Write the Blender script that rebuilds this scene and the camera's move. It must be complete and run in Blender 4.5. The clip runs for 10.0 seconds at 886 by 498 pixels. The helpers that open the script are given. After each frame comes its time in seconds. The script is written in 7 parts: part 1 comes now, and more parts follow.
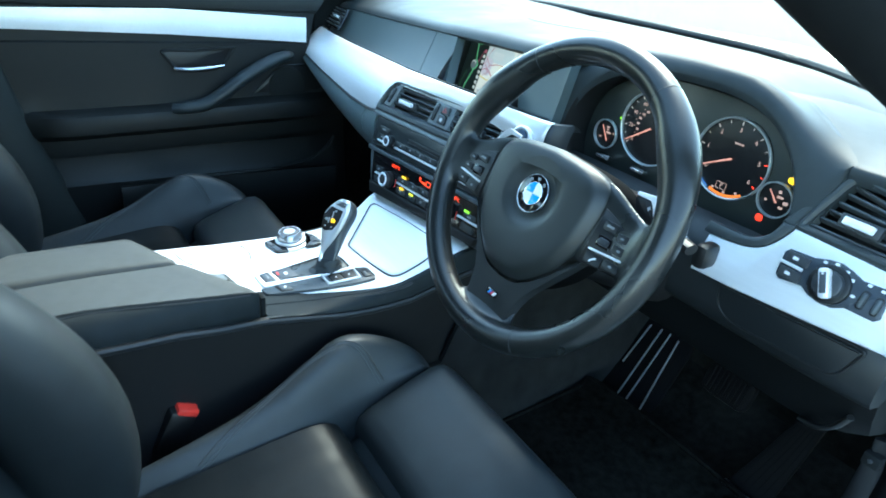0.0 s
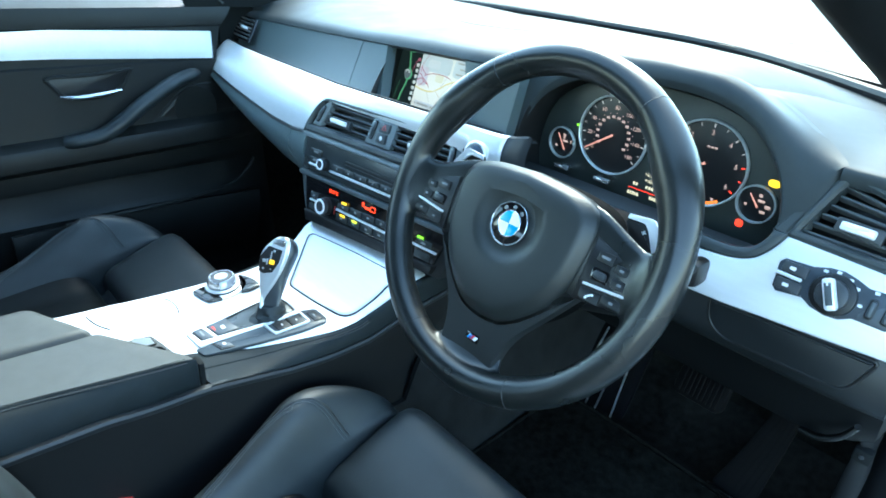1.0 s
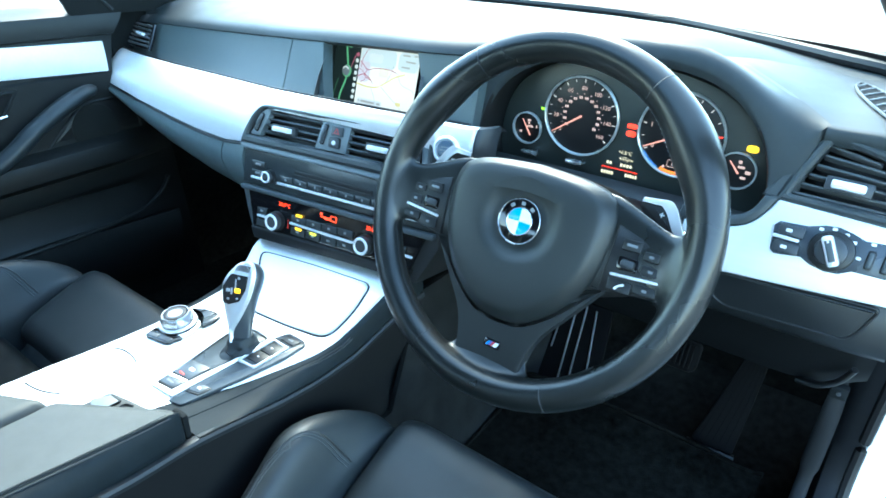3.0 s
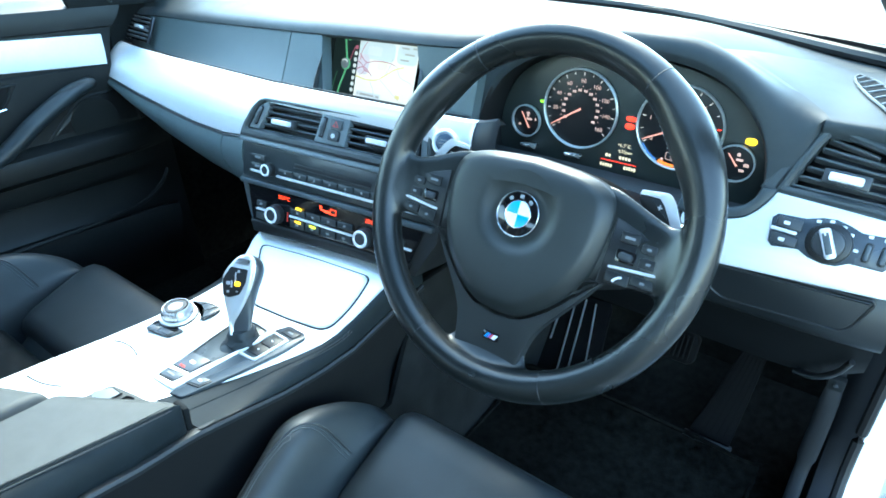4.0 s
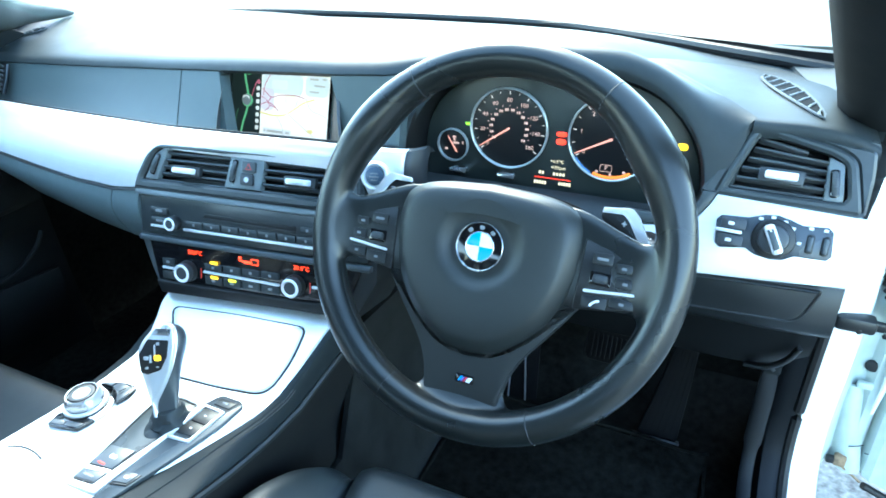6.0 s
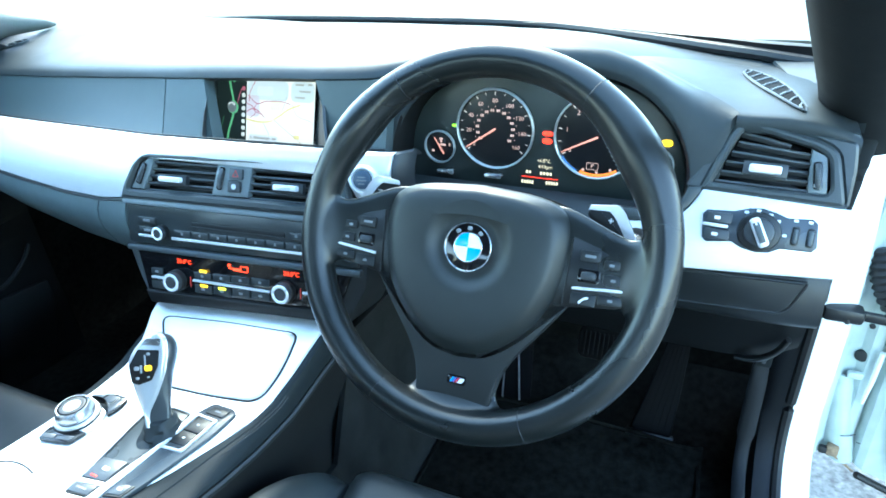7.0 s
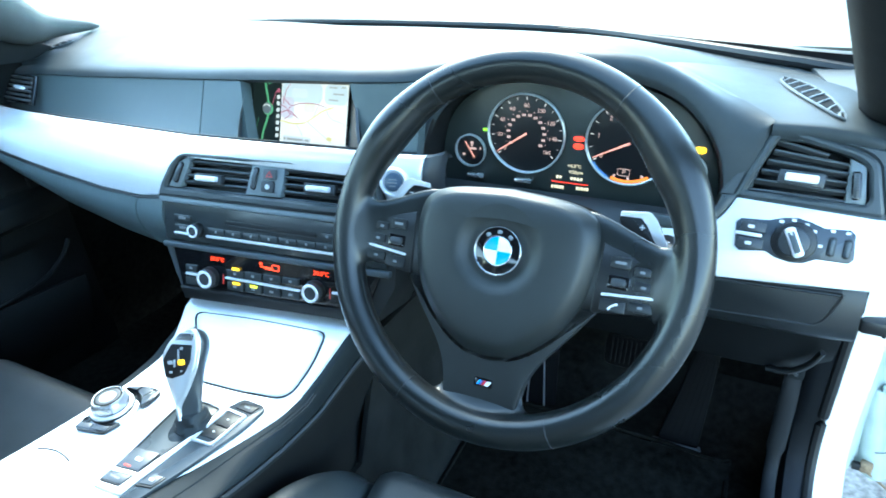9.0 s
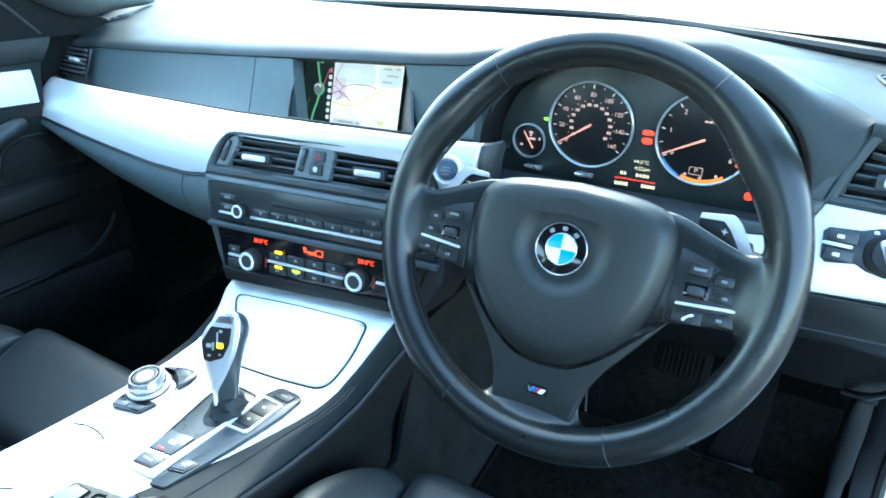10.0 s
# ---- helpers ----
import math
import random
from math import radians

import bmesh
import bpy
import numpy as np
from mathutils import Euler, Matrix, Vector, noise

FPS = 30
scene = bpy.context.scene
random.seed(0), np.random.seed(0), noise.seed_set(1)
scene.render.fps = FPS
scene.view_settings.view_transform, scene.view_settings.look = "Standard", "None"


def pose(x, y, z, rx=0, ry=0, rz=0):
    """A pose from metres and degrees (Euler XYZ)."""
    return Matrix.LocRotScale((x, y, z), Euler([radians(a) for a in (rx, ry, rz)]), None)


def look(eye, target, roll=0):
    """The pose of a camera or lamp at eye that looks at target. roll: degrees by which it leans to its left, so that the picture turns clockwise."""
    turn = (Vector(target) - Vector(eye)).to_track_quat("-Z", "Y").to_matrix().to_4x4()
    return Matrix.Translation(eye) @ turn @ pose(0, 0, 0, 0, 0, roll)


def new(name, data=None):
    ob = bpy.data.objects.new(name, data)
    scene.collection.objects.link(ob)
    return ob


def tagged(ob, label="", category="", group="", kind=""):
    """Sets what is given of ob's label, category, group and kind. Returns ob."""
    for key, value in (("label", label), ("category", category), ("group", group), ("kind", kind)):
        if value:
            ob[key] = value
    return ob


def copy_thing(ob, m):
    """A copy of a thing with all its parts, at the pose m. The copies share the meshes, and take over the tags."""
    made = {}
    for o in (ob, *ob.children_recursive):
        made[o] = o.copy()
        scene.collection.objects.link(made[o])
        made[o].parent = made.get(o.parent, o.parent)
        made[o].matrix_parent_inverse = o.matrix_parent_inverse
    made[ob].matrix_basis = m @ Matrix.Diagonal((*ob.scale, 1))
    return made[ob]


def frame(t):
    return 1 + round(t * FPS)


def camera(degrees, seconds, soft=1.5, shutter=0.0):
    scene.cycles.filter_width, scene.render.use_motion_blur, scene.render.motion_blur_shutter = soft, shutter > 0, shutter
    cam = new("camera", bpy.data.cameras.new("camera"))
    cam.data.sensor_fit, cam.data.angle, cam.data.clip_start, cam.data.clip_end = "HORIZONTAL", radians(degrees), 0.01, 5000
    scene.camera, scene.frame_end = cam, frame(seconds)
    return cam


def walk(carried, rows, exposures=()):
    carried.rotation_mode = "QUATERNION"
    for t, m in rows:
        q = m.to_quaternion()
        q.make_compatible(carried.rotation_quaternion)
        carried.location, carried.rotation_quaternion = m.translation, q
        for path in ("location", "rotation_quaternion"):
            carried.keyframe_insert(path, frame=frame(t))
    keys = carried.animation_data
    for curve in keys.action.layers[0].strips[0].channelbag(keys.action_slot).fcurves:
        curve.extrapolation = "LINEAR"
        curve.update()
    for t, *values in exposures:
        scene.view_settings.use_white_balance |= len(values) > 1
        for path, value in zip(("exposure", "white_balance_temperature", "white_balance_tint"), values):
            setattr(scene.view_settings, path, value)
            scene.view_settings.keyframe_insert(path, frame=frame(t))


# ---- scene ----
cam = camera(71.5, 10.0, soft=1.7, shutter=0.4)
PATH = [
    (0, (0.842, -0.445, 1.133), (-0.607, 0.594, 0.228), 6.5),
    (0.3, (0.797, -0.403, 1.133), (-0.646, 0.622, 0.201), 4.4),
    (0.5, (0.772, -0.404, 1.125), (-0.656, 0.662, 0.217), 5.2),
    (1, (0.733, -0.426, 1.133), (-0.563, 0.808, 0.24), 4.4),
    (1.5, (0.689, -0.439, 1.129), (-0.536, 0.845, 0.207), 4.0),
    (2, (0.653, -0.45, 1.131), (-0.448, 0.953, 0.227), 3.0),
    (3.5, (0.627, -0.467, 1.132), (-0.42, 0.959, 0.2), 1.3),
    (4, (0.63, -0.466, 1.133), (-0.413, 0.956, 0.191), 1.4),
    (4.5, (0.622, -0.468, 1.137), (-0.402, 0.978, 0.21), 1.8),
    (5, (0.584, -0.455, 1.128), (-0.396, 1.016, 0.192), 0.5),
    (5.5, (0.556, -0.455, 1.123), (-0.318, 1.074, 0.176), -1.4),
    (6, (0.552, -0.456, 1.129), (-0.212, 1.168, 0.246), -0.5),
    (7.5, (0.558, -0.456, 1.128), (-0.184, 1.181, 0.251), -1.8),
    (8, (0.559, -0.457, 1.129), (-0.174, 1.179, 0.242), -1.5),
    (8.5, (0.558, -0.458, 1.131), (-0.184, 1.181, 0.257), -1.7),
    (9, (0.554, -0.461, 1.13), (-0.266, 1.146, 0.266), -1.6),
    (9.5, (0.538, -0.45, 1.123), (-0.347, 1.11, 0.238), -0.9),
    (10, (0.521, -0.438, 1.114), (-0.397, 1.103, 0.229), -0.2),
]
EXPOSURE = [(0, 3.15, 6200, -6), (1, 3.38, 6150, -6), (3.5, 3.74, 6080, -6), (5, 3.75, 6080, -6), (6, 3.84, 6070, -5), (7.5, 3.76, 6060, -5), (10, 3.76, 6060, -5)]
walk(cam, [(t, look(eye, target, roll)) for t, eye, target, roll in PATH], EXPOSURE)

# ---- light ----
world = bpy.data.worlds.new("sky")
scene.world = world
world.use_nodes = True
_n = world.node_tree.nodes
_sky = _n.new("ShaderNodeTexSky")
_sky.sky_type = "NISHITA"
_sky.sun_disc = False
SUN_EL, SUN_AZ = 48.0, -35.0          # degrees; azimuth from +y towards +x
_sky.sun_elevation, _sky.sun_rotation = radians(SUN_EL), radians(SUN_AZ)
world.node_tree.links.new(_sky.outputs[0], _n["Background"].inputs[0])
_n["Background"].inputs[1].default_value = 0.15
sun_data = bpy.data.lights.new("sun", "SUN")
sun_data.energy, sun_data.angle, sun_data.color = 0.7, radians(25), (1.0, 0.97, 0.93)
sun = new("sun", sun_data)
_d = Vector((math.sin(radians(SUN_AZ)) * math.cos(radians(SUN_EL)), math.cos(radians(SUN_AZ)) * math.cos(radians(SUN_EL)), math.sin(radians(SUN_EL))))
sun.matrix_world = look(_d * 20, (0, 0, 0))


# ---- materials ----
def material(name, color, rough=0.5, metal=0.0, scale=60.0, var=0.12, bump=0.0, bump_scale=400.0, coat=0.0, spec=0.5, rough_var=0.08, voronoi=False, stretch=None, dust=0.0, coat_rough=0.05):
    m = bpy.data.materials.new(name)
    m.use_nodes = True
    nt = m.node_tree
    b = nt.nodes["Principled BSDF"]
    b.inputs["Metallic"].default_value = metal
    b.inputs["Specular IOR Level"].default_value = spec
    b.inputs["Coat Weight"].default_value = coat
    b.inputs["Coat Roughness"].default_value = coat_rough
    tc = nt.nodes.new("ShaderNodeTexCoord")
    mp = nt.nodes.new("ShaderNodeMapping")
    if stretch:
        mp.inputs["Scale"].default_value = stretch
    nt.links.new(tc.outputs["Object"], mp.inputs[0])
    big = nt.nodes.new("ShaderNodeTexNoise")
    big.inputs["Scale"].default_value = scale * 0.12
    big.inputs["Detail"].default_value = 5
    small = nt.nodes.new("ShaderNodeTexNoise")
    small.inputs["Scale"].default_value = scale
    small.inputs["Detail"].default_value = 3
    for t in (big, small):
        nt.links.new(mp.outputs[0], t.inputs[0])
    add = nt.nodes.new("ShaderNodeMath")
    add.operation = "ADD"
    nt.links.new(big.outputs[0], add.inputs[0])
    nt.links.new(small.outputs[0], add.inputs[1])
    ramp = nt.nodes.new("ShaderNodeMapRange")
    ramp.inputs["From Min"].default_value, ramp.inputs["From Max"].default_value = 0.6, 1.4
    nt.links.new(add.outputs[0], ramp.inputs["Value"])
    mix = nt.nodes.new("ShaderNodeMix")
    mix.data_type = "RGBA"
    c = Vector(color)
    lo, hi = c * (1 - var), c * (1 + var) + Vector((dust, dust, dust))
    mix.inputs["A"].default_value = (*[min(1, v) for v in lo], 1)
    mix.inputs["B"].default_value = (*[min(1, v) for v in hi], 1)
    nt.links.new(ramp.outputs[0], mix.inputs["Factor"])
    nt.links.new(mix.outputs["Result"], b.inputs["Base Color"])
    rr = nt.nodes.new("ShaderNodeMapRange")
    rr.inputs["From Min"].default_value, rr.inputs["From Max"].default_value = 0.3, 0.7
    rr.inputs["To Min"].default_value, rr.inputs["To Max"].default_value = max(0.02, rough - rough_var), min(1, rough + rough_var)
    nt.links.new(big.outputs[0], rr.inputs["Value"])
    nt.links.new(rr.outputs[0], b.inputs["Roughness"])
    if bump:
        tex = nt.nodes.new("ShaderNodeTexVoronoi" if voronoi else "ShaderNodeTexNoise")
        tex.inputs["Scale"].default_value = bump_scale
        nt.links.new(mp.outputs[0], tex.inputs[0])
        bp = nt.nodes.new("ShaderNodeBump")
        bp.inputs["Strength"].default_value = bump
        bp.inputs["Distance"].default_value = 0.001
        nt.links.new(tex.outputs[0], bp.inputs["Height"])
        nt.links.new(bp.outputs[0], b.inputs["Normal"])
    return m


def glow(name, color, strength):
    m = bpy.data.materials.new(name)
    m.use_nodes = True
    b = m.node_tree.nodes["Principled BSDF"]
    b.inputs["Base Color"].default_value = (*[v * 0.3 for v in color], 1)
    b.inputs["Emission Color"].default_value = (*color, 1)
    b.inputs["Emission Strength"].default_value = strength
    return m


def glass_material(name, tint=(0.95, 1.0, 0.98)):
    m = bpy.data.materials.new(name)
    m.use_nodes = True
    nt = m.node_tree
    out = nt.nodes["Material Output"]
    tr = nt.nodes.new("ShaderNodeBsdfTransparent")
    tr.inputs[0].default_value = (*tint, 1)
    gl = nt.nodes.new("ShaderNodeBsdfGlossy")
    gl.inputs["Roughness"].default_value = 0.02
    mx = nt.nodes.new("ShaderNodeMixShader")
    mx.inputs[0].default_value = 0.05
    nt.links.new(tr.outputs[0], mx.inputs[1])
    nt.links.new(gl.outputs[0], mx.inputs[2])
    nt.links.new(mx.outputs[0], out.inputs[0])
    return m


DASH = material("dash_soft_plastic", (0.037, 0.045, 0.048), 0.44, bump=0.06, bump_scale=1400)
DASH_PANEL = material("dash_side_panel", (0.072, 0.093, 0.095), 0.38, rough_var=0.02, var=0.05, bump=0.03, bump_scale=1400)
DARK = material("black_plastic", (0.0065, 0.007, 0.0075), 0.42, bump=0.04)
GREY = material("grey_plastic", (0.034, 0.038, 0.042), 0.42, bump=0.05)
GLOSS = material("gloss_black", (0.006, 0.006, 0.007), 0.10, rough_var=0.03, coat=0.3)
LEATHER = material("black_leather", (0.0168, 0.0222, 0.0248), 0.48, bump=0.07, bump_scale=700, voronoi=True, var=0.25, scale=30)
WHEEL_LEATHER = material("steering_leather", (0.0088, 0.0108, 0.0110), 0.30, bump=0.04, bump_scale=1200, voronoi=True, var=0.2, rough_var=0.05, spec=0.55)
AIRBAG = material("airbag_vinyl", (0.0150, 0.0182, 0.0180), 0.44, bump=0.06, bump_scale=1400)
SEAM = material("seam_thread", (0.022, 0.024, 0.027), 0.6, bump=0.2)
SEAT_THREAD = material("seat_thread", (0.045, 0.052, 0.056), 0.6, bump=0.2)
ARM = material("armrest_vinyl", (0.036, 0.040, 0.038), 0.60, bump=0.06, bump_scale=1000, dust=0.006)
ALU = material("brushed_aluminium", (0.84, 0.85, 0.86), 0.42, metal=0.45, scale=240, var=0.04, stretch=(0.06, 1, 1), bump=0.02, bump_scale=500)
SATIN = material("satin_silver", (0.82, 0.83, 0.85), 0.36, metal=0.45, var=0.04)
CHROME = material("satin_chrome", (0.75, 0.77, 0.79), 0.20, metal=0.9, var=0.05)
CARPET = material("carpet", (0.0082, 0.0084, 0.0074), 0.95, bump=1.0, bump_scale=450, var=0.9, scale=70, spec=0.03)
WHITE = material("white_paint", (0.80, 0.81, 0.80), 0.25, coat=0.5, var=0.03)
# white paint darkened to grey-green, the shade of the door jamb put into its colour
WHITE_SHADED = material("white_paint_shaded", (0.44, 0.50, 0.47), 0.4, coat=0.2, var=0.16, scale=26)
LINER = material("headliner_cloth", (0.028, 0.030, 0.032), 0.9, bump=0.3)
# lightened copy of the pillar cloth; daylight on the left pillar put into its colour
PILLAR_LIT = material("pillar_cloth_lit", (0.055, 0.062, 0.064), 0.7, bump=0.1, spec=0.3)
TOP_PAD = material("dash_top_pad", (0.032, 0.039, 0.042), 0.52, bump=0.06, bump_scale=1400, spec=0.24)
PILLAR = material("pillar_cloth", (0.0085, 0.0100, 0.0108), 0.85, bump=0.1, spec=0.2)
RING = material("dial_ring_metal", (0.52, 0.55, 0.54), 0.32, metal=0.6, var=0.05)
KNOB = material("knob_metal", (0.40, 0.42, 0.44), 0.24, metal=0.9, var=0.05)
# black leather made darker, holding the shade that lies on the cushion centre
CUSHION_SHADED = material("leather_shaded", (0.0045, 0.0066, 0.0080), 0.36, spec=0.14, bump=0.05, bump_scale=500, voronoi=True, var=0.3)
DIAL = material("dial_face", (0.006, 0.006, 0.007), 0.35, var=0.1)
RUBBER = material("rubber", (0.007, 0.007, 0.0075), 0.6, bump=0.2)
GROUND = material("gravel_ground", (0.16, 0.165, 0.155), 0.9, scale=70, var=0.85, bump=1.0, bump_scale=90, voronoi=True)
CARD = material("door_card", (0.0068, 0.0078, 0.0078), 0.48, spec=0.3, bump=0.06, bump_scale=1200)
GLASS = glass_material("window_glass")
RED = material("red_plastic", (0.85, 0.05, 0.035), 0.35)
WHITE_PRINT_DIM = material("dim_print", (0.19, 0.20, 0.21), 0.5)
POD_KEY = material("pod_key", (0.0105, 0.0120, 0.0130), 0.40, bump=0.03)
WHITE_PRINT = material("white_print", (0.75, 0.75, 0.75), 0.5)
AMBER_DISPLAY = glow("red_display", (1.0, 0.05, 0.015), 0.3)
LAMP_AMBER = glow("amber_lamp", (1.0, 0.55, 0.02), 0.25)
LAMP_RED = glow("red_lamp", (1.0, 0.04, 0.02), 0.25)
LAMP_GREEN = glow("green_lamp", (0.35, 1.0, 0.05), 0.16)
DIAL_PRINT = glow("dial_print", (1.0, 0.64, 0.56), 0.056)
DIAL_TICK = glow("dial_tick", (1.0, 0.86, 0.80), 0.045)
NEEDLE = glow("dial_needle", (1.0, 0.42, 0.34), 0.085)
ROUNDEL_BLUE = material("roundel_blue", (0.03, 0.32, 0.80), 0.25, coat=0.5)
ROUNDEL_WHITE = material("roundel_white", (0.8, 0.8, 0.8), 0.25, coat=0.5)
BADGE_RED = material("badge_red", (0.6, 0.03, 0.06), 0.3)
BADGE_VIOLET = material("badge_violet", (0.12, 0.12, 0.4), 0.3)


# ---- mesh helpers ----
def thing(name, label, category, base=(0, 0, 0), group="", kind=""):
    ob = new(name)
    ob.location = base
    ob.empty_display_size = 0.02
    return tagged(ob, label, category, group, kind)


def part(name, bm, mat, parent, label="", sharp=38):
    bmesh.ops.remove_doubles(bm, verts=bm.verts, dist=1e-6)
    bmesh.ops.recalc_face_normals(bm, faces=bm.faces)
    me = bpy.data.meshes.new(name)
    bm.to_mesh(me)
    bm.free()
    me.materials.append(mat)
    me.polygons.foreach_set("use_smooth", [len(f.vertices) < 5 for f in me.polygons])
    me.set_sharp_from_angle(angle=radians(sharp))
    ob = new(name, me)
    if parent is not None:
        ob.parent = parent
        if parent.type == "EMPTY":
            ob.matrix_parent_inverse = Matrix.Translation(-parent.location)
    if label:
        ob["label"] = label
    return ob


def axes(o, x, y):
    """A local frame: origin, its x, its y (made square to x); z is x cross y."""
    x = Vector(x).normalized()
    y = Vector(y)
    y = (y - x * y.dot(x)).normalized()
    z = x.cross(y)
    return Matrix((( x[0], y[0], z[0], o[0]), (x[1], y[1], z[1], o[1]), (x[2], y[2], z[2], o[2]), (0, 0, 0, 1)))


def shift(M, u=0, v=0, w=0, turn=0):
    return M @ Matrix.Translation((u, v, w)) @ Matrix.Rotation(radians(turn), 4, "Z")


def curve(pts, n=8, closed=False):
    """Catmull-Rom through points of any dimension."""
    pts = [np.array(p, float) for p in pts]
    out, k = [], len(pts)
    for i in range(k if closed else k - 1):
        a, b = pts[i], pts[(i + 1) % k]
        p = pts[i - 1] if closed or i else 2 * a - b
        q = pts[(i + 2) % k] if closed or i + 2 < k else 2 * b - a
        for j in range(n):
            s = j / n
            out.append(0.5 * (2 * a + (b - p) * s + (2 * p - 5 * a + 4 * b - q) * s * s + (3 * a - p - 3 * b + q) * s ** 3))
    if not closed:
        out.append(pts[-1])
    return out


def grid(bm, rows, close_u=False, close_v=False, caps=False):
    vs = [[bm.verts.new(Vector(p)) for p in r] for r in rows]
    nr, nc = len(vs), len(vs[0])
    for i in range(nr if close_v else nr - 1):
        for j in range(nc if close_u else nc - 1):
            q = [vs[i][j], vs[i][(j + 1) % nc], vs[(i + 1) % nr][(j + 1) % nc], vs[(i + 1) % nr][j]]
            try:
                bm.faces.new(q)
            except ValueError:
                pass
    if caps:
        for r in (vs[0], vs[-1]):
            try:
                bm.faces.new(r)
            except ValueError:
                pass
    return bm


def sheet(rows, thick):
    """A closed slab: a grid of points and the same grid moved by the vector thick."""
    bm = bmesh.new()
    t = Vector(thick)
    rows = [[Vector(p) for p in r] for r in rows]
    low = [[p + t for p in r] for r in rows]
    grid(bm, rows)
    grid(bm, low)
    edge = rows[0] + [r[-1] for r in rows[1:]] + rows[-1][-2::-1] + [r[0] for r in rows[-2:0:-1]]
    grid(bm, [edge, [p + t for p in edge]], close_u=True)
    return bm


def inset(o, d):
    o = [Vector((p[0], p[1])) for p in o]
    area = sum(o[i - 1].cross(o[i]) for i in range(len(o)))
    sgn = 1 if area > 0 else -1
    out = []
    for i, p in enumerate(o):
        a, b = (p - o[i - 1]), (o[(i + 1) % len(o)] - p)
        if a.length < 1e-9 or b.length < 1e-9:
            out.append(p)
            continue
        a, b = a.normalized(), b.normalized()
        n = Vector((-a.y, a.x)) + Vector((-b.y, b.x))
        if n.length < 1e-6:
            out.append(p)
            continue
        n.normalize()
        c = max(0.4, n.dot(Vector((-a.y, a.x))))
        out.append(p + n * (sgn * d / c))
    return [(p.x, p.y) for p in out]


def rrect(w, h, r, n=4, taper=0.0):
    out = []
    r = min(r, w / 2 - 1e-5, h / 2 - 1e-5)
    for cx, cy, a0 in ((w / 2 - r, h / 2 - r, 0), (-w / 2 + r, h / 2 - r, 90), (-w / 2 + r, -h / 2 + r, 180), (w / 2 - r, -h / 2 + r, 270)):
        for k in range(n + 1):
            a = radians(a0 + 90 * k / n)
            y = cy + r * math.sin(a)
            out.append(((cx + r * math.cos(a)) * (1 + taper * y / h), y))
    return out


def fillet(poly, r, n=5):
    """A polygon with its corners rounded; r is one radius or one for each corner."""
    out = []
    k = len(poly)
    for i in range(k):
        a, p, b = Vector(poly[i - 1]), Vector(poly[i]), Vector(poly[(i + 1) % k])
        d = r[i] if isinstance(r, (list, tuple)) else r
        d = min(d, (a - p).length * 0.48, (b - p).length * 0.48)
        q0, q1 = p + (a - p).normalized() * d, p + (b - p).normalized() * d
        for j in range(n + 1):
            s = j / n
            v = q0 * (1 - s) ** 2 + p * (2 * s * (1 - s)) + q1 * s * s
            out.append((v.x, v.y))
    return out


def disc(r, n=32, ry=None):
    return [(r * math.cos(2 * math.pi * k / n), (ry or r) * math.sin(2 * math.pi * k / n)) for k in range(n)]


def pad(outline, M, h, bev=0.001, dome=0.0, bm=None, rings=4):
    """A raised piece with a rounded edge: the outline lies in M's xy plane, it rises by h along M's z."""
    bm = bm or bmesh.new()
    ins = inset(outline, bev)
    mid = inset(outline, bev * 0.3)
    rows = [[(p[0], p[1], 0) for p in outline], [(p[0], p[1], h - bev) for p in outline], [(p[0], p[1], h - bev * 0.3) for p in mid], [(p[0], p[1], h) for p in ins]]
    if dome:
        cx, cy = sum(p[0] for p in ins) / len(ins), sum(p[1] for p in ins) / len(ins)
        for k in range(1, rings + 1):
            s = 1 - k / (rings + 0.6)
            rows.append([(cx + (p[0] - cx) * s, cy + (p[1] - cy) * s, h + dome * (1 - s * s)) for p in ins])
    grid(bm, [[M @ Vector(p) for p in r] for r in rows], close_u=True, caps=True)
    return bm


def ring(outer, inner, M, h, bev=0.0008, bm=None):
    """A raised frame between two outlines with as many points."""
    bm = bm or bmesh.new()
    o2, i2 = inset(outer, bev), inset(inner, -bev)
    rows = [[(p[0], p[1], 0) for p in outer], [(p[0], p[1], h - bev) for p in outer], [(p[0], p[1], h) for p in o2], [(p[0], p[1], h) for p in i2], [(p[0], p[1], h - bev) for p in inner], [(p[0], p[1], 0) for p in inner]]
    grid(bm, [[M @ Vector(p) for p in r] for r in rows], close_u=True, close_v=True)
    return bm


def tube(pts, r, n=10, closed=False, bm=None, flat=1.0, up=(0, 0, 1)):
    bm = bm or bmesh.new()
    pts = [Vector(p) for p in pts]
    k = len(pts)
    rows = []
    for i, p in enumerate(pts):
        if closed:
            d = pts[(i + 1) % k] - pts[i - 1]
        else:
            d = pts[min(i + 1, k - 1)] - pts[max(i - 1, 0)]
        d.normalize()
        u = Vector(up)
        s = d.cross(u)
        if s.length < 1e-4:
            s = d.cross(Vector((1, 0, 0)))
        s.normalize()
        u = s.cross(d)
        rr = r[i] if isinstance(r, (list, tuple)) else r
        rows.append([p + s * (rr * math.cos(2 * math.pi * j / n)) + u * (rr * flat * math.sin(2 * math.pi * j / n)) for j in range(n)])
    grid(bm, rows, close_u=True, close_v=closed, caps=not closed)
    return bm


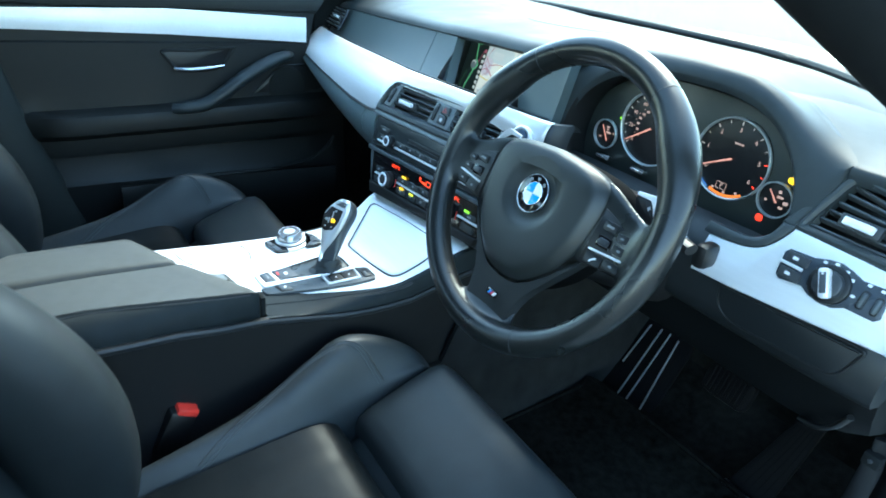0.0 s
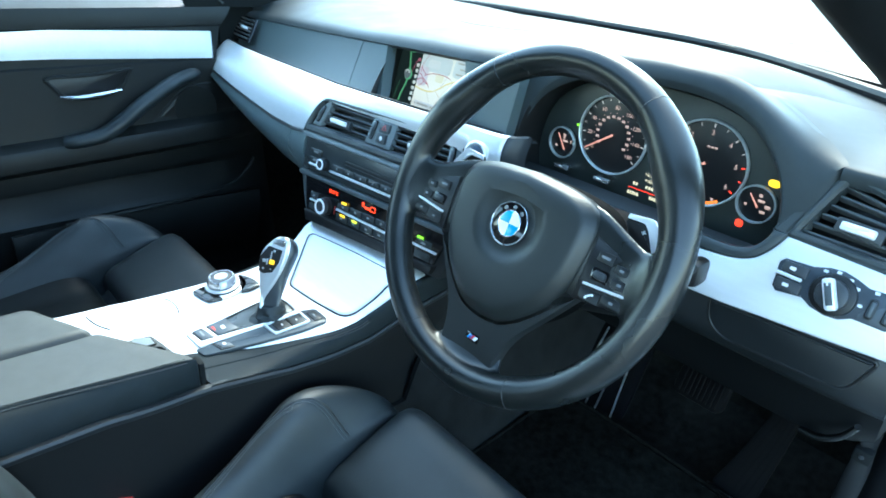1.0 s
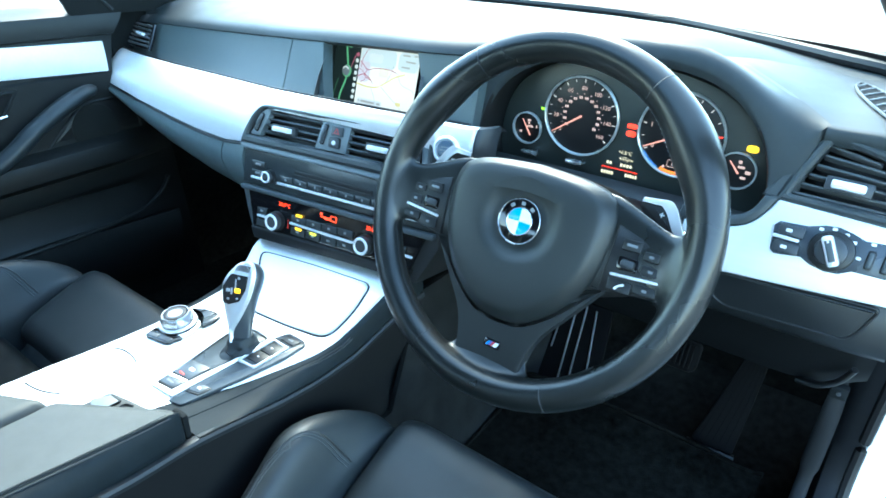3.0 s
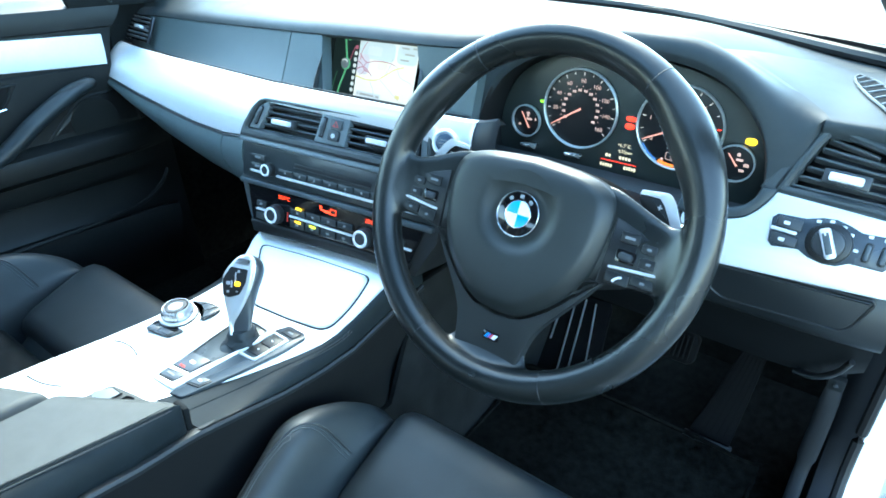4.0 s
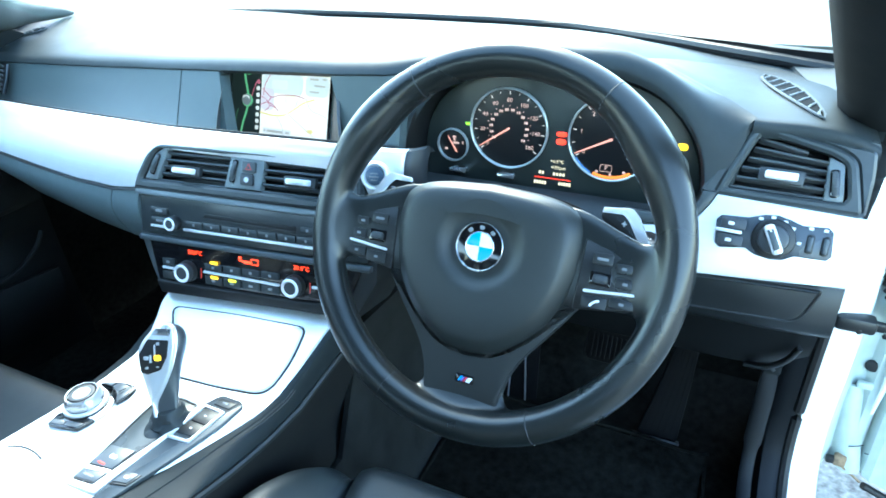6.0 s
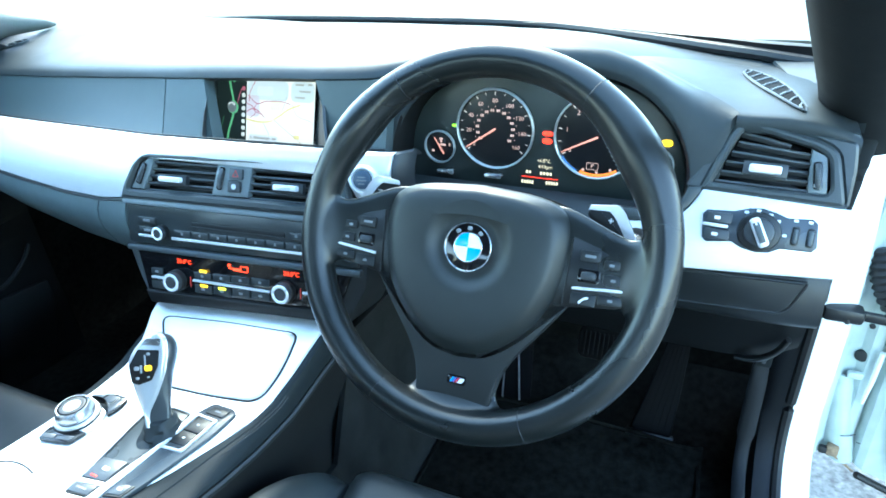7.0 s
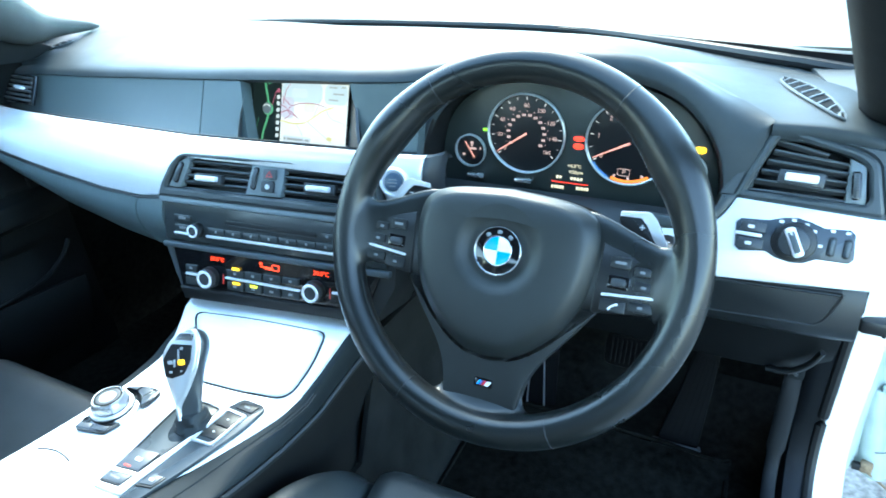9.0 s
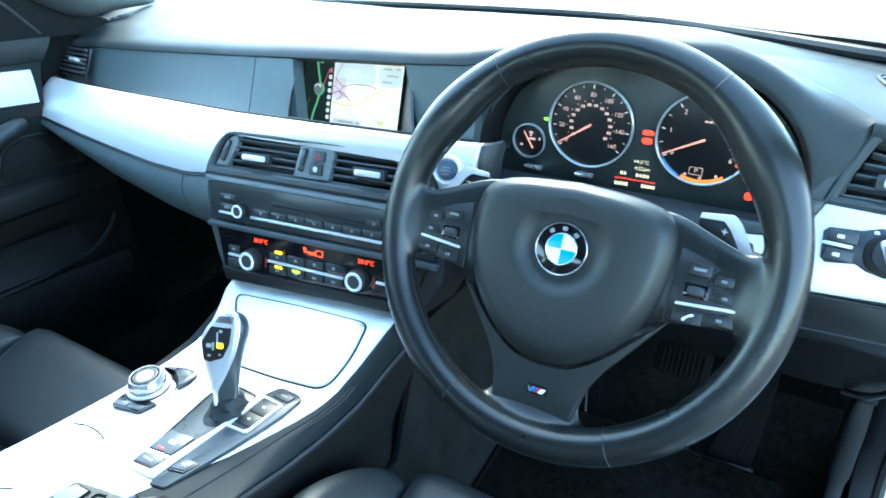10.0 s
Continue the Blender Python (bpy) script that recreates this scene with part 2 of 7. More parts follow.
def block(c, s, bev=0.004, M=None, bm=None, seg=2):
    """A box with rounded edges: centre, size, in the frame M."""
    bm = bm or bmesh.new()
    M = M or Matrix.Identity(4)
    made = bmesh.ops.create_cube(bm, size=1.0, matrix=M @ Matrix.Translation(c) @ Matrix.Diagonal((*s, 1)))
    if bev:
        es = {e for v in made["verts"] for e in v.link_edges}
        bmesh.ops.bevel(bm, geom=list(es), offset=bev, segments=seg, profile=0.5, affect="EDGES", clamp_overlap=True)
    return bm


def words(text, M, size, mat, parent, name="marking", align="CENTER"):
    cu = bpy.data.curves.new("lettering", "FONT")
    cu.body, cu.size, cu.align_x, cu.align_y = text, size, align, "CENTER"
    cu.extrude = size * 0.02
    cu.resolution_u = 2
    tmp = bpy.data.objects.new("lettering", cu)
    scene.collection.objects.link(tmp)
    me = bpy.data.meshes.new_from_object(tmp)
    bpy.data.objects.remove(tmp)
    bpy.data.curves.remove(cu)
    me.transform(M)
    me.name = name
    me.materials.clear()
    me.materials.append(mat)
    ob = new(name, me)
    ob.parent = parent
    if parent.type == "EMPTY":
        ob.matrix_parent_inverse = Matrix.Translation(-parent.location)
    return ob


def lerp(table, x):
    xs = [r[0] for r in table]
    return [float(np.interp(x, xs, [r[k] for r in table])) for k in range(1, len(table[0]))]


# ---- ground and body ----
bm = bmesh.new()
grid(bm, [[(-400, y, 0) if i == 0 else (400, y, 0) for i in range(2)] for y in (-400, 400)])
ground = part("ground", bm, GROUND, None)
tagged(ground, "pale grey gravel ground under the open door", "ground", kind="structure")

bm = bmesh.new()
rows = []
for y, z, w in ((0.86, 0.99, 0.70), (1.1, 0.985, 0.74), (1.5, 0.93, 0.74), (1.85, 0.83, 0.68), (2.0, 0.72, 0.55)):
    rows.append([(w * s, y - 0.12 * s * s, z - 0.06 * s * s) for s in np.linspace(-1, 1, 13)])
bonnet = part("bonnet", sheet(rows, (0, 0, -0.02)), WHITE, None)
tagged(bonnet, "white painted car bonnet beyond the windscreen", "bonnet", kind="structure")

# floor pan with carpet
bm = bmesh.new()
rows = []
for x in np.linspace(-0.765, 0.72, 30):
    tun = 0.14 * math.exp(-((x + 0.01) / 0.10) ** 4)
    prof = [(-1.7, 0.30), (-0.6, 0.30), (0.30, 0.30), (0.46, 0.30), (0.56, 0.316), (0.66, 0.370), (0.735, 0.56), (0.770, 0.80)]
    rows.append([(x, y, z + (tun if z < 0.36 else 0)) for y, z in prof])
floor = part("floor", sheet(rows, (0, 0.0, -0.03)), CARPET, None)
tagged(floor, "black carpeted car floor and footwell", "floor", kind="structure")

# roof lining with windscreen header, out of view; its reach is set to shade the cabin
rows = []
for y, z in ((-0.25, 1.300), (-0.30, 1.332), (-0.6, 1.39), (-1.1, 1.39), (-1.65, 1.33)):
    rows.append([(0.60 * s, y - 0.06 * s * s, z - 0.05 * s ** 4) for s in np.linspace(-1, 1, 11)])
roof = part("roof", sheet(rows, (0, 0, 0.03)), LINER, None)
tagged(roof, "dark grey cloth headliner", "roof", kind="structure")

PILLARS = (
    ("pillar_left", [(-0.740, 0.468, 1.009, 0.003), (-0.737, 0.440, 1.012, 0.010), (-0.737, 0.360, 1.019, 0.022), (-0.735, 0.300, 1.032, 0.042), (-0.722, 0.210, 1.085, 0.052), (-0.680, 0.060, 1.175, 0.052), (-0.600, -0.210, 1.285, 0.050), (-0.560, -0.370, 1.315, 0.048)]),
    ("pillar_right", [(0.742, 0.46, 0.915, 0.048), (0.708, 0.352, 0.968, 0.048), (0.693, 0.282, 1.002, 0.048), (0.669, 0.174, 1.053, 0.048), (0.645, 0.066, 1.104, 0.048), (0.598, -0.149, 1.206, 0.048), (0.550, -0.370, 1.310, 0.048)]))
for nm, line in PILLARS:
    pts = curve(line, 4)
    ob = part(nm, tube([p[:3] for p in pts], [p[3] for p in pts], 14, flat=0.8 if nm == "pillar_right" else 1.0), PILLAR if nm == "pillar_right" else PILLAR_LIT, None)
    tagged(ob, "dark grey trimmed windscreen pillar", "pillar", kind="structure")
pts = curve([(0.700, 0.352, 0.985), (0.706, 0.360, 0.965), (0.709, 0.372, 0.945), (0.712, 0.380, 0.920), (0.716, 0.380, 0.870), (0.716, 0.390, 0.80)], 4)
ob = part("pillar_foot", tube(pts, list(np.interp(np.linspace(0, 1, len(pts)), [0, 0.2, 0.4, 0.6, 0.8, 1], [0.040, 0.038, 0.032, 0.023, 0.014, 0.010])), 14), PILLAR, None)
tagged(ob, "dark foot of the windscreen pillar trim", "pillar", kind="structure")
rows = []
for z, y in ((0.30, -0.345), (0.4335, -0.380), (0.5755, -0.422), (0.683, -0.458), (0.81, -0.487), (0.90, -0.505), (0.97, -0.520)):
    rows.append([(-0.732, y, z), (-0.722, y - 0.006, z), (-0.708, y - 0.025, z), (-0.700, y - 0.070, z), (-0.700, -0.66, z)])
tagged(part("pillar_trim_left", sheet(rows, (-0.012, 0, 0)), material("pillar_trim_plastic", (0.015, 0.018, 0.0175), 0.6, bump=0.05, spec=0.3), None), "dark grey plastic lower door pillar trim", "pillar trim", kind="structure")
for nm, x, y in (("centre_pillar_left", -0.73, -0.60), ("centre_pillar_right", 0.74, -0.66)):
    sgn = 1 if x > 0 else -1
    pts = curve([(x, y + 0.02, 0.30), (x, y, 0.85), (x - sgn * 0.16, y - 0.08, 1.34)], 5)
    ob = part(nm, tube(pts, 0.055, 12), PILLAR, None)
    tagged(ob, "dark grey trimmed door pillar", "pillar", kind="structure")
# unseen rails, added to block sky light above the doors
for nm, sgn in (("roof_rail_left", -1), ("roof_rail_right", 1)):
    pts = curve([(sgn * 0.555, -0.36, 1.312), (sgn * 0.600, -0.55, 1.325), (sgn * 0.620, -0.90, 1.325), (sgn * 0.620, -1.40, 1.290), (sgn * 0.640, -1.70, 1.10)], 4)
    tagged(part(nm, tube(pts, 0.055, 12), PILLAR, None), "unseen dark roof rail added to shade the cabin", "roof rail", kind="structure")
# added out of view, narrows the rear opening to cut the light from behind
bm = block((0, -1.70, 1.06), (1.30, 0.05, 0.26), 0.01)
tagged(part("wall_rear_blocker", bm, CARD, None), "unseen black wall added to block light from the rear", "wall", kind="structure")
bm = block((0, -1.68, 0.62), (1.45, 0.05, 0.66), 0.01)
tagged(part("wall_rear", bm, CARD, None), "black rear seat back wall", "wall", kind="structure")
bm = block((-0.775, -1.15, 0.62), (0.05, 1.0, 0.64), 0.01)
tagged(part("wall_left", bm, CARD, None), "black rear door card", "wall", kind="structure")
bm = block((0.775, -1.2, 0.62), (0.05, 1.0, 0.64), 0.01)
tagged(part("wall_right", bm, CARD, None), "black rear door card", "wall", kind="structure")

# windscreen
rows = []
for s in np.linspace(0, 1, 7):
    rows.append([(x * (1 - 0.24 * s), yb + (-0.34 - 0.10 * (x / 0.72) ** 2 - yb) * s, 0.985 + 0.335 * s + 0.035 * math.sin(math.pi * s) * (1 - (x / 0.72) ** 2)) for x, yb in
                 ((-0.72, 0.44), (-0.6, 0.64), (-0.4, 0.76), (-0.1, 0.80), (0.15, 0.79), (0.4, 0.74), (0.6, 0.60), (0.72, 0.44))])
ws = part("window_1", sheet(rows, (0, 0.004, 0.004)), GLASS, None)
ws.visible_shadow = False
tagged(ws, "clear curved windscreen glass", "windscreen", kind="structure")

# closing panels of the footwells
tagged(part("wall_footwell_left", block((-0.812, 0.47, 0.58), (0.03, 0.62, 0.74), 0.004), CARPET, None), "black footwell side lining", "wall", kind="structure")
tagged(part("wall_front", block((0, 0.80, 0.62), (1.52, 0.04, 0.70), 0.004), CARPET, None), "black bulkhead lining", "wall", kind="structure")

# added filler; stands for the dark gap and keeps out the daylight behind it
tagged(part("wall_gap_filler", block((-0.809, 0.330, 0.930), (0.044, 0.22, 0.17), 0.006), PILLAR, None), "black block added to fill the gap between door and dashboard", "wall", kind="structure")

# ---- dashboard ----
dash = thing("dashboard", "charcoal soft-touch car dashboard with brushed aluminium trim", "dashboard", (0, 0.3, 0.6))

BASE = [(-0.78, 0.50), (-0.68, 0.60), (-0.55, 0.69), (-0.4, 0.74), (-0.1, 0.76), (0.15, 0.74), (0.3, 0.68), (0.45, 0.57), (0.6, 0.47), (0.74, 0.43)]
LIP = [(-0.78, 0.290, 0.942), (-0.71, 0.281, 0.950), (-0.51, 0.260, 0.960), (-0.31, 0.238, 0.972), (-0.18, 0.224, 0.980), (-0.03, 0.212, 0.989), (0.10, 0.206, 0.995), (0.17, 0.215, 0.998),
       (0.24, 0.300, 1.002), (0.37, 0.330, 1.000), (0.45, 0.335, 0.980), (0.50, 0.335, 0.964), (0.57, 0.345, 0.948), (0.625, 0.370, 0.955), (0.65, 0.360, 0.950), (0.692, 0.340, 0.938)]


def pad_row(x):
    yl, zl = lerp(LIP, x)
    yb, = lerp(BASE, x)
    rim = [(yl + 0.045, zl - 0.0115), (yl + 0.012, zl - 0.0130), (yl + 0.0035, zl - 0.0122), (yl + 0.0005, zl - 0.0095), (yl + 0.0035, zl - 0.0040), (yl + 0.010, zl + 0.0018), (yl + 0.022, zl + 0.0060)]
    zb = float(np.interp(x, [-0.78, -0.60, -0.30, 0.45, 0.60, 0.69], [1.010, 1.006, 0.992, 0.992, 0.986, 0.974]))
    hump = float(np.interp(x, [0.40, 0.58], [0.014, 0.004]))
    top = []
    for s in np.linspace(0.10, 1, 9):
        top.append((yl + (yb - yl) * s, zl + 0.006 + (zb - zl - 0.006) * s + hump * math.sin(math.pi * s)))
    return [(x, y, z) for y, z in rim + top]


part("top_pad", sheet([pad_row(x) for x in list(np.linspace(-0.86, 0.58, 73)) + list(np.linspace(0.586, 0.692, 22))], (0, 0.006, -0.003)), TOP_PAD, dash, "charcoal grained top pad")


def pad_z(x, y):
    r = pad_row(x)[6:]
    return float(np.interp(y, [p[1] for p in r], [p[2] for p in r]))


# black edge between pad and glass
pts = [(x, y + 0.005, float(np.interp(x, [0.45, 0.6, 0.70], [0.998, 0.994, 0.985]))) for x, y in curve(BASE[1:], 5)]
part("edge_seal", tube(pts, 0.008, 8), RUBBER, dash, "black rubber seal")
rows = []
for x in np.linspace(0.20, 0.735, 20):
    yb, = lerp(BASE, x)
    zt = float(np.interp(x, [0.20, 0.40, 0.55, 0.74], [1.003, 1.008, 1.0105, 1.0075]))
    rows.append([(x, yb + 0.012, 0.970), (x, yb + 0.010, zt - 0.010), (x, yb + 0.004, zt - 0.002), (x, yb + 0.010, zt)])
part("screen_border", sheet(rows, (0, 0.006, 0)), RUBBER, dash, "black border along the foot of the windscreen")
# cover in lighter DASH plastic, sky glare on the dark pillar foot put into colour
rows = []
for t in np.linspace(0, 1, 7):
    a_ = Vector((0.612, 0.470, 0.990)).lerp(Vector((0.720, 0.430, 0.996)), t)
    b_ = Vector((0.655, 0.330, 0.968)).lerp(Vector((0.700, 0.290, 0.955)), t)
    rows.append([a_.lerp(b_, k) for k in (0, 0.2, 0.4, 0.6, 0.8, 1)])
part("pillar_base_cover", sheet(rows, (0, 0, -0.010)), DASH, dash, "charcoal cover at the foot of the pillar, lighter for sky glare", 60)
# loudspeaker cover in the middle of the pad
spk = [(-0.066 + 0.135 * math.cos(a), 0.47 + 0.075 * math.sin(a)) for a in np.linspace(0, 2 * math.pi, 40, endpoint=False)]
bm = bmesh.new()
rows = []
for k, (s, h) in enumerate(((1, -0.0004), (0.985, 0.0008), (0.95, 0.0014), (0.7, 0.0016), (0.4, 0.0016), (0.1, 0.0016))):
    rows.append([(-0.066 + (x + 0.066) * s, 0.47 + (y - 0.47) * s, pad_z(-0.066 + (x + 0.066) * s, 0.47 + (y - 0.47) * s) + h) for x, y in spk])
grid(bm, rows, close_u=True, caps=True)
part("speaker_cover", bm, material("speaker_cloth", (0.030, 0.035, 0.040), 0.5, bump=0.3, bump_scale=1800), dash, "dark oval loudspeaker cover", 60)
TRIM_TOP = [(-0.785, 0.240, 0.884), (-0.76, 0.229, 0.886), (-0.664, 0.217, 0.886), (-0.531, 0.199, 0.890), (-0.31, 0.17, 0.899), (-0.168, 0.152, 0.9045), (-0.048, 0.150, 0.9085), (0.10, 0.160, 0.910), (0.19, 0.171, 0.910), (0.215, 0.180, 0.9095), (0.235, 0.197, 0.909)]
TRIM_LOW = [(-0.785, 0.195, 0.828), (-0.765, 0.180, 0.825), (-0.585, 0.156, 0.816), (-0.464, 0.142, 0.811), (-0.356, 0.129, 0.809), (-0.258, 0.118, 0.813), (-0.2, 0.111, 0.823), (-0.163, 0.128, 0.881), (-0.04, 0.140, 0.880), (0.10, 0.154, 0.878), (0.150, 0.160, 0.870), (0.165, 0.160, 0.838), (0.20, 0.166, 0.838), (0.235, 0.190, 0.838)]


def upper_panel(x0, x1, n=20, lean0=0.0, lean1=0.0):
    rows = []
    for s in np.linspace(0, 1, n):
        r = []
        for t in np.linspace(0, 1, 6):
            x = x0 + (x1 - x0) * s + (lean0 + (lean1 - lean0) * s) * t
            yl, zl = lerp(LIP, min(x, 0.17))
            yt, zt = lerp(TRIM_TOP, x)
            r.append((x, yl + 0.002 + (yt + 0.024 - yl - 0.002) * t, zl - 0.012 + (zt - 0.015 - zl + 0.012) * t))
        rows.append(r)
    return sheet(rows, (0, 0.02, 0.004))


part("side_panel", upper_panel(-0.79, -0.1965, 26, 0, 0.022), DASH_PANEL, dash, "smooth grey upper panel")
part("display_surround", upper_panel(-0.194, -0.116, 6, 0.022, 0.043), DASH_PANEL, dash, "smooth grey panel beside the screen")
part("display_surround", upper_panel(0.083, 0.185, 8, 0.035, 0), DASH_PANEL, dash, "smooth grey panel beside the screen")

# aluminium trim strip
def trim_row(x):
    yt, zt = lerp(TRIM_TOP, x)
    yb, zb = lerp(TRIM_LOW, x)
    k = min(1.0, (zt - zb) / 0.08)
    r = [(x, yt + 0.010, zt - 0.008), (x, yt + 0.003, zt - 0.001)]
    for t in np.linspace(0.04, 1, 9):
        r.append((x, yt + (yb - yt) * t - 0.013 * k * math.sin(math.pi * t ** 0.75), zt + (zb - zt) * t))
    return r


xs = list(np.linspace(-0.785, 0.198, 108)) + [0.2030, 0.2060, 0.2072]
rows = [[(p[0], p[1] + (0.0006 if x == 0.2060 else 0.0028 if x == 0.2072 else 0), p[2]) for p in trim_row(x)] for x in xs]
flank = [[(p[0], p[1] + 0.0030 + 1.2 * max(0, x - 0.212), p[2]) for p in trim_row(x)] for x in np.linspace(0.2076, 0.2225, 6)]
part("trim_flank", sheet(flank, (0, 0.012, -0.006)), GREY, dash, "dark grey panel at the end of the trim")
part("trim_seal", tube([(x, lerp(TRIM_TOP, x)[0] + 0.0065, lerp(TRIM_TOP, x)[1] + 0.0002) for x in np.linspace(-0.780, 0.195, 60)], 0.0016, 6), DARK, dash, "dark line above the trim strip")
part("trim_strip", sheet(rows, (0, 0.012, -0.006)), ALU, dash, "brushed aluminium trim strip")

GLOVE_LOW = [(-0.76, 0.200, 0.800), (-0.65, 0.184, 0.767), (-0.527, 0.167, 0.745), (-0.348, 0.144, 0.730), (-0.19, 0.122, 0.728)]


def glove(x0, x1, n):
    rows = []
    for x in np.linspace(x0, x1, n):
        yt, zt = lerp(TRIM_LOW[:7], x)
        yb, zb = lerp(GLOVE_LOW, x)
        r = [(x, yt + 0.010, zt - 0.002), (x, yt - 0.001, zt - 0.005)]
        for t in np.linspace(0.15, 1, 6):
            r.append((x, yt + (yb - yt) * t - 0.014 * math.sin(math.pi * t ** 0.8), zt - 0.006 + (zb - zt + 0.006) * t))
        r += [(x, yb + 0.02, zb - 0.012), (x, yb + 0.16, zb - 0.06), (x, yb + 0.50, zb - 0.10)]
        rows.append(r)
    return sheet(rows, (0, 0.02, 0.012))


# dash plastic lightened, to stand for the daylight reaching the glovebox
GLOVE_LIT = material("dash_plastic_lit", (0.098, 0.128, 0.134), 0.40, bump=0.05, bump_scale=1400)
part("glovebox_groove", tube([(x, lerp(TRIM_LOW[:7], x)[0] - 0.0012, lerp(TRIM_LOW[:7], x)[1] - 0.0035) for x in np.linspace(-0.765, -0.200, 40)], 0.0022, 6), DARK, dash, "dark gap under the trim strip")
part("glovebox", glove(-0.76, -0.2640, 24), GLOVE_LIT, dash, "charcoal glovebox lid")
part("glovebox_cheek", glove(-0.2612, -0.195, 6), GLOVE_LIT, dash)


# ---- vents ----
THUMB = material("thumbwheel_plastic", (0.055, 0.062, 0.067), 0.42)
DIVIDER = material("vent_divider", (0.165, 0.190, 0.200), 0.40, bump=0.04)
SLAT = material("vent_slat", (0.060, 0.067, 0.072), 0.38)
TAB = material("tab_silver", (0.84, 0.85, 0.88), 0.34, metal=0.12, var=0.03)


def slats(parent, M, lines, w0, depth=0.010):
    """lines: (u0, v0, u1, v1) of each blade."""
    for u0, v0, u1, v1 in lines:
        L = math.hypot(u1 - u0, v1 - v0)
        B = shift(M, (u0 + u1) / 2, (v0 + v1) / 2, w0, math.degrees(math.atan2(v1 - v0, u1 - u0))) @ Matrix.Rotation(radians(-22), 4, "X")
        part("slat", block((0, 0, 0), (L, 0.0032, depth), 0.0010, B, seg=1), SLAT, parent)


def vent_tab(parent, M, u, v, w=0.026, h=0.007):
    part("tab", pad(rrect(w, h, 0.002), shift(M, u, v, 0.001), 0.010, 0.0024), TAB, parent, "satin silver vent tab")
    part("tab_base", block((u, v, -0.001), (w + 0.012, h + 0.006, 0.008), 0.0015, M), GREY, parent)


def thumbwheel(parent, M, u, v, h, w=0.0055):
    part("wheel_slot", pad(rrect(w + 0.003, h + 0.003, 0.003), shift(M, u, v, 0.0), 0.0012, 0.0004), GLOSS, parent)
    rows = []
    for k in range(37):
        t = k / 36 - 0.5
        z = 0.0002 + 0.0050 * math.cos(t * 2.9) + (0.00035 if k % 4 < 2 else 0)
        rows.append([M @ Vector((u + x * w, v + t * h, z - d)) for x, d in ((-0.5, 0.003), (-0.46, 0.0006), (-0.36, 0), (0, -0.0001), (0.36, 0), (0.46, 0.0006), (0.5, 0.003))])
    part("thumbwheel", sheet(rows, M.to_3x3() @ Vector((0, 0, -0.003))), THUMB, parent, "", 60)


VM = axes((0, 0.134, 0.85), (1, 0.12, 0), (0, 0.335, 0.94))
VOUT = fillet([(-0.1945, -0.0245), (0.165, -0.0235), (0.150, 0.0415), (-0.150, 0.0385), (-0.1625, 0.0350), (-0.1765, 0.0220), (-0.191, -0.0080)], [0.004, 0.004, 0.006, 0.012, 0.008, 0.012, 0.012])
vent = part("centre_vent", pad(VOUT, shift(VM, 0, 0, -0.050), 0.024, 0.002), DARK, dash, "black centre air vents")
VIN = fillet([(-0.1800, -0.0120), (0.152, -0.0110), (0.142, 0.0350), (-0.1490, 0.0342), (-0.1565, 0.0315), (-0.1640, 0.0235), (-0.1785, -0.0060)], [0.003, 0.003, 0.004, 0.008, 0.006, 0.008, 0.006])
part("vent_bezel", ring(VOUT, VIN, shift(VM, 0, 0, -0.012), 0.016, 0.0035), DASH, vent, "charcoal bezel round the vents")
part("vent_shelf", block((-0.012, -0.0290, -0.006), (0.362, 0.0085, 0.016), 0.0025, VM), DIVIDER, vent, "grey strip under the vents")
part("shelf_gap", block((-0.012, -0.0240, -0.003), (0.360, 0.0018, 0.012), 0.0004, VM), DARK, vent)
for o in ([(-0.1790, -0.0105), (-0.1585, -0.0105), (-0.1430, 0.0250), (-0.1425, 0.0335), (-0.1500, 0.0335), (-0.1600, 0.0265)], [(-0.0480, -0.0105), (0.0080, -0.0095), (0.0140, 0.0345), (-0.0385, 0.0345)], [(0.122, -0.010), (0.150, -0.010), (0.141, 0.0345), (0.120, 0.0345)]):
    part("divider", pad(o, shift(VM, 0, 0, -0.012), 0.011, 0.002), DIVIDER, vent, "grey vent divider")
slats(vent, VM, [(-0.1565 + k * 0.0032, -0.0120 + k * 0.0097, -0.0455 + k * 0.0020, -0.0120 + k * 0.0097) for k in range(5)], -0.008)
slats(vent, VM, [(0.0085 + k * 0.0010, -0.0115 + k * 0.0097, 0.122, -0.0115 + k * 0.0097) for k in range(5)], -0.008)
vent_tab(vent, VM, -0.108, 0.006, 0.034, 0.0075)
vent_tab(vent, VM, 0.068, 0.008, 0.034, 0.0075)
for u, v, turn in ((-0.1600, 0.0110, -20), (-0.0325, 0.0130, -10), (0.132, 0.0120, 8)):
    thumbwheel(vent, shift(VM, u, v, 0, turn), 0, 0, 0.028)
HZM = shift(VM, -0.0085, 0.0205, -0.002)
hz = part("hazard_button", pad(rrect(0.0200, 0.0140, 0.002), HZM, 0.005, 0.001), THUMB, vent, "hazard button with a red triangle")
tri_o = [(-0.0052, -0.0040), (0.0052, -0.0040), (0, 0.0050)]
part("triangle", ring(tri_o, [(-0.0032, -0.0028), (0.0032, -0.0028), (0, 0.0028)], shift(HZM, 0, 0, 0.0049), 0.0005, 0.0001), material("hazard_red", (0.45, 0.05, 0.05), 0.5), hz, "red triangle outline")
LKM = shift(VM, -0.0110, 0.0035, -0.002)
lk = part("lock_button", pad(rrect(0.0195, 0.0155, 0.003), LKM, 0.005, 0.001), GREY, vent, "central locking button")
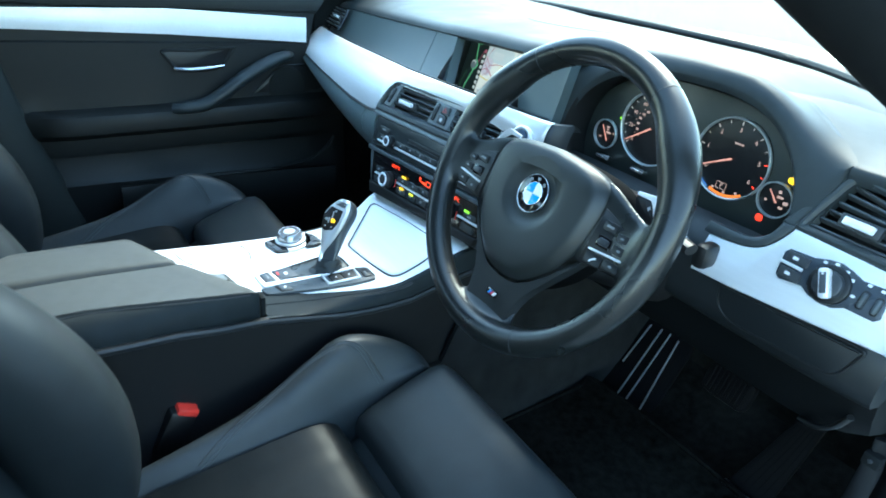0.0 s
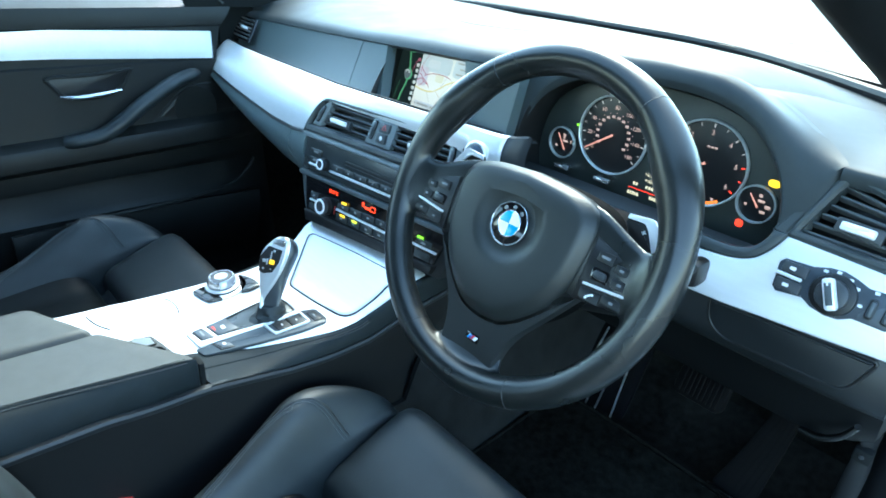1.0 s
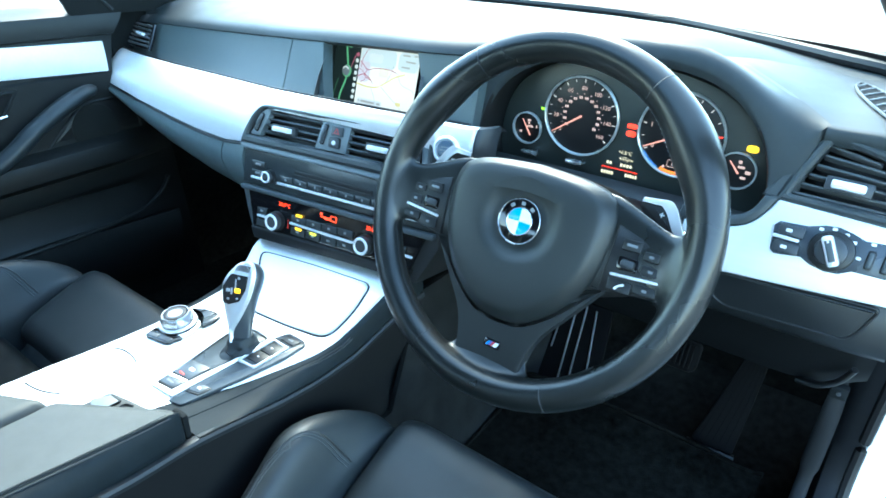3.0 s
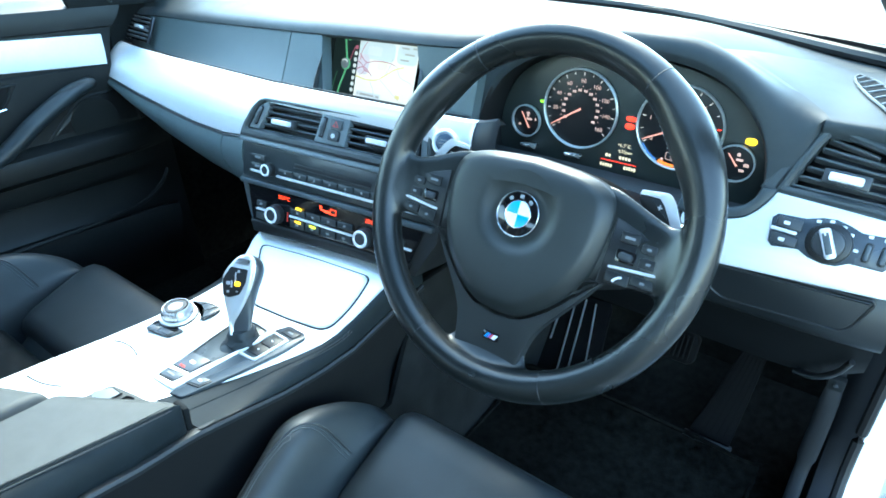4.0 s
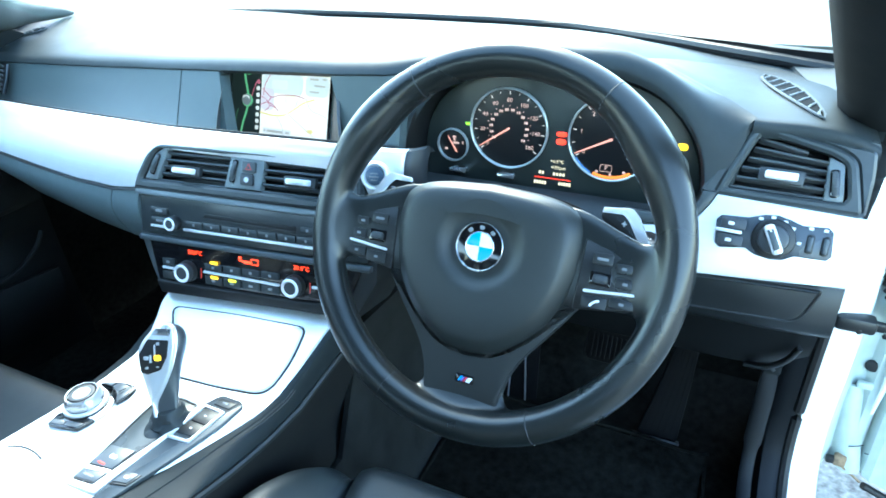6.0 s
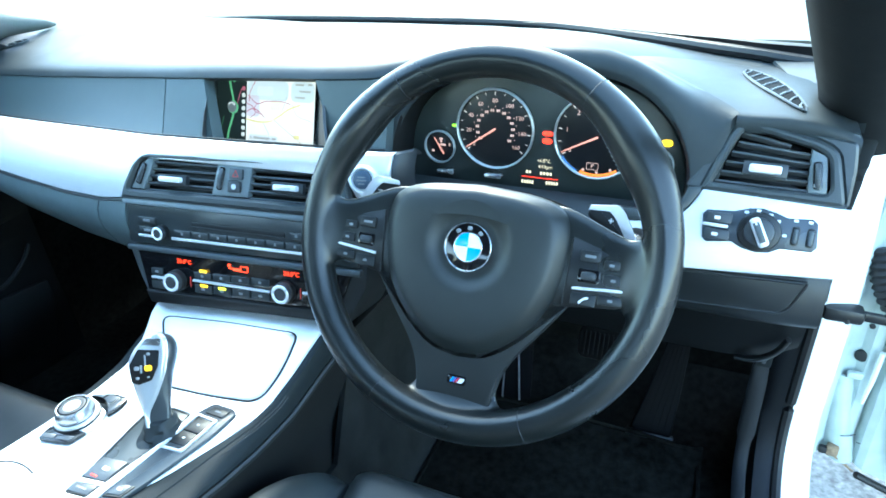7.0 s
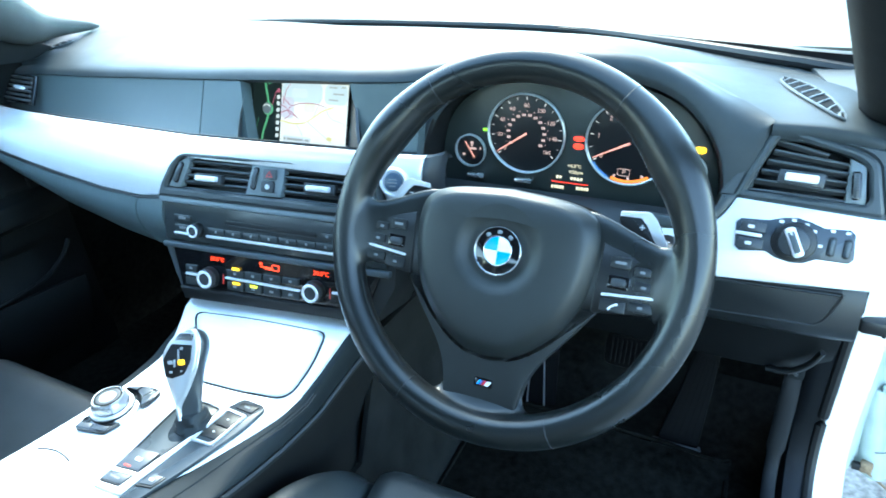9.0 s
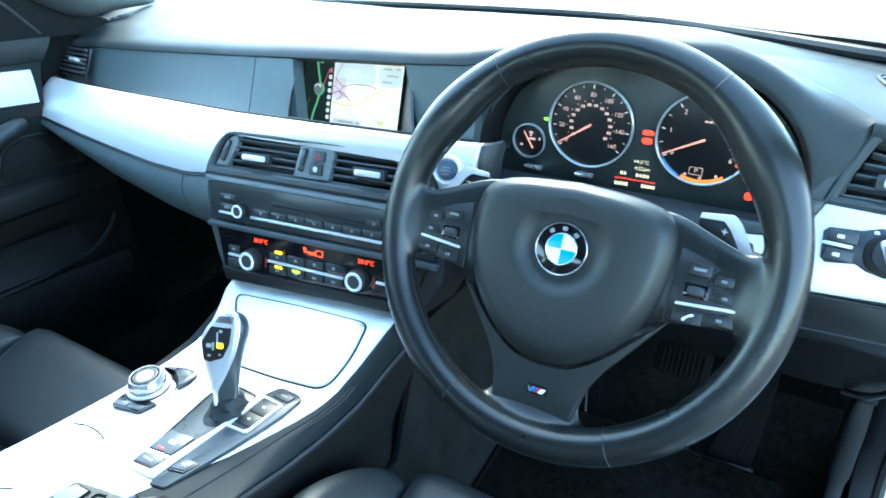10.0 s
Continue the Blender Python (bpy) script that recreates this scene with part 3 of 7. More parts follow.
part("symbol", pad(disc(0.0036, 16), shift(LKM, 0, 0, 0.0049), 0.0004, 0.0001), material("lock_print", (0.60, 0.61, 0.62), 0.5), lk)

# passenger side vent
PM = axes((-0.676, 0.246, 0.916), (1, -0.12, 0), (0, 0.55, 0.82))
PM = shift(PM, 0, 0, -0.003)
o = [(-0.088, -0.026), (0.022, -0.025), (0.014, 0.004), (0.000, 0.031), (-0.090, 0.030)]
pv = part("passenger_vent", pad(o, shift(PM, 0, 0, -0.004), 0.006, 0.001), GLOSS, dash, "small black side vent")
slats(pv, PM, [(-0.080, -0.019 + 0.0085 * k, 0.016 - 0.004 * k, -0.018 + 0.0085 * k) for k in range(6)], 0.003, 0.006)
vent_tab(pv, PM, -0.034, 0.003, 0.030, 0.006)

# ---- display ----
DM = axes((-0.055, 0.2575, 0.926), (1, 0.02, 0), (0, 0.28, 0.95))
part("display_housing", pad([(-0.145, -0.058), (0.140, -0.058), (0.140, 0.064), (-0.120, 0.064)], shift(DM, 0, 0, -0.016), 0.012, 0.001), DASH_PANEL, dash, "smooth grey display housing")
# side walls of the recess
for xe, lean, ue in ((-0.116, 0.043, -0.081), (0.083, 0.035, 0.099)):
    rows = []
    for t in np.linspace(0, 1, 6):
        x = xe + lean * t
        yl, zl = lerp(LIP, x)
        yt, zt = lerp(TRIM_TOP, x)
        a_ = Vector((x, yl + 0.02 + (yt + 0.004 - yl - 0.02) * t - 0.004 * math.sin(math.pi * t), zl - 0.014 + (zt - 0.002 - zl + 0.014) * t))
        b_ = DM @ Vector((ue, 0.056 - 0.112 * t, -0.004))
        rows.append([a_.lerp(b_, s) for s in (0, 0.3, 0.6, 1)])
    part("recess_wall", sheet(rows, (0.003 if xe > 0 else -0.003, 0.002, 0)), GREY, dash)
screen = part("screen", pad(rrect(0.178, 0.104, 0.003), shift(DM, 0.008, 0.001, -0.005), 0.003, 0.0006), GLOSS, dash, "glossy navigation screen showing a road map")


def bar(M, u, v, w, h, mat, parent, name="marking", lift=0.0003, turn=0):
    return part(name, pad(rrect(w, h, min(w, h) * 0.25, 2), shift(M, u, v, 0, turn), lift, lift * 0.2), mat, parent)


XM = shift(DM, 0.008, -0.0005, -0.0019)
MAP_LAND = glow("map_land", (0.95, 0.95, 0.90), 0.074)
MAP_BLUE = glow("map_sky", (0.74, 0.84, 0.90), 0.062)
MAP_TOWN = glow("map_town", (0.82, 0.87, 0.92), 0.062)
MAP_YELLOW = glow("map_yellow_road", (0.95, 0.80, 0.35), 0.06)
MAP_RED = glow("map_red_road", (0.60, 0.16, 0.24), 0.05)
MAP_GREY = glow("map_grey_road", (0.58, 0.58, 0.56), 0.045)
MAP_CREAM = glow("map_cream", (0.93, 0.90, 0.70), 0.066)
MAP_LILAC = glow("map_lilac", (0.80, 0.76, 0.86), 0.060)
MAP_TAN = glow("map_tan_road", (0.72, 0.58, 0.42), 0.05)
MAP_GREEN = glow("menu_green", (0.16, 0.50, 0.25), 0.06)
MENU_DARK = glow("menu_dark", (0.02, 0.035, 0.035), 0.04)
MENU_EDGE = glow("menu_edge", (0.10, 0.28, 0.16), 0.03)
MENU_BALL = glow("menu_ball", (0.20, 0.24, 0.27), 0.05)
MENU_WHITE = glow("menu_white", (0.85, 0.88, 0.86), 0.06)
part("map", pad(rrect(0.118, 0.097, 0.001, 1), shift(XM, 0.026, 0, 0), 0.0004, 0.0001), MAP_LAND, screen)


def mp(fx, fy):
    """A place on the map by its share of the width and of the height from the top."""
    return (-0.033 + 0.118 * fx, 0.0485 - 0.097 * fy)


def patch(fx0, fy0, fx1, fy1, mat, lift):
    (u0, v0), (u1, v1) = mp(fx0, fy0), mp(fx1, fy1)
    bar(XM, (u0 + u1) / 2, (v0 + v1) / 2, u1 - u0, v0 - v1, mat, screen, "map_patch", lift)


patch(0.0, 0.0, 1.0, 0.07, MAP_CREAM, 0.0006)
patch(0.01, 0.07, 0.62, 0.36, MAP_BLUE, 0.0006)
patch(0.16, 0.16, 0.40, 0.30, MAP_TOWN, 0.0007)
patch(0.66, 0.07, 0.99, 0.36, MAP_BLUE, 0.0007)
patch(0.0, 0.30, 0.20, 0.62, MAP_LILAC, 0.0007)
patch(0.36, 0.36, 0.52, 0.50, MAP_CREAM, 0.0007)


def road(pts, r, mat, lift):
    bm = tube([XM @ Vector((u, v, lift)) for u, v in curve(pts, 5)], r, 6, up=DM.to_3x3().col[2], flat=0.3)
    part("road", bm, mat, screen)


for pts, r, m in (([(0.0, 0.66), (0.18, 0.69), (0.36, 0.67), (0.50, 0.58), (0.64, 0.47), (0.80, 0.40)], 0.0012, MAP_YELLOW),
                  ([(0.02, 0.30), (0.16, 0.42), (0.30, 0.38), (0.52, 0.37), (0.66, 0.40)], 0.0006, MAP_RED),
                  ([(0.14, 0.08), (0.06, 0.24), (0.04, 0.40)], 0.0006, MAP_RED),
                  ([(0.0, 0.55), (0.10, 0.50), (0.20, 0.54), (0.28, 0.62)], 0.0007, MAP_RED),
                  ([(0.16, 0.42), (0.12, 0.52), (0.24, 0.58)], 0.0006, MAP_RED),
                  ([(0.0, 0.42), (0.08, 0.46), (0.14, 0.56), (0.06, 0.64)], 0.0005, MAP_RED),
                  ([(0.40, 0.63), (0.60, 0.78), (0.76, 0.90), (0.90, 1.0)], 0.0005, MAP_TAN),
                  ([(0.26, 0.70), (0.34, 0.84), (0.38, 0.98)], 0.0004, MAP_GREY),
                  ([(0.68, 0.40), (0.76, 0.56), (0.94, 0.62), (0.99, 0.68)], 0.0004, MAP_GREY),
                  ([(0.50, 0.58), (0.56, 0.44), (0.60, 0.30)], 0.0004, MAP_GREY)):
    road([mp(*p) for p in pts], r, m, 0.0009)
patch(0.72, 0.84, 0.80, 0.90, MAP_YELLOW, 0.0010)
patch(0.36, 0.58, 0.43, 0.66, MAP_LAND, 0.0012)
patch(0.05, 0.88, 0.48, 0.97, MAP_TOWN, 0.0010)
for f0, f1 in ((0.07, 0.09), (0.12, 0.36), (0.40, 0.46)):
    patch(f0, 0.91, f1, 0.945, MAP_GREY, 0.0013)
for fx0, fy0, fx1 in ((0.72, 0.10, 0.84), (0.90, 0.09, 0.96), (0.78, 0.19, 0.94), (0.72, 0.28, 0.86)):
    patch(fx0, fy0, fx1, fy0 + 0.028, MAP_GREY, 0.0011)
part("menu", pad(rrect(0.055, 0.097, 0.001, 1), shift(XM, -0.0605, 0, 0), 0.0004, 0.0001), MENU_DARK, screen)
road([(-0.066, 0.047), (-0.0625, 0.030), (-0.0575, 0.012), (-0.0555, 0.0), (-0.0585, -0.016), (-0.0645, -0.034), (-0.0670, -0.047)], 0.0019, MAP_GREEN, 0.0006)
road([(-0.080, -0.046), (-0.0785, -0.030), (-0.074, -0.014)], 0.0009, MENU_EDGE, 0.0006)
part("menu_dot", pad(disc(0.0045, 20), shift(XM, -0.0565, 0.041, 0.0003), 0.0008, 0.0002), MAP_GREEN, screen)
knob_ = part("menu_knob", pad(disc(0.0096, 28), shift(XM, -0.0575, 0.0, 0.0003), 0.0012, 0.0005), MAP_GREEN, screen)
part("menu_ball", pad(disc(0.0082, 28), shift(XM, -0.0585, 0.0005, 0.0008), 0.0016, 0.0006, dome=0.001), MENU_BALL, knob_)
part("menu_ball_top", pad(disc(0.0062, 24, 0.0030), shift(XM, -0.0585, 0.0040, 0.0022), 0.0008, 0.0002), MENU_WHITE, knob_)
road([(-0.050, 0.006), (-0.046, 0.018), (-0.042, 0.028)], 0.0007, MAP_RED, 0.0006)
for k in range(8):
    part("menu_icon", pad(rrect(0.0062, 0.0062, 0.0022, 3), shift(XM, -0.0385, 0.028 - 0.0095 * k, 0.0004), 0.0004, 0.0001), MENU_WHITE if k else MAP_RED, screen)

# ---- instruments ----
HOOD = axes((0.37, 0.290, 0.905), (1, 0, 0), (0, 0.15, 0.99))
CM = axes((0.37, 0.2760, 0.905), (1, 0, 0), (0, 0, 1))
ARCH = curve([(-0.182, -0.070), (-0.188, -0.03), (-0.180, 0.015), (-0.158, 0.050), (-0.115, 0.076), (-0.06, 0.087), (0, 0.089), (0.06, 0.084), (0.112, 0.065), (0.148, 0.028), (0.165, -0.02), (0.160, -0.060), (0.138, -0.080)], 4)
ARCH = [(p[0], p[1]) for p in ARCH]
CLUSTER_FACE = material("cluster_face", (0.028, 0.034, 0.031), 0.35, var=0.1)
cluster = part("instrument_panel", pad((ARCH + [(0.05, -0.092), (-0.05, -0.092), (-0.15, -0.084)])[::-1], shift(CM, 0, 0, -0.012), 0.010, 0.001), CLUSTER_FACE, dash, "black instrument panel with chrome-ringed dials")


def grown(o, d):
    out = []
    for i, p in enumerate(o):
        a, b = o[max(i - 1, 0)], o[min(i + 1, len(o) - 1)]
        tx, ty = b[0] - a[0], b[1] - a[1]
        l = math.hypot(tx, ty)
        out.append((p[0] - ty / l * d, p[1] + tx / l * d))
    return out


OUT = [(0.0, 0.172, 0.205, 0.845), (0.10, 0.170, 0.212, 0.890), (0.18, 0.168, 0.222, 0.940), (0.24, 0.172, 0.236, 0.976), (0.30, 0.185, 0.268, 0.994), (0.36, 0.222, 0.330, 0.9), (0.43, 0.30, 0.375, 0.9), (0.51, 0.39, 0.370, 0.9), (0.59, 0.468, 0.335, 0.9), (0.66, 0.518, 0.302, 0.9), (0.72, 0.553, 0.276, 0.9), (0.77, 0.573, 0.257, 0.9), (0.81, 0.580, 0.2455, 0.9), (0.84, 0.575, 0.2445, 0.964), (0.88, 0.566, 0.2440, 0.942), (0.94, 0.556, 0.239, 0.905), (1.0, 0.545, 0.234, 0.880)]
bands = []


def end_z(x, y):
    """Gently sloped top of the dashboard's driver end."""
    zf = float(np.interp(x, [0.50, 0.58, 0.62, 0.65, 0.675, 0.692], [0.966, 0.9665, 0.9670, 0.9650, 0.9590, 0.9500]))
    b = max(0.0, 0.585 - x)
    crest = min(0.026, 0.27 * b * b / (b + 0.02)) * float(np.interp(y, [0.25, 0.33, 0.46], [1, 1, 0.35]))
    return zf + 0.018 * (1 - math.exp(-max(0.0, y - 0.243) / 0.10)) + crest


rows = []
for y in [0.2405, 0.2400, 0.2415, 0.2450] + list(np.linspace(0.252, 0.510, 20)):
    drop = {0.2405: 0.012, 0.2400: 0.006, 0.2415: 0.0015, 0.2450: 0.0}.get(y, 0.0)
    xl = float(np.interp(y, [0.2455, 0.257, 0.276, 0.302, 0.335, 0.370, 0.46], [0.577, 0.570, 0.550, 0.515, 0.465, 0.40, 0.36]))
    rows.append([(xl + (0.692 - xl) * t, y, end_z(xl + (0.692 - xl) * t, y) - drop) for t in np.linspace(0, 1, 16)])
part("end_top", sheet(rows, (0, 0.004, -0.006)), TOP_PAD, dash, "charcoal end of the top pad", 60)


def hood_arc(f, e, c_, o_, n):
    if 0.31 < f < 0.85:
        L = (o_ - e).length
        p1 = e + n * min(0.40 * L, 0.040)
        p2 = o_ + Vector(((e.x - o_.x) * 0.45, (e.y - o_.y) * 0.45, 0.003 if f < 0.60 else -0.001))
        k = max(0.0, min(1.0, (f - 0.31) / 0.06, (0.85 - f) / 0.04))
        new_ = [e * (1 - s) ** 3 + p1 * (3 * s * (1 - s) ** 2) + p2 * (3 * s * s * (1 - s)) + o_ * s ** 3 for s in np.linspace(0, 1, 13)]
        old_ = [e * (1 - s) ** 2 + c_ * (2 * s * (1 - s)) + o_ * s * s for s in np.linspace(0, 1, 13)]
        return [a.lerp(b, k) for a, b in zip(old_, new_)]
    return [e * (1 - s) ** 2 + c_ * (2 * s * (1 - s)) + o_ * s * s for s in np.linspace(0, 1, 13)]


E0 = grown(ARCH, 0.0)
E1 = [tuple(np.add(p, np.multiply(np.subtract(q, p), float(np.interp(i / (len(ARCH) - 1), [0.45, 0.62, 0.72, 0.86, 1.0], [0.007, 0.013, 0.011, 0.009, 0.006]))))) for i, (p, q) in enumerate(zip(E0, grown(ARCH, 1.0)))]
for i, (u, v) in enumerate(E1):
    f = i / (len(E1) - 1)
    ox, oy, oz = lerp(OUT, f)
    if 0.33 < f < 0.815:
        oz = (max(pad_z(ox, oy), end_z(ox, oy)) if ox > 0.39 else pad_z(ox, oy)) + 0.0006
    e = HOOD @ Vector((u, v, 0.060))
    o_ = Vector((ox, oy, oz))
    nx, nv = u - E0[i][0], v - E0[i][1]
    c_ = e + (HOOD.to_3x3() @ Vector((nx, nv, 0))).normalized() * (0.42 * (o_ - e).length)
    bands.append([HOOD @ Vector((E0[i][0], E0[i][1], -0.010)), HOOD @ Vector((E0[i][0] + nx * 0.3, E0[i][1] + nv * 0.3, 0.03)), HOOD @ Vector((E0[i][0] + nx * 0.5, E0[i][1] + nv * 0.5, 0.055)), HOOD @ Vector((E0[i][0] + nx * 0.75, E0[i][1] + nv * 0.75, 0.0595))] + hood_arc(f, e, c_, o_, (HOOD.to_3x3() @ Vector((nx, nv, 0))).normalized()))
part("instrument_hood", sheet([r[3:] for r in bands], (0, 0.006, -0.008)), TOP_PAD, dash, "charcoal hood arched over the instruments", 60)
part("hood_lining", sheet([r[:4] for r in bands], (0, 0.004, 0.004)), DARK, dash, "black lining inside the instrument hood", 60)
def top_at(x, y):
    return end_z(x, y) if x > 0.4 else pad_z(x, y)


RUBBER_DARK = material("vent_mesh", (0.012, 0.0135, 0.015), 0.9, spec=0.08, bump=0.3)
# side window vents at both ends of the pad
for (ax, ay), (bx, by), hw, n in (((0.583, 0.415), (0.640, 0.262), 0.0125, 8), ((-0.715, 0.385), (-0.742, 0.345), 0.009, 3)):
    lx, ly = bx - ax, by - ay
    ll = math.hypot(lx, ly)
    nx, ny = -ly / ll, lx / ll

    def vent_at(t, s, lift):
        w = hw * math.sin(math.pi * min(1, max(0, t)) ** 0.8) ** 0.6
        x, y = ax + lx * t + nx * s * w, ay + ly * t + ny * s * w
        return (x, y, top_at(x, y) + lift)

    v = part("demist_vent", sheet([[vent_at(t, s, 0.0022) for s in (-1, -0.5, 0, 0.5, 1)] for t in np.linspace(0.01, 0.99, 16)], (0, 0, -0.004)), RUBBER_DARK, dash, "slotted side window vent")
    rim = [vent_at(t, -1.08, 0.0018) for t in np.linspace(0.0, 1.0, 14)] + [vent_at(t, 1.08, 0.0018) for t in np.linspace(1.0, 0.0, 14)[1:-1]]
    part("rim", tube(rim, 0.0016, 6, closed=True), DASH, v)
    for k in range(n):
        t = (k + 0.7) / (n + 0.4)
        part("rib", tube([vent_at(t + 0.05, -0.95, 0.0026), vent_at(t, 0, 0.0028), vent_at(t - 0.05, 0.95, 0.0026)], 0.0016, 6, flat=0.6), DASH, v)

# sill below the dials
rows = []
for u in np.linspace(-0.19, 0.17, 16):
    rows.append([HOOD @ Vector((u, v, w)) for v, w in ((-0.078, -0.008), (-0.080, 0.02), (-0.084, 0.045), (-0.094, 0.060), (-0.115, 0.062), (-0.14, 0.05))])
part("instrument_sill", sheet(rows, (0, 0.008, -0.008)), DARK, dash, "black sill under the dials")


def dial(u, v, r, name, label):
    M = shift(CM, u, v, -0.0005)
    d = part(name, pad(disc(r, 40), M, 0.0015, 0.0005), DIAL, cluster, label)
    part("dial_ring", ring(disc(r, 48), disc(r * 0.952, 48), shift(M, 0, 0, 0.0014), 0.005, 0.0015), RING, d, "satin chrome dial ring")
    return d, shift(M, 0, 0, 0.0016)


def spot(M, r, ang, w, h, mat, parent, name="tick", turn=None):
    a = radians(ang)
    return bar(M, r * math.cos(a), r * math.sin(a), w, h, mat, parent, name, 0.0004, ang if turn is None else turn)


def needle(M, ang, tip, tail, wid, parent):
    R = shift(M, 0, 0, 0.003, ang)
    part("needle", pad([(tail, -wid), (tip, -wid * 0.45), (tip, wid * 0.45), (tail, wid)], R, 0.0012, 0.0003), NEEDLE, parent, "lit red needle")


sp, M = dial(-0.0680, 0.0160, 0.0520, "speedometer", "black speedometer face")
for k in range(9):
    a = 218 - 32 * k
    spot(M, 0.0450, a, 0.0042, 0.0014, DIAL_TICK, sp)
    if k < 8:
        spot(M, 0.0455, a - 16, 0.003, 0.0010, DIAL_TICK, sp)
    words(str(20 * k), shift(M, 0.0358 * math.cos(radians(a)), 0.0358 * math.sin(radians(a)), 0.0003), 0.0074, DIAL_PRINT, sp)
for k in range(14):
    a = 214 - 19.2 * k
    for d in (-0.0013, 0.0013):
        bar(M, 0.0240 * math.cos(radians(a)) + d, 0.0240 * math.sin(radians(a)), 0.0020, 0.0034, DIAL_PRINT, sp)
    if k < 13:
        spot(M, 0.0290, a - 9.6, 0.0012, 0.0012, DIAL_PRINT, sp)
needle(M, 214, 0.0465, -0.002, 0.0014, sp)
ta, M = dial(0.0605, 0.0165, 0.0520, "tachometer", "black rev counter face")
for k in range(7):
    a = 211 - 40.6 * k
    spot(M, 0.0450, a, 0.0045, 0.0014, DIAL_TICK if k < 5 else LAMP_RED, ta)
    if k < 6:
        spot(M, 0.0455, a - 20.3, 0.0035, 0.0010, DIAL_TICK if k < 5 else LAMP_RED, ta)
    words(str(k), shift(M, 0.0365 * math.cos(radians(a)), 0.0365 * math.sin(radians(a)), 0.0003), 0.0080, DIAL_PRINT, ta)
needle(M, 207, 0.0465, -0.002, 0.0014, ta)
for d in (-0.0045, 0.0, 0.0045):
    bar(M, 0.004 + d, 0.020, 0.0036, 0.0022, DIAL_PRINT, ta)
def scale_arc(a0, a1, r0, r1, mat, name, label):
    arc = [(r0 * math.cos(radians(a)), r0 * math.sin(radians(a))) for a in np.linspace(a0, a1, 20)]
    arc2 = [(r1 * math.cos(radians(a)), r1 * math.sin(radians(a))) for a in np.linspace(a1, a0, 20)]
    part(name, pad(arc + arc2, shift(M, 0, 0, 0.0002), 0.0004, 0.0001), mat, ta, label)


scale_arc(-112, -56, 0.0492, 0.0458, glow("economy_orange", (1.0, 0.24, 0.04), 0.13), "economy_scale", "lit orange economy scale")
scale_arc(-146, -116, 0.0494, 0.0476, glow("economy_blue", (0.10, 0.28, 0.75), 0.06), "recovery_scale", "faint blue recovery scale")
for a in (-108, -86, -64):
    spot(M, 0.0438, a, 0.0032, 0.0032, DIAL_PRINT, ta)
o = rrect(0.0145, 0.0090, 0.001, 2)
part("gear_box", ring(o, inset(o, 0.0006), shift(M, -0.0025, -0.0365, 0.0002), 0.0004, 0.0001), DIAL_PRINT, ta)
words("P", shift(M, -0.0025, -0.0365, 0.0003), 0.0078, DIAL_PRINT, ta)
fu, M = dial(-0.1444, -0.0132, 0.0218, "fuel_gauge", "small black fuel gauge")
needle(M, 122, 0.014, -0.011, 0.0011, fu)
for u, v, w, h in ((0.001, 0.010, 0.005, 0.003), (0.001, 0.0065, 0.003, 0.003), (0.003, 0.002, 0.009, 0.003), (-0.011, -0.007, 0.004, 0.003), (0.013, 0.003, 0.002, 0.004)):
    bar(M, u, v, w, h, DIAL_PRINT, fu)
te, M = dial(0.1300, -0.0105, 0.0218, "temperature_gauge", "small black oil temperature gauge")
needle(M, 130, 0.014, -0.004, 0.0011, te)
for u, v, w, h in ((0.002, 0.010, 0.004, 0.004), (0.004, 0.004, 0.008, 0.003), (0.012, -0.001, 0.006, 0.004), (0.008, -0.008, 0.006, 0.003), (-0.012, -0.004, 0.003, 0.003)):
    bar(M, u, v, w, h, DIAL_PRINT, te)
K = shift(CM, 0, 0, -0.0018)
for u, v, w, h, m in ((0.0000, 0.0150, 0.0135, 0.0062, LAMP_RED), (-0.0003, 0.0055, 0.0125, 0.0075, LAMP_RED), (-0.1245, 0.0155, 0.008, 0.004, LAMP_GREEN), (0.1405, 0.0158, 0.0125, 0.0082, LAMP_AMBER), (0.1165, -0.0400, 0.009, 0.009, LAMP_RED)):
    part("warning_lamp", pad(fillet([(-0.5 * w, -0.30 * h), (-0.25 * w, -0.5 * h), (0.25 * w, -0.5 * h), (0.5 * w, -0.30 * h), (0.5 * w, 0.30 * h), (0.25 * w, 0.5 * h), (-0.25 * w, 0.5 * h), (-0.5 * w, 0.30 * h)], 0.22 * h), shift(K, u, v, 0), 0.0003, 0.00006), m, cluster)
TRIP = glow("trip_text", (1.0, 0.85, 0.60), 0.10)


def figures(u, v, w, h, n):
    """A short row of lit marks."""
    for k in range(n):
        bar(K, u - w / 2 + w * (k + 0.5) / n, v, w / n * 0.72, h * (0.9 if k % 2 else 1.0), TRIP, cluster, "marking")


words("+6.5°C", shift(K, -0.0035, -0.0205, 0.0003), 0.0062, TRIP, cluster, "readout")
words("4:55pm", shift(K, -0.0012, -0.0285, 0.0003), 0.0062, TRIP, cluster, "readout")
figures(0.0000, -0.0370, 0.0165, 0.0042, 4)
figures(-0.0228, -0.0368, 0.008, 0.0042, 2)
bar(K, -0.0080, -0.0435, 0.048, 0.0008, LAMP_RED, cluster, "marking")
figures(-0.0239, -0.0503, 0.0170, 0.0046, 5)
figures(0.0082, -0.0492, 0.0165, 0.0046, 5)
for u, v in ((-0.1346, -0.0450), (-0.0672, -0.0440)):
    part("reset_peg", block((u, v, 0.006), (0.024, 0.006, 0.014), 0.002, CM), CHROME, cluster, "chrome trip reset peg")

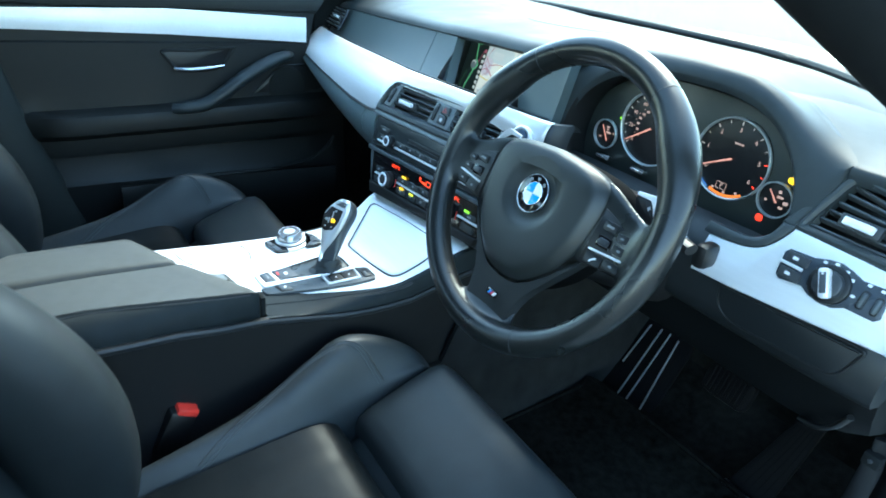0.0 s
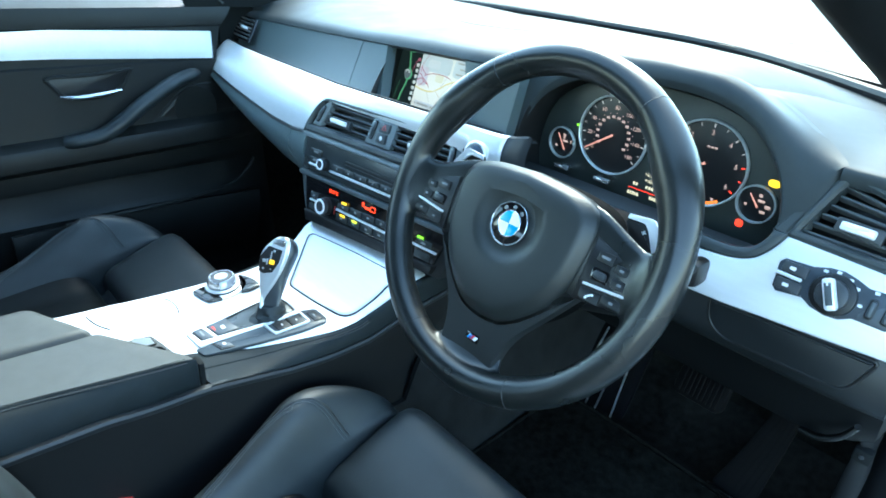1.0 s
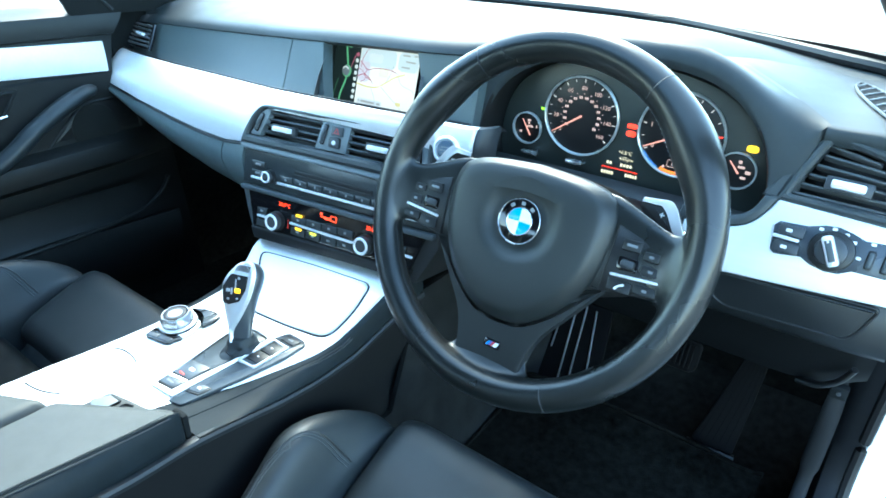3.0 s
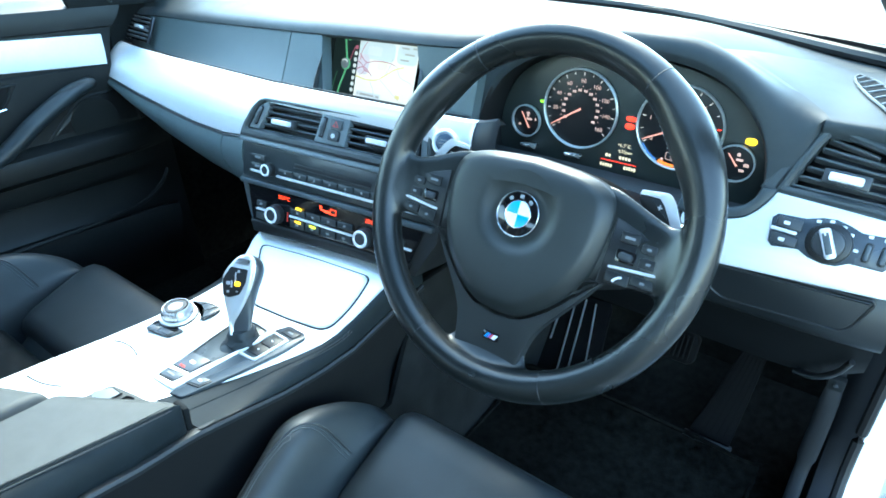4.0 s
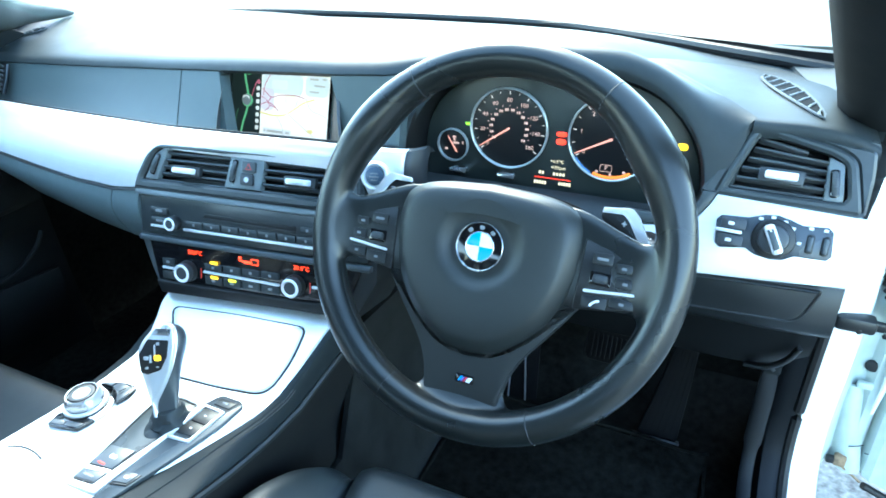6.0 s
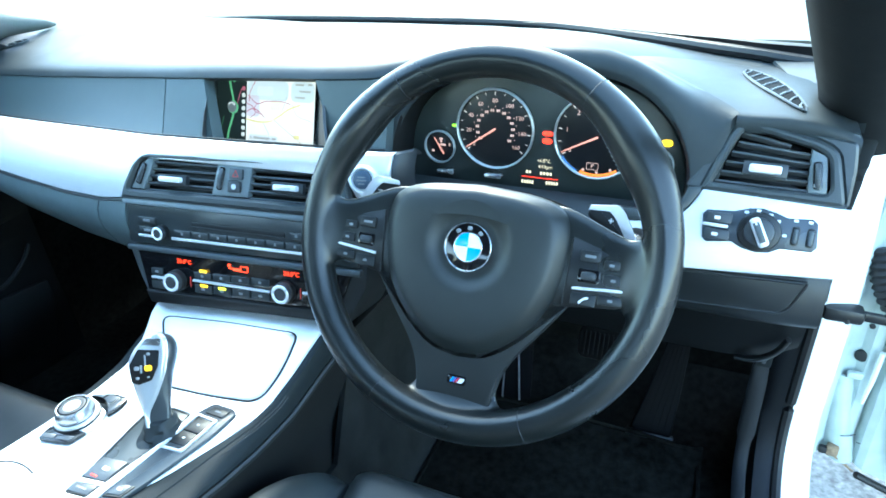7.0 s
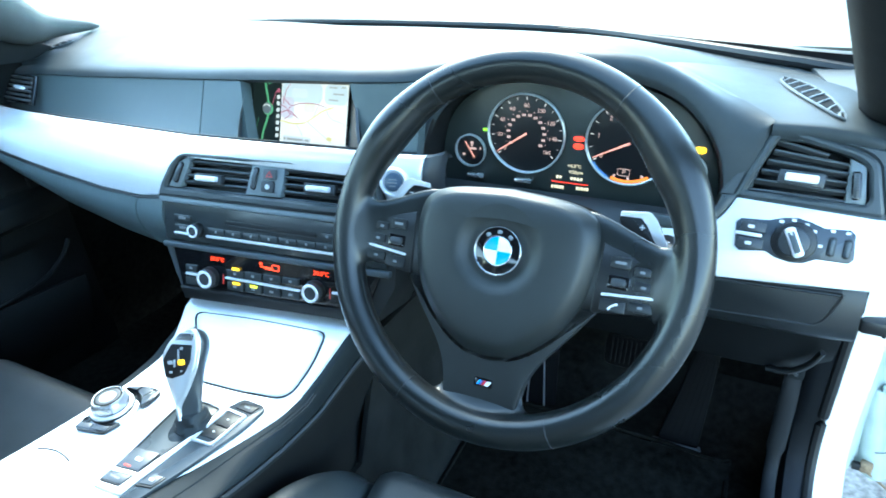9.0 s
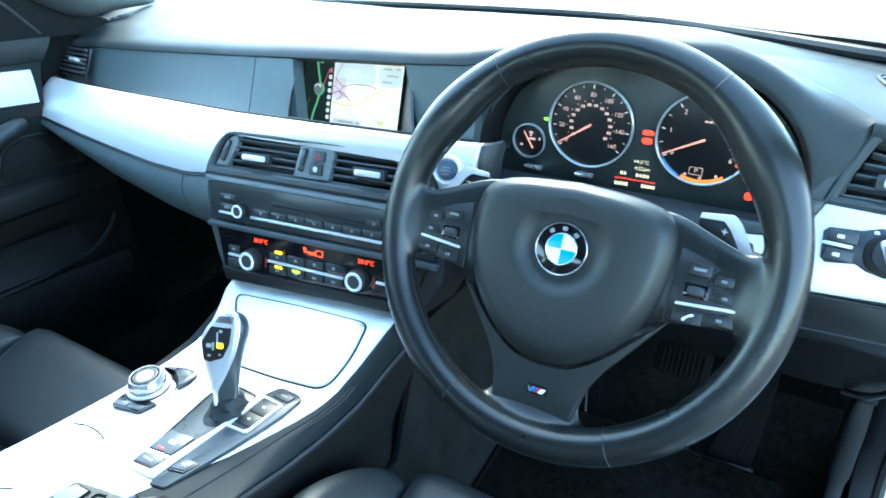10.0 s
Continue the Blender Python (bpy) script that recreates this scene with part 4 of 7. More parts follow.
# ---- radio and climate ----
SM = axes((0, 0.115, 0.76), (1, 0.1, 0), (0, 0.2, 0.98))
STACK = material("stack_satin", (0.033, 0.039, 0.041), 0.20, bump=0.02, rough_var=0.05)
CHEEK = material("stack_cheek_plastic", (0.062, 0.074, 0.080), 0.42, bump=0.05)
part("stack_cheek", pad([(-0.197, 0.062), (-0.199, 0.002), (-0.198, -0.012), (-0.185, -0.050), (-0.168, -0.088), (0.15, -0.078), (0.18, -0.02), (0.18, 0.062)][::-1], shift(SM, 0, 0, -0.12), 0.114, 0.004), material("stack_side_plastic", (0.016, 0.018, 0.020), 0.5, bump=0.05), dash, "dark plastic surround of the centre stack")
part("stack_edge", pad([(-0.1985, 0.060), (-0.1985, 0.002), (-0.196, -0.012), (-0.183, -0.050), (-0.166, -0.0865), (-0.156, -0.0850), (-0.172, -0.050), (-0.184, -0.012), (-0.187, 0.002), (-0.187, 0.060)][::-1], shift(SM, 0, 0, -0.018), 0.0135, 0.003), CHEEK, dash, "grey edge strip of the centre stack")
radio = part("radio", pad([(-0.190, 0.056), (-0.191, 0.002), (0.170, 0.006), (0.170, 0.060)][::-1], shift(SM, 0, 0, -0.008), 0.008, 0.001), STACK, dash, "satin black radio with chrome bar")
part("lower_lip", block((-0.010, -0.0035, -0.002), (0.37, 0.009, 0.012), 0.003, shift(SM, 0, 0, 0, 0.7)), CHEEK, radio)
part("upper_lip", block((-0.010, 0.0605, -0.003), (0.364, 0.0070, 0.010), 0.0025, SM), CHEEK, radio)
part("chrome_bar", block((-0.1575, 0.0130, 0.001), (0.031, 0.0036, 0.004), 0.0012, SM), SATIN, radio, "satin chrome bar")
part("chrome_bar", block((0.022, 0.0150, 0.001), (0.276, 0.0040, 0.004), 0.0012, shift(SM, 0, 0, 0, 0.6)), SATIN, radio, "satin chrome bar")


def button(M, u, v, w, h, parent, mat=None, mark=True, name="button", lift=0.0025, mw=0.4):
    b = part(name, pad(rrect(w, h, 0.0014, 2), shift(M, u, v, 0), lift, 0.0007), mat or STACK, parent)
    if mark:
        bar(shift(M, 0, 0, lift), u, v, w * mw, min(h * 0.35, 0.0035), WHITE_PRINT_DIM, b)
    return b


for v in (0.0360, 0.0215):
    button(SM, -0.1565, v, 0.0295, 0.0100, radio)
for k in range(8):
    button(SM, -0.0975 + k * 0.0297, 0.0222 + k * 0.0003, 0.0282, 0.0105, radio, mw=0.12)
button(SM, 0.083, 0.0385, 0.020, 0.010, radio, mw=0.2)
part("disc_slot", block((-0.0078, 0.0378, 0.0005), (0.146, 0.0062, 0.002), 0.001, SM), DARK, radio, "dark disc slot")
part("disc_slot_lip", block((-0.0078, 0.0345, 0.001), (0.146, 0.0012, 0.003), 0.0004, SM), GREY, radio)


CAP = material("knob_cap_plastic", (0.010, 0.014, 0.022), 0.5, spec=0.3)


def rotary(M, u, v, r, h, parent, label="black rotary knob with satin chrome ring"):
    k = part("knob", pad(disc(r * 1.12, 32), shift(M, u, v, 0), h * 0.45, 0.001), DARK, parent, label)
    part("grip", pad(disc(r, 32), shift(M, u, v, h * 0.4), h * 0.5, 0.0015), GREY, k)
    part("knob_ring", ring(disc(r * 0.95, 32), disc(r * 0.64, 32), shift(M, u, v, h * 0.80), 0.0030, 0.0013), SATIN, k, "satin chrome ring")
    part("knob_cap", pad(disc(r * 0.66, 28), shift(M, u, v, h * 0.80), 0.0016, 0.0006, dome=-0.0008), CAP, k)
    return k


rotary(SM, -0.131, 0.021, 0.0098, 0.014, radio)
climate = part("climate_panel", pad([(-0.178, -0.010), (-0.165, -0.070), (0.14, -0.060), (0.160, -0.006)], shift(SM, 0, 0, -0.008), 0.008, 0.001), GLOSS, dash, "gloss black climate panel with red readouts")
part("lower_lip", pad([(-0.168, -0.068), (-0.160, -0.0865), (0.14, -0.0720), (0.145, -0.058)], shift(SM, 0, 0, -0.012), 0.016, 0.003), DARK, climate)
words("20.0°C", shift(SM, -0.099, -0.0185, 0.0006), 0.0088, AMBER_DISPLAY, climate, "readout")
words("20.0°C", shift(SM, 0.073, -0.0150, 0.0006), 0.0088, AMBER_DISPLAY, climate, "readout")
for u, v, w, h in ((-0.024, -0.0145, 0.005, 0.004), (-0.021, -0.0185, 0.009, 0.002), (-0.012, -0.0195, 0.012, 0.004)):
    bar(shift(SM, 0, 0, 0.0003), u, v, w, h, AMBER_DISPLAY, climate, "readout")
o = rrect(0.012, 0.0085, 0.001, 2)
part("readout", ring(o, inset(o, 0.0012), shift(SM, 0.000, -0.0175, 0.0003), 0.0006, 0.0001), AMBER_DISPLAY, climate)
KN = [(-0.112, -0.047), (0.064, -0.040)]
for u, v in KN:
    rotary(SM, u, v, 0.0138, 0.017, climate)
    part("temperature_mark", block((u + 0.0225, v, 0.001), (0.0012, 0.015, 0.001), 0.0003, SM), RED, climate, "lit red mark")
for u0, u1, v in ((-0.156, -0.132, -0.047), (-0.085, 0.040, -0.0435), (0.090, 0.145, -0.038)):
    part("chrome_bar", block(((u0 + u1) / 2, v, 0.0015), (u1 - u0, 0.0035, 0.004), 0.001, SM), SATIN, climate, "satin chrome bar")
for k in range(4):
    button(SM, -0.068 + 0.031 * k, -0.0355 + 0.001 * k, 0.0285, 0.0105, climate, mw=0.16)
    button(SM, -0.068 + 0.031 * k, -0.0545 + 0.001 * k, 0.0285, 0.0125, climate, mw=0.22)
button(SM, -0.146, -0.038, 0.020, 0.010, climate, mw=0.3)
button(SM, -0.146, -0.058, 0.022, 0.012, climate, mark=False)
button(SM, 0.118, -0.031, 0.030, 0.010, climate, mw=0.3)
button(SM, 0.118, -0.050, 0.030, 0.012, climate, mark=False)
for u, v, m in ((-0.066, -0.028, LAMP_AMBER), (-0.066, -0.0495, LAMP_AMBER), (-0.036, -0.0495, glow("yellow_green_lamp", (0.75, 0.9, 0.05), 0.2)), (0.110, -0.024, LAMP_GREEN)):
    bar(shift(SM, 0, 0, 0.0024), u, v, 0.0125, 0.0040, m, climate, "indicator_lamp", 0.0006)

# start button on the end of the trim
TB = axes((0.178, 0.1490, 0.8805), (1, 0.20, 0), (0, 0.30, 0.95))
st = part("start_button", pad(disc(0.0115, 32), TB, 0.005, 0.0015, dome=0.001), material("start_button_face", (0.06, 0.09, 0.13), 0.3, coat=0.3), dash, "round blue-grey start button")
part("start_ring", ring(disc(0.0180, 32), disc(0.0120, 32), shift(TB, 0, 0, -0.004), 0.008, 0.002), SATIN, st)
for v, w in ((0.003, 0.010), (-0.001, 0.012), (-0.005, 0.008)):
    bar(shift(TB, 0, 0, 0.0052), 0, v, w, 0.0018, WHITE_PRINT_DIM, st, "marking", 0.0012)

# ---- driver side end ----
RM = axes((0.62, 0.207, 0.862), (1, -0.05, 0), (0, 0.35, 0.94))
LIP_OUT = [(p[0], p[1]) for p in curve([(-0.0668, 0.0260), (-0.0715, 0.0165), (-0.0790, 0.0050), (-0.0885, -0.0036), (-0.1035, -0.0095), (-0.1254, -0.0131), (-0.150, -0.0151)], 4)]
LIP_IN = [(p[0], p[1]) for p in curve([(-0.0795, 0.0330), (-0.0825, 0.0220), (-0.0880, 0.0125), (-0.0965, 0.0062), (-0.1095, 0.0022), (-0.1300, 0.0010), (-0.1560, 0.0010)], 4)]
part("hood_lip", pad([(-0.0640, 0.0335)] + [(u + 0.0004, v + 0.0004) for u, v in LIP_OUT] + [(-0.158, -0.0140)] + LIP_IN[::-1], shift(RM, 0, 0, -0.014), 0.0165, 0.0045), DASH, dash, "charcoal lip under the instruments")
part("driver_trim", pad([(-0.150, -0.062), (-0.095, -0.0590), (0.0, -0.050), (0.070, -0.0425), (0.074, -0.036), (0.073, 0.028), (0.0, 0.030), (-0.0645, 0.0312)] + LIP_OUT, shift(RM, 0, 0, -0.012), 0.012, 0.003), ALU, dash, "brushed aluminium trim strip")
o = fillet([(-0.0670, 0.0312), (0.0640, 0.0300), (0.0655, 0.0345), (0.0530, 0.0825), (0.0375, 0.0915), (-0.0320, 0.1075), (-0.0400, 0.1055), (-0.0480, 0.0945)], [0.003, 0.003, 0.003, 0.012, 0.012, 0.006, 0.006, 0.01], 5)
i_ = fillet([(-0.0575, 0.0390), (0.0488, 0.0395), (0.0515, 0.0455), (0.0450, 0.0770), (0.0310, 0.0845), (-0.0290, 0.0985), (-0.0345, 0.0970), (-0.0395, 0.0880)], [0.003, 0.004, 0.005, 0.008, 0.008, 0.004, 0.004, 0.008], 5)
dv = part("driver_vent", pad(o, shift(RM, 0, 0, -0.060), 0.024, 0.003), DARK, dash, "black side air vent")
part("vent_bezel", ring(o, i_, shift(RM, 0, 0, -0.020), 0.0225, 0.0030), DASH, dv, "charcoal bezel round the vent")
face = fillet([(-0.0830, 0.0315), (0.0700, 0.0300), (0.0705, 0.0680), (0.0670, 0.0940), (0.0320, 0.0985), (-0.0300, 0.1090), (-0.0435, 0.1060), (-0.0560, 0.0880)], [0.002, 0.003, 0.01, 0.006, 0.01, 0.01, 0.01, 0.01], 5)
part("end_face", ring(face, inset(o, 0.0005), shift(RM, 0, 0, -0.020), 0.0190, 0.0030), DASH, dash, "charcoal panel round the side vent")
slats(dv, RM, [(-0.0555 + 0.0040 * k, 0.0400 + 0.0106 * k, 0.0320 - 0.0006 * k, 0.0400 + 0.0090 * k) for k in range(5)] + [(-0.0370, 0.0925, 0.0100, 0.0835)], -0.010)
part("divider", pad([(0.0320, 0.0395), (0.0495, 0.0395), (0.0440, 0.0775), (0.0290, 0.0835)], shift(RM, 0, 0, -0.016), 0.013, 0.002), DIVIDER, dv, "grey vent divider")
thumbwheel(dv, shift(RM, 0.0380, 0.0575, 0, 9), 0, 0, 0.025)
vent_tab(dv, RM, -0.0095, 0.0580, 0.030, 0.0085)
o = [(-0.060, 0.005), (-0.056, 0.010), (-0.030, 0.012), (-0.016, 0.017), (-0.004, 0.0185), (0.008, 0.016), (0.020, 0.012), (0.042, 0.014), (0.047, 0.010), (0.050, -0.014), (0.046, -0.019), (0.018, -0.020), (0.008, -0.026), (-0.004, -0.0275), (-0.018, -0.025), (-0.028, -0.020), (-0.052, -0.024), (-0.057, -0.020)]
SWITCH = material("switch_panel", (0.046, 0.056, 0.068), 0.28, var=0.1)
sw = part("light_switch", pad(o, shift(RM, 0, 0, 0.0), 0.003, 0.001), SWITCH, dash, "black headlamp switch panel with rotary knob")
S2 = shift(RM, 0, 0, 0.003)
for v in (0.003, -0.0145):
    b = button(S2, -0.043, v, 0.024, 0.011, sw, GREY, mark=False)
    bar(shift(S2, 0, 0, 0.0025), -0.045, v, 0.006, 0.0035, WHITE_PRINT, b)
part("chrome_bar", block((-0.046, -0.0052, 0.0015), (0.025, 0.0036, 0.003), 0.001, S2), SATIN, sw)
kn = part("rotary_switch", pad(disc(0.0205, 36), shift(S2, -0.004, -0.006, -0.001), 0.005, 0.002), DARK, sw, "black rotary lamp switch")
part("collar", pad(disc(0.0150, 32), shift(S2, -0.004, -0.006, 0.003), 0.006, 0.003), GREY, kn)
part("grip", block((-0.004, -0.006, 0.012), (0.0105, 0.031, 0.012), 0.003, shift(S2, 0, 0, 0) @ Matrix.Translation((-0.004, -0.006, 0)) @ Matrix.Rotation(radians(28), 4, "Z") @ Matrix.Translation((0.004, 0.006, 0))), SATIN, kn, "satin chrome grip")
part("grip_face", block((-0.004, -0.006, 0.0180), (0.0062, 0.0215, 0.0012), 0.0005, S2 @ Matrix.Translation((-0.004, -0.006, 0)) @ Matrix.Rotation(radians(28), 4, "Z") @ Matrix.Translation((0.004, 0.006, 0))), CHEEK, kn, "dark inset of the grip")
part("grip_mark", block((-0.004, 0.0035, 0.0186), (0.0016, 0.0030, 0.0008), 0.0002, S2 @ Matrix.Translation((-0.004, -0.006, 0)) @ Matrix.Rotation(radians(28), 4, "Z") @ Matrix.Translation((0.004, 0.006, 0))), WHITE_PRINT, kn)
for u in (0.029, 0.0425):
    part("roller_well", pad(rrect(0.0075, 0.020, 0.003), shift(S2, u, -0.005, -0.001), 0.0016, 0.0004), DARK, sw)
    part("roller", block((u, -0.005, 0.0005), (0.0052, 0.016, 0.006), 0.0022, S2), CHEEK, sw)
for u, v in ((-0.0185, 0.0125), (-0.0075, 0.0155), (0.004, 0.0128), (0.0118, 0.0075), (0.0275, 0.0105), (0.0405, 0.0105), (0.0195, -0.006)):
    bar(S2, u, v, 0.0042, 0.0030, WHITE_PRINT, sw, "marking", 0.0004)

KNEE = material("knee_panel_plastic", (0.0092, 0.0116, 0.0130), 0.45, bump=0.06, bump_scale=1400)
# knee panel, drawer and underside
rows = []
for x in np.linspace(0.17, 0.692, 28):
    e = max(0, (x - 0.58) / 0.112)
    prof = [(0.225, 0.840), (0.213, 0.818), (0.205, 0.805), (0.200, 0.770), (0.202, 0.756), (0.209, 0.748), (0.232, 0.742)]
    rows.append([(x, y + 0.008 * e ** 3, z) for y, z in prof])
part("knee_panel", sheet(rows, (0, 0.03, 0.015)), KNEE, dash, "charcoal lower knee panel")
# recessed lower part; its shade is painted as a darker copy of the knee plastic
rows = []
for x in np.linspace(0.17, 0.690, 28):
    e = max(0, (x - 0.58) / 0.112)
    prof = [(0.226, 0.7435), (0.238, 0.738), (0.244, 0.726), (0.250, 0.690), (0.266, 0.662), (0.31, 0.645), (0.42, 0.61), (0.58, 0.58)]
    rows.append([(x, y + 0.008 * e ** 3, z + 0.025 * e ** 3 * min(1, (0.7435 - z) / 0.05)) for y, z in prof])
part("under_panel", sheet(rows, (0, 0.03, 0.015)), material("under_panel_shaded", (0.0034, 0.0041, 0.0046), 0.55, bump=0.06, bump_scale=1400, spec=0.16), dash, "lower cover under the knee panel, darkened for shade")
KM = axes((0.606, 0.2015, 0.782), (1, 0, 0), (0, 0.1, 0.99))
DRAWER = fillet([(-0.0720, -0.0175), (0.0440, -0.0120), (0.0520, -0.0045), (0.0640, 0.0270), (-0.0970, 0.0200), (-0.0910, -0.0060)], [0.010, 0.006, 0.006, 0.004, 0.004, 0.012])
part("drawer_gap", tube([KM @ Vector((p[0], p[1], 0.0016)) for p in inset(DRAWER, -0.0012)], 0.0018, 6, closed=True), DARK, dash, "dark gap round the drawer")
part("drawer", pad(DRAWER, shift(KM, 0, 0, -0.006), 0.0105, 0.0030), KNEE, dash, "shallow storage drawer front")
part("release_handle", tube(curve([(0.626, 0.262, 0.664), (0.646, 0.252, 0.672), (0.664, 0.246, 0.690), (0.674, 0.244, 0.712)], 4), 0.006, 10, flat=0.6), DARK, dash, "dark bonnet release handle")
ds = part("diagnostic_socket", block((0.677, 0.412, 0.572), (0.022, 0.016, 0.020), 0.003), PILLAR, dash, "black socket cover")
part("socket_screw", pad(disc(0.003, 12), axes((0.677, 0.403, 0.573), (1, 0, 0), (0, 0, 1)), 0.002, 0.0005), GREY, ds)
# end cap of the dashboard
part("end_cap", pad([(0.245, 0.955), (0.228, 0.90), (0.216, 0.83), (0.245, 0.772), (0.34, 0.735), (0.50, 0.72), (0.50, 0.960)], axes((0.678, 0, 0), (0, 1, 0), (0, 0, 1)), 0.0135, 0.006), DASH, dash)

# ---- steering wheel ----
WTILT = radians(24)
WM = axes((0.37, 0.017, 0.8825), (1, 0, 0), (0, math.sin(WTILT), math.cos(WTILT)))
wheel = thing("steering_wheel", "black leather three-spoke sports steering wheel", "steering wheel", (0.37, 0.017, 0.8825))
RIM_R = 0.1660
WZ = WM.to_3x3().col[2]


def rim_r(a):
    """Half thickness of the rim at an angle: fuller at the thumb rests."""
    d = math.degrees(a) % 360
    k = sum(math.exp(-((d - c) / 15) ** 2) for c in (35, 145))
    return 0.0162 + 0.0042 * k


def rim_c(a):
    """Centre line of the rim, a little taller than wide and drawn in at the thumb rests."""
    r = RIM_R - 0.55 * (rim_r(a) - 0.0162)
    return Vector((r * math.cos(a), (r + 0.0022) * math.sin(a) + 0.0022, 0))


def spoke_section(place, half, c, w, front, back):
    """A flat section with rounded ends; place turns (across, height) into a point."""
    out = []
    for b in np.linspace(0, 2 * math.pi, 20, endpoint=False):
        x, y = math.cos(b), math.sin(b)
        out.append(place(c + half * math.copysign(abs(x) ** 0.88, x), w + (front if y > 0 else back) * math.copysign(abs(y) ** 0.8, y)))
    return out


# rim and its three spokes under one leather skin, blended where they meet
angs = np.linspace(0, 2 * math.pi, 96, endpoint=False)
bm = tube([WM @ rim_c(a) for a in angs], [rim_r(a) for a in angs], 18, closed=True, up=WZ, flat=1.08)
for sx in (-1, 1):
    rows = [spoke_section(lambda v, w, u=u: WM @ Vector((sx * u, v, w)), (v1 - v0) / 2, (v1 + v0) / 2, w, 0.006, 0.011) for u, v0, v1, w in
            ((0.066, -0.051, 0.051, -0.010), (0.086, -0.041, 0.0475, -0.0064), (0.100, -0.038, 0.0422, -0.0053), (0.114, -0.0365, 0.0362, -0.0048), (0.130, -0.0355, 0.0302, -0.0042), (0.138, -0.0355, 0.0282, -0.0021), (0.144, -0.0385, 0.0290, 0.0005), (0.149, -0.044, 0.0300, 0.0035), (0.155, -0.052, 0.040, 0.0055), (0.166, -0.058, 0.048, 0.0055))]
    grid(bm, rows, close_u=True, caps=True)
rows = [spoke_section(lambda u, w, v=v: WM @ Vector((u, v, w)), h, 0.0, w, 0.006, 0.010) for v, h, w in
        ((-0.078, 0.060, -0.021), (-0.094, 0.052, -0.019), (-0.112, 0.043, -0.0165), (-0.128, 0.0395, -0.0140), (-0.137, 0.0425, -0.0105), (-0.1430, 0.048, -0.0070), (-0.149, 0.056, -0.0030), (-0.156, 0.067, 0.0000), (-0.164, 0.076, 0.0010))]
grid(bm, rows, close_u=True, caps=True)
rim = part("rim", bm, WHEEL_LEATHER, wheel, "black leather rim and spokes with stitched joints")
blend = rim.modifiers.new("blend", "REMESH")
blend.mode, blend.voxel_size, blend.use_smooth_shade = "VOXEL", 0.0017, True
soften = rim.modifiers.new("soften", "SMOOTH")
soften.factor, soften.iterations = 0.5, 34
for d in (57, 123, 244, 296):
    a = radians(d)
    c, t = rim_c(a), Vector((math.cos(a), math.sin(a), 0))
    pts = [WM @ (c + (t * math.cos(b) + Vector((0, 0, 1.08)) * math.sin(b)) * (rim_r(a) - 0.0005)) for b in np.linspace(0, 2 * math.pi, 24, endpoint=False)]
    part("joint", tube(pts, 0.0006, 5, closed=True), SEAM, rim, "thin stitched joint")
# thread showing along the inside of the rim
for d0, d1 in ((126, 150), (30, 54), (196, 238)):
    for d in np.arange(d0, d1, 1.6):
        a0, a1 = radians(d), radians(d + 1.0)
        ends = [WM @ (rim_c(a) + Vector((-math.cos(a) * math.cos(b), -math.sin(a) * math.cos(b), math.sin(b))) * (rim_r(a) + 0.0001)) for a, b in ((a0, 0.30), (a1, 0.18))]
        part("stitch", tube(ends, 0.00045, 4), SEAM, rim)

half = curve([(0.0, 0.058), (0.05, 0.054), (0.076, 0.046), (0.087, 0.032), (0.089, 0.006), (0.083, -0.030), (0.068, -0.060), (0.047, -0.082), (0.024, -0.0965), (0.0, -0.1000)], 5)
AIR = [(p[0], p[1]) for p in half] + [(-p[0], p[1]) for p in half[-2:0:-1]]
rows = []
for s, w in ((0.985, -0.022), (1.0, -0.012), (1.0, -0.0065), (0.996, -0.0035), (0.986, -0.0008), (0.970, 0.0014), (0.925, 0.0052), (0.890, 0.0082), (0.862, 0.0100), (0.82, 0.0112), (0.72, 0.0126), (0.60, 0.0136), (0.50, 0.0140)):
    rows.append([(p[0] * s, p[1] * s, w) for p in AIR])
# dished middle round the roundel
for r, w in ((0.0425, 0.0138), (0.0395, 0.0130), (0.0350, 0.0108), (0.0310, 0.0084), (0.0270, 0.0072), (0.010, 0.0070)):
    rows.append([(r * math.cos(math.atan2(p[1], p[0])), r * math.sin(math.atan2(p[1], p[0])), w) for p in AIR])
bm = bmesh.new()
grid(bm, [[WM @ Vector(p) for p in r] for r in rows], close_u=True, caps=True)
part("airbag_cover", bm, AIRBAG, wheel, "black grained airbag cover", 60)
bk = [(p[0] * 1.012, p[1] * 1.012) for p in AIR]
# shell made near-black so that its colour gives the shadow in the airbag gap
part("hub_shell", pad(bk[::-1], shift(WM, 0, 0, -0.056), 0.038, 0.004), material("gap_shadow_plastic", (0.0022, 0.0024, 0.0026), 0.8, spec=0.05), wheel, "black shell behind the airbag")

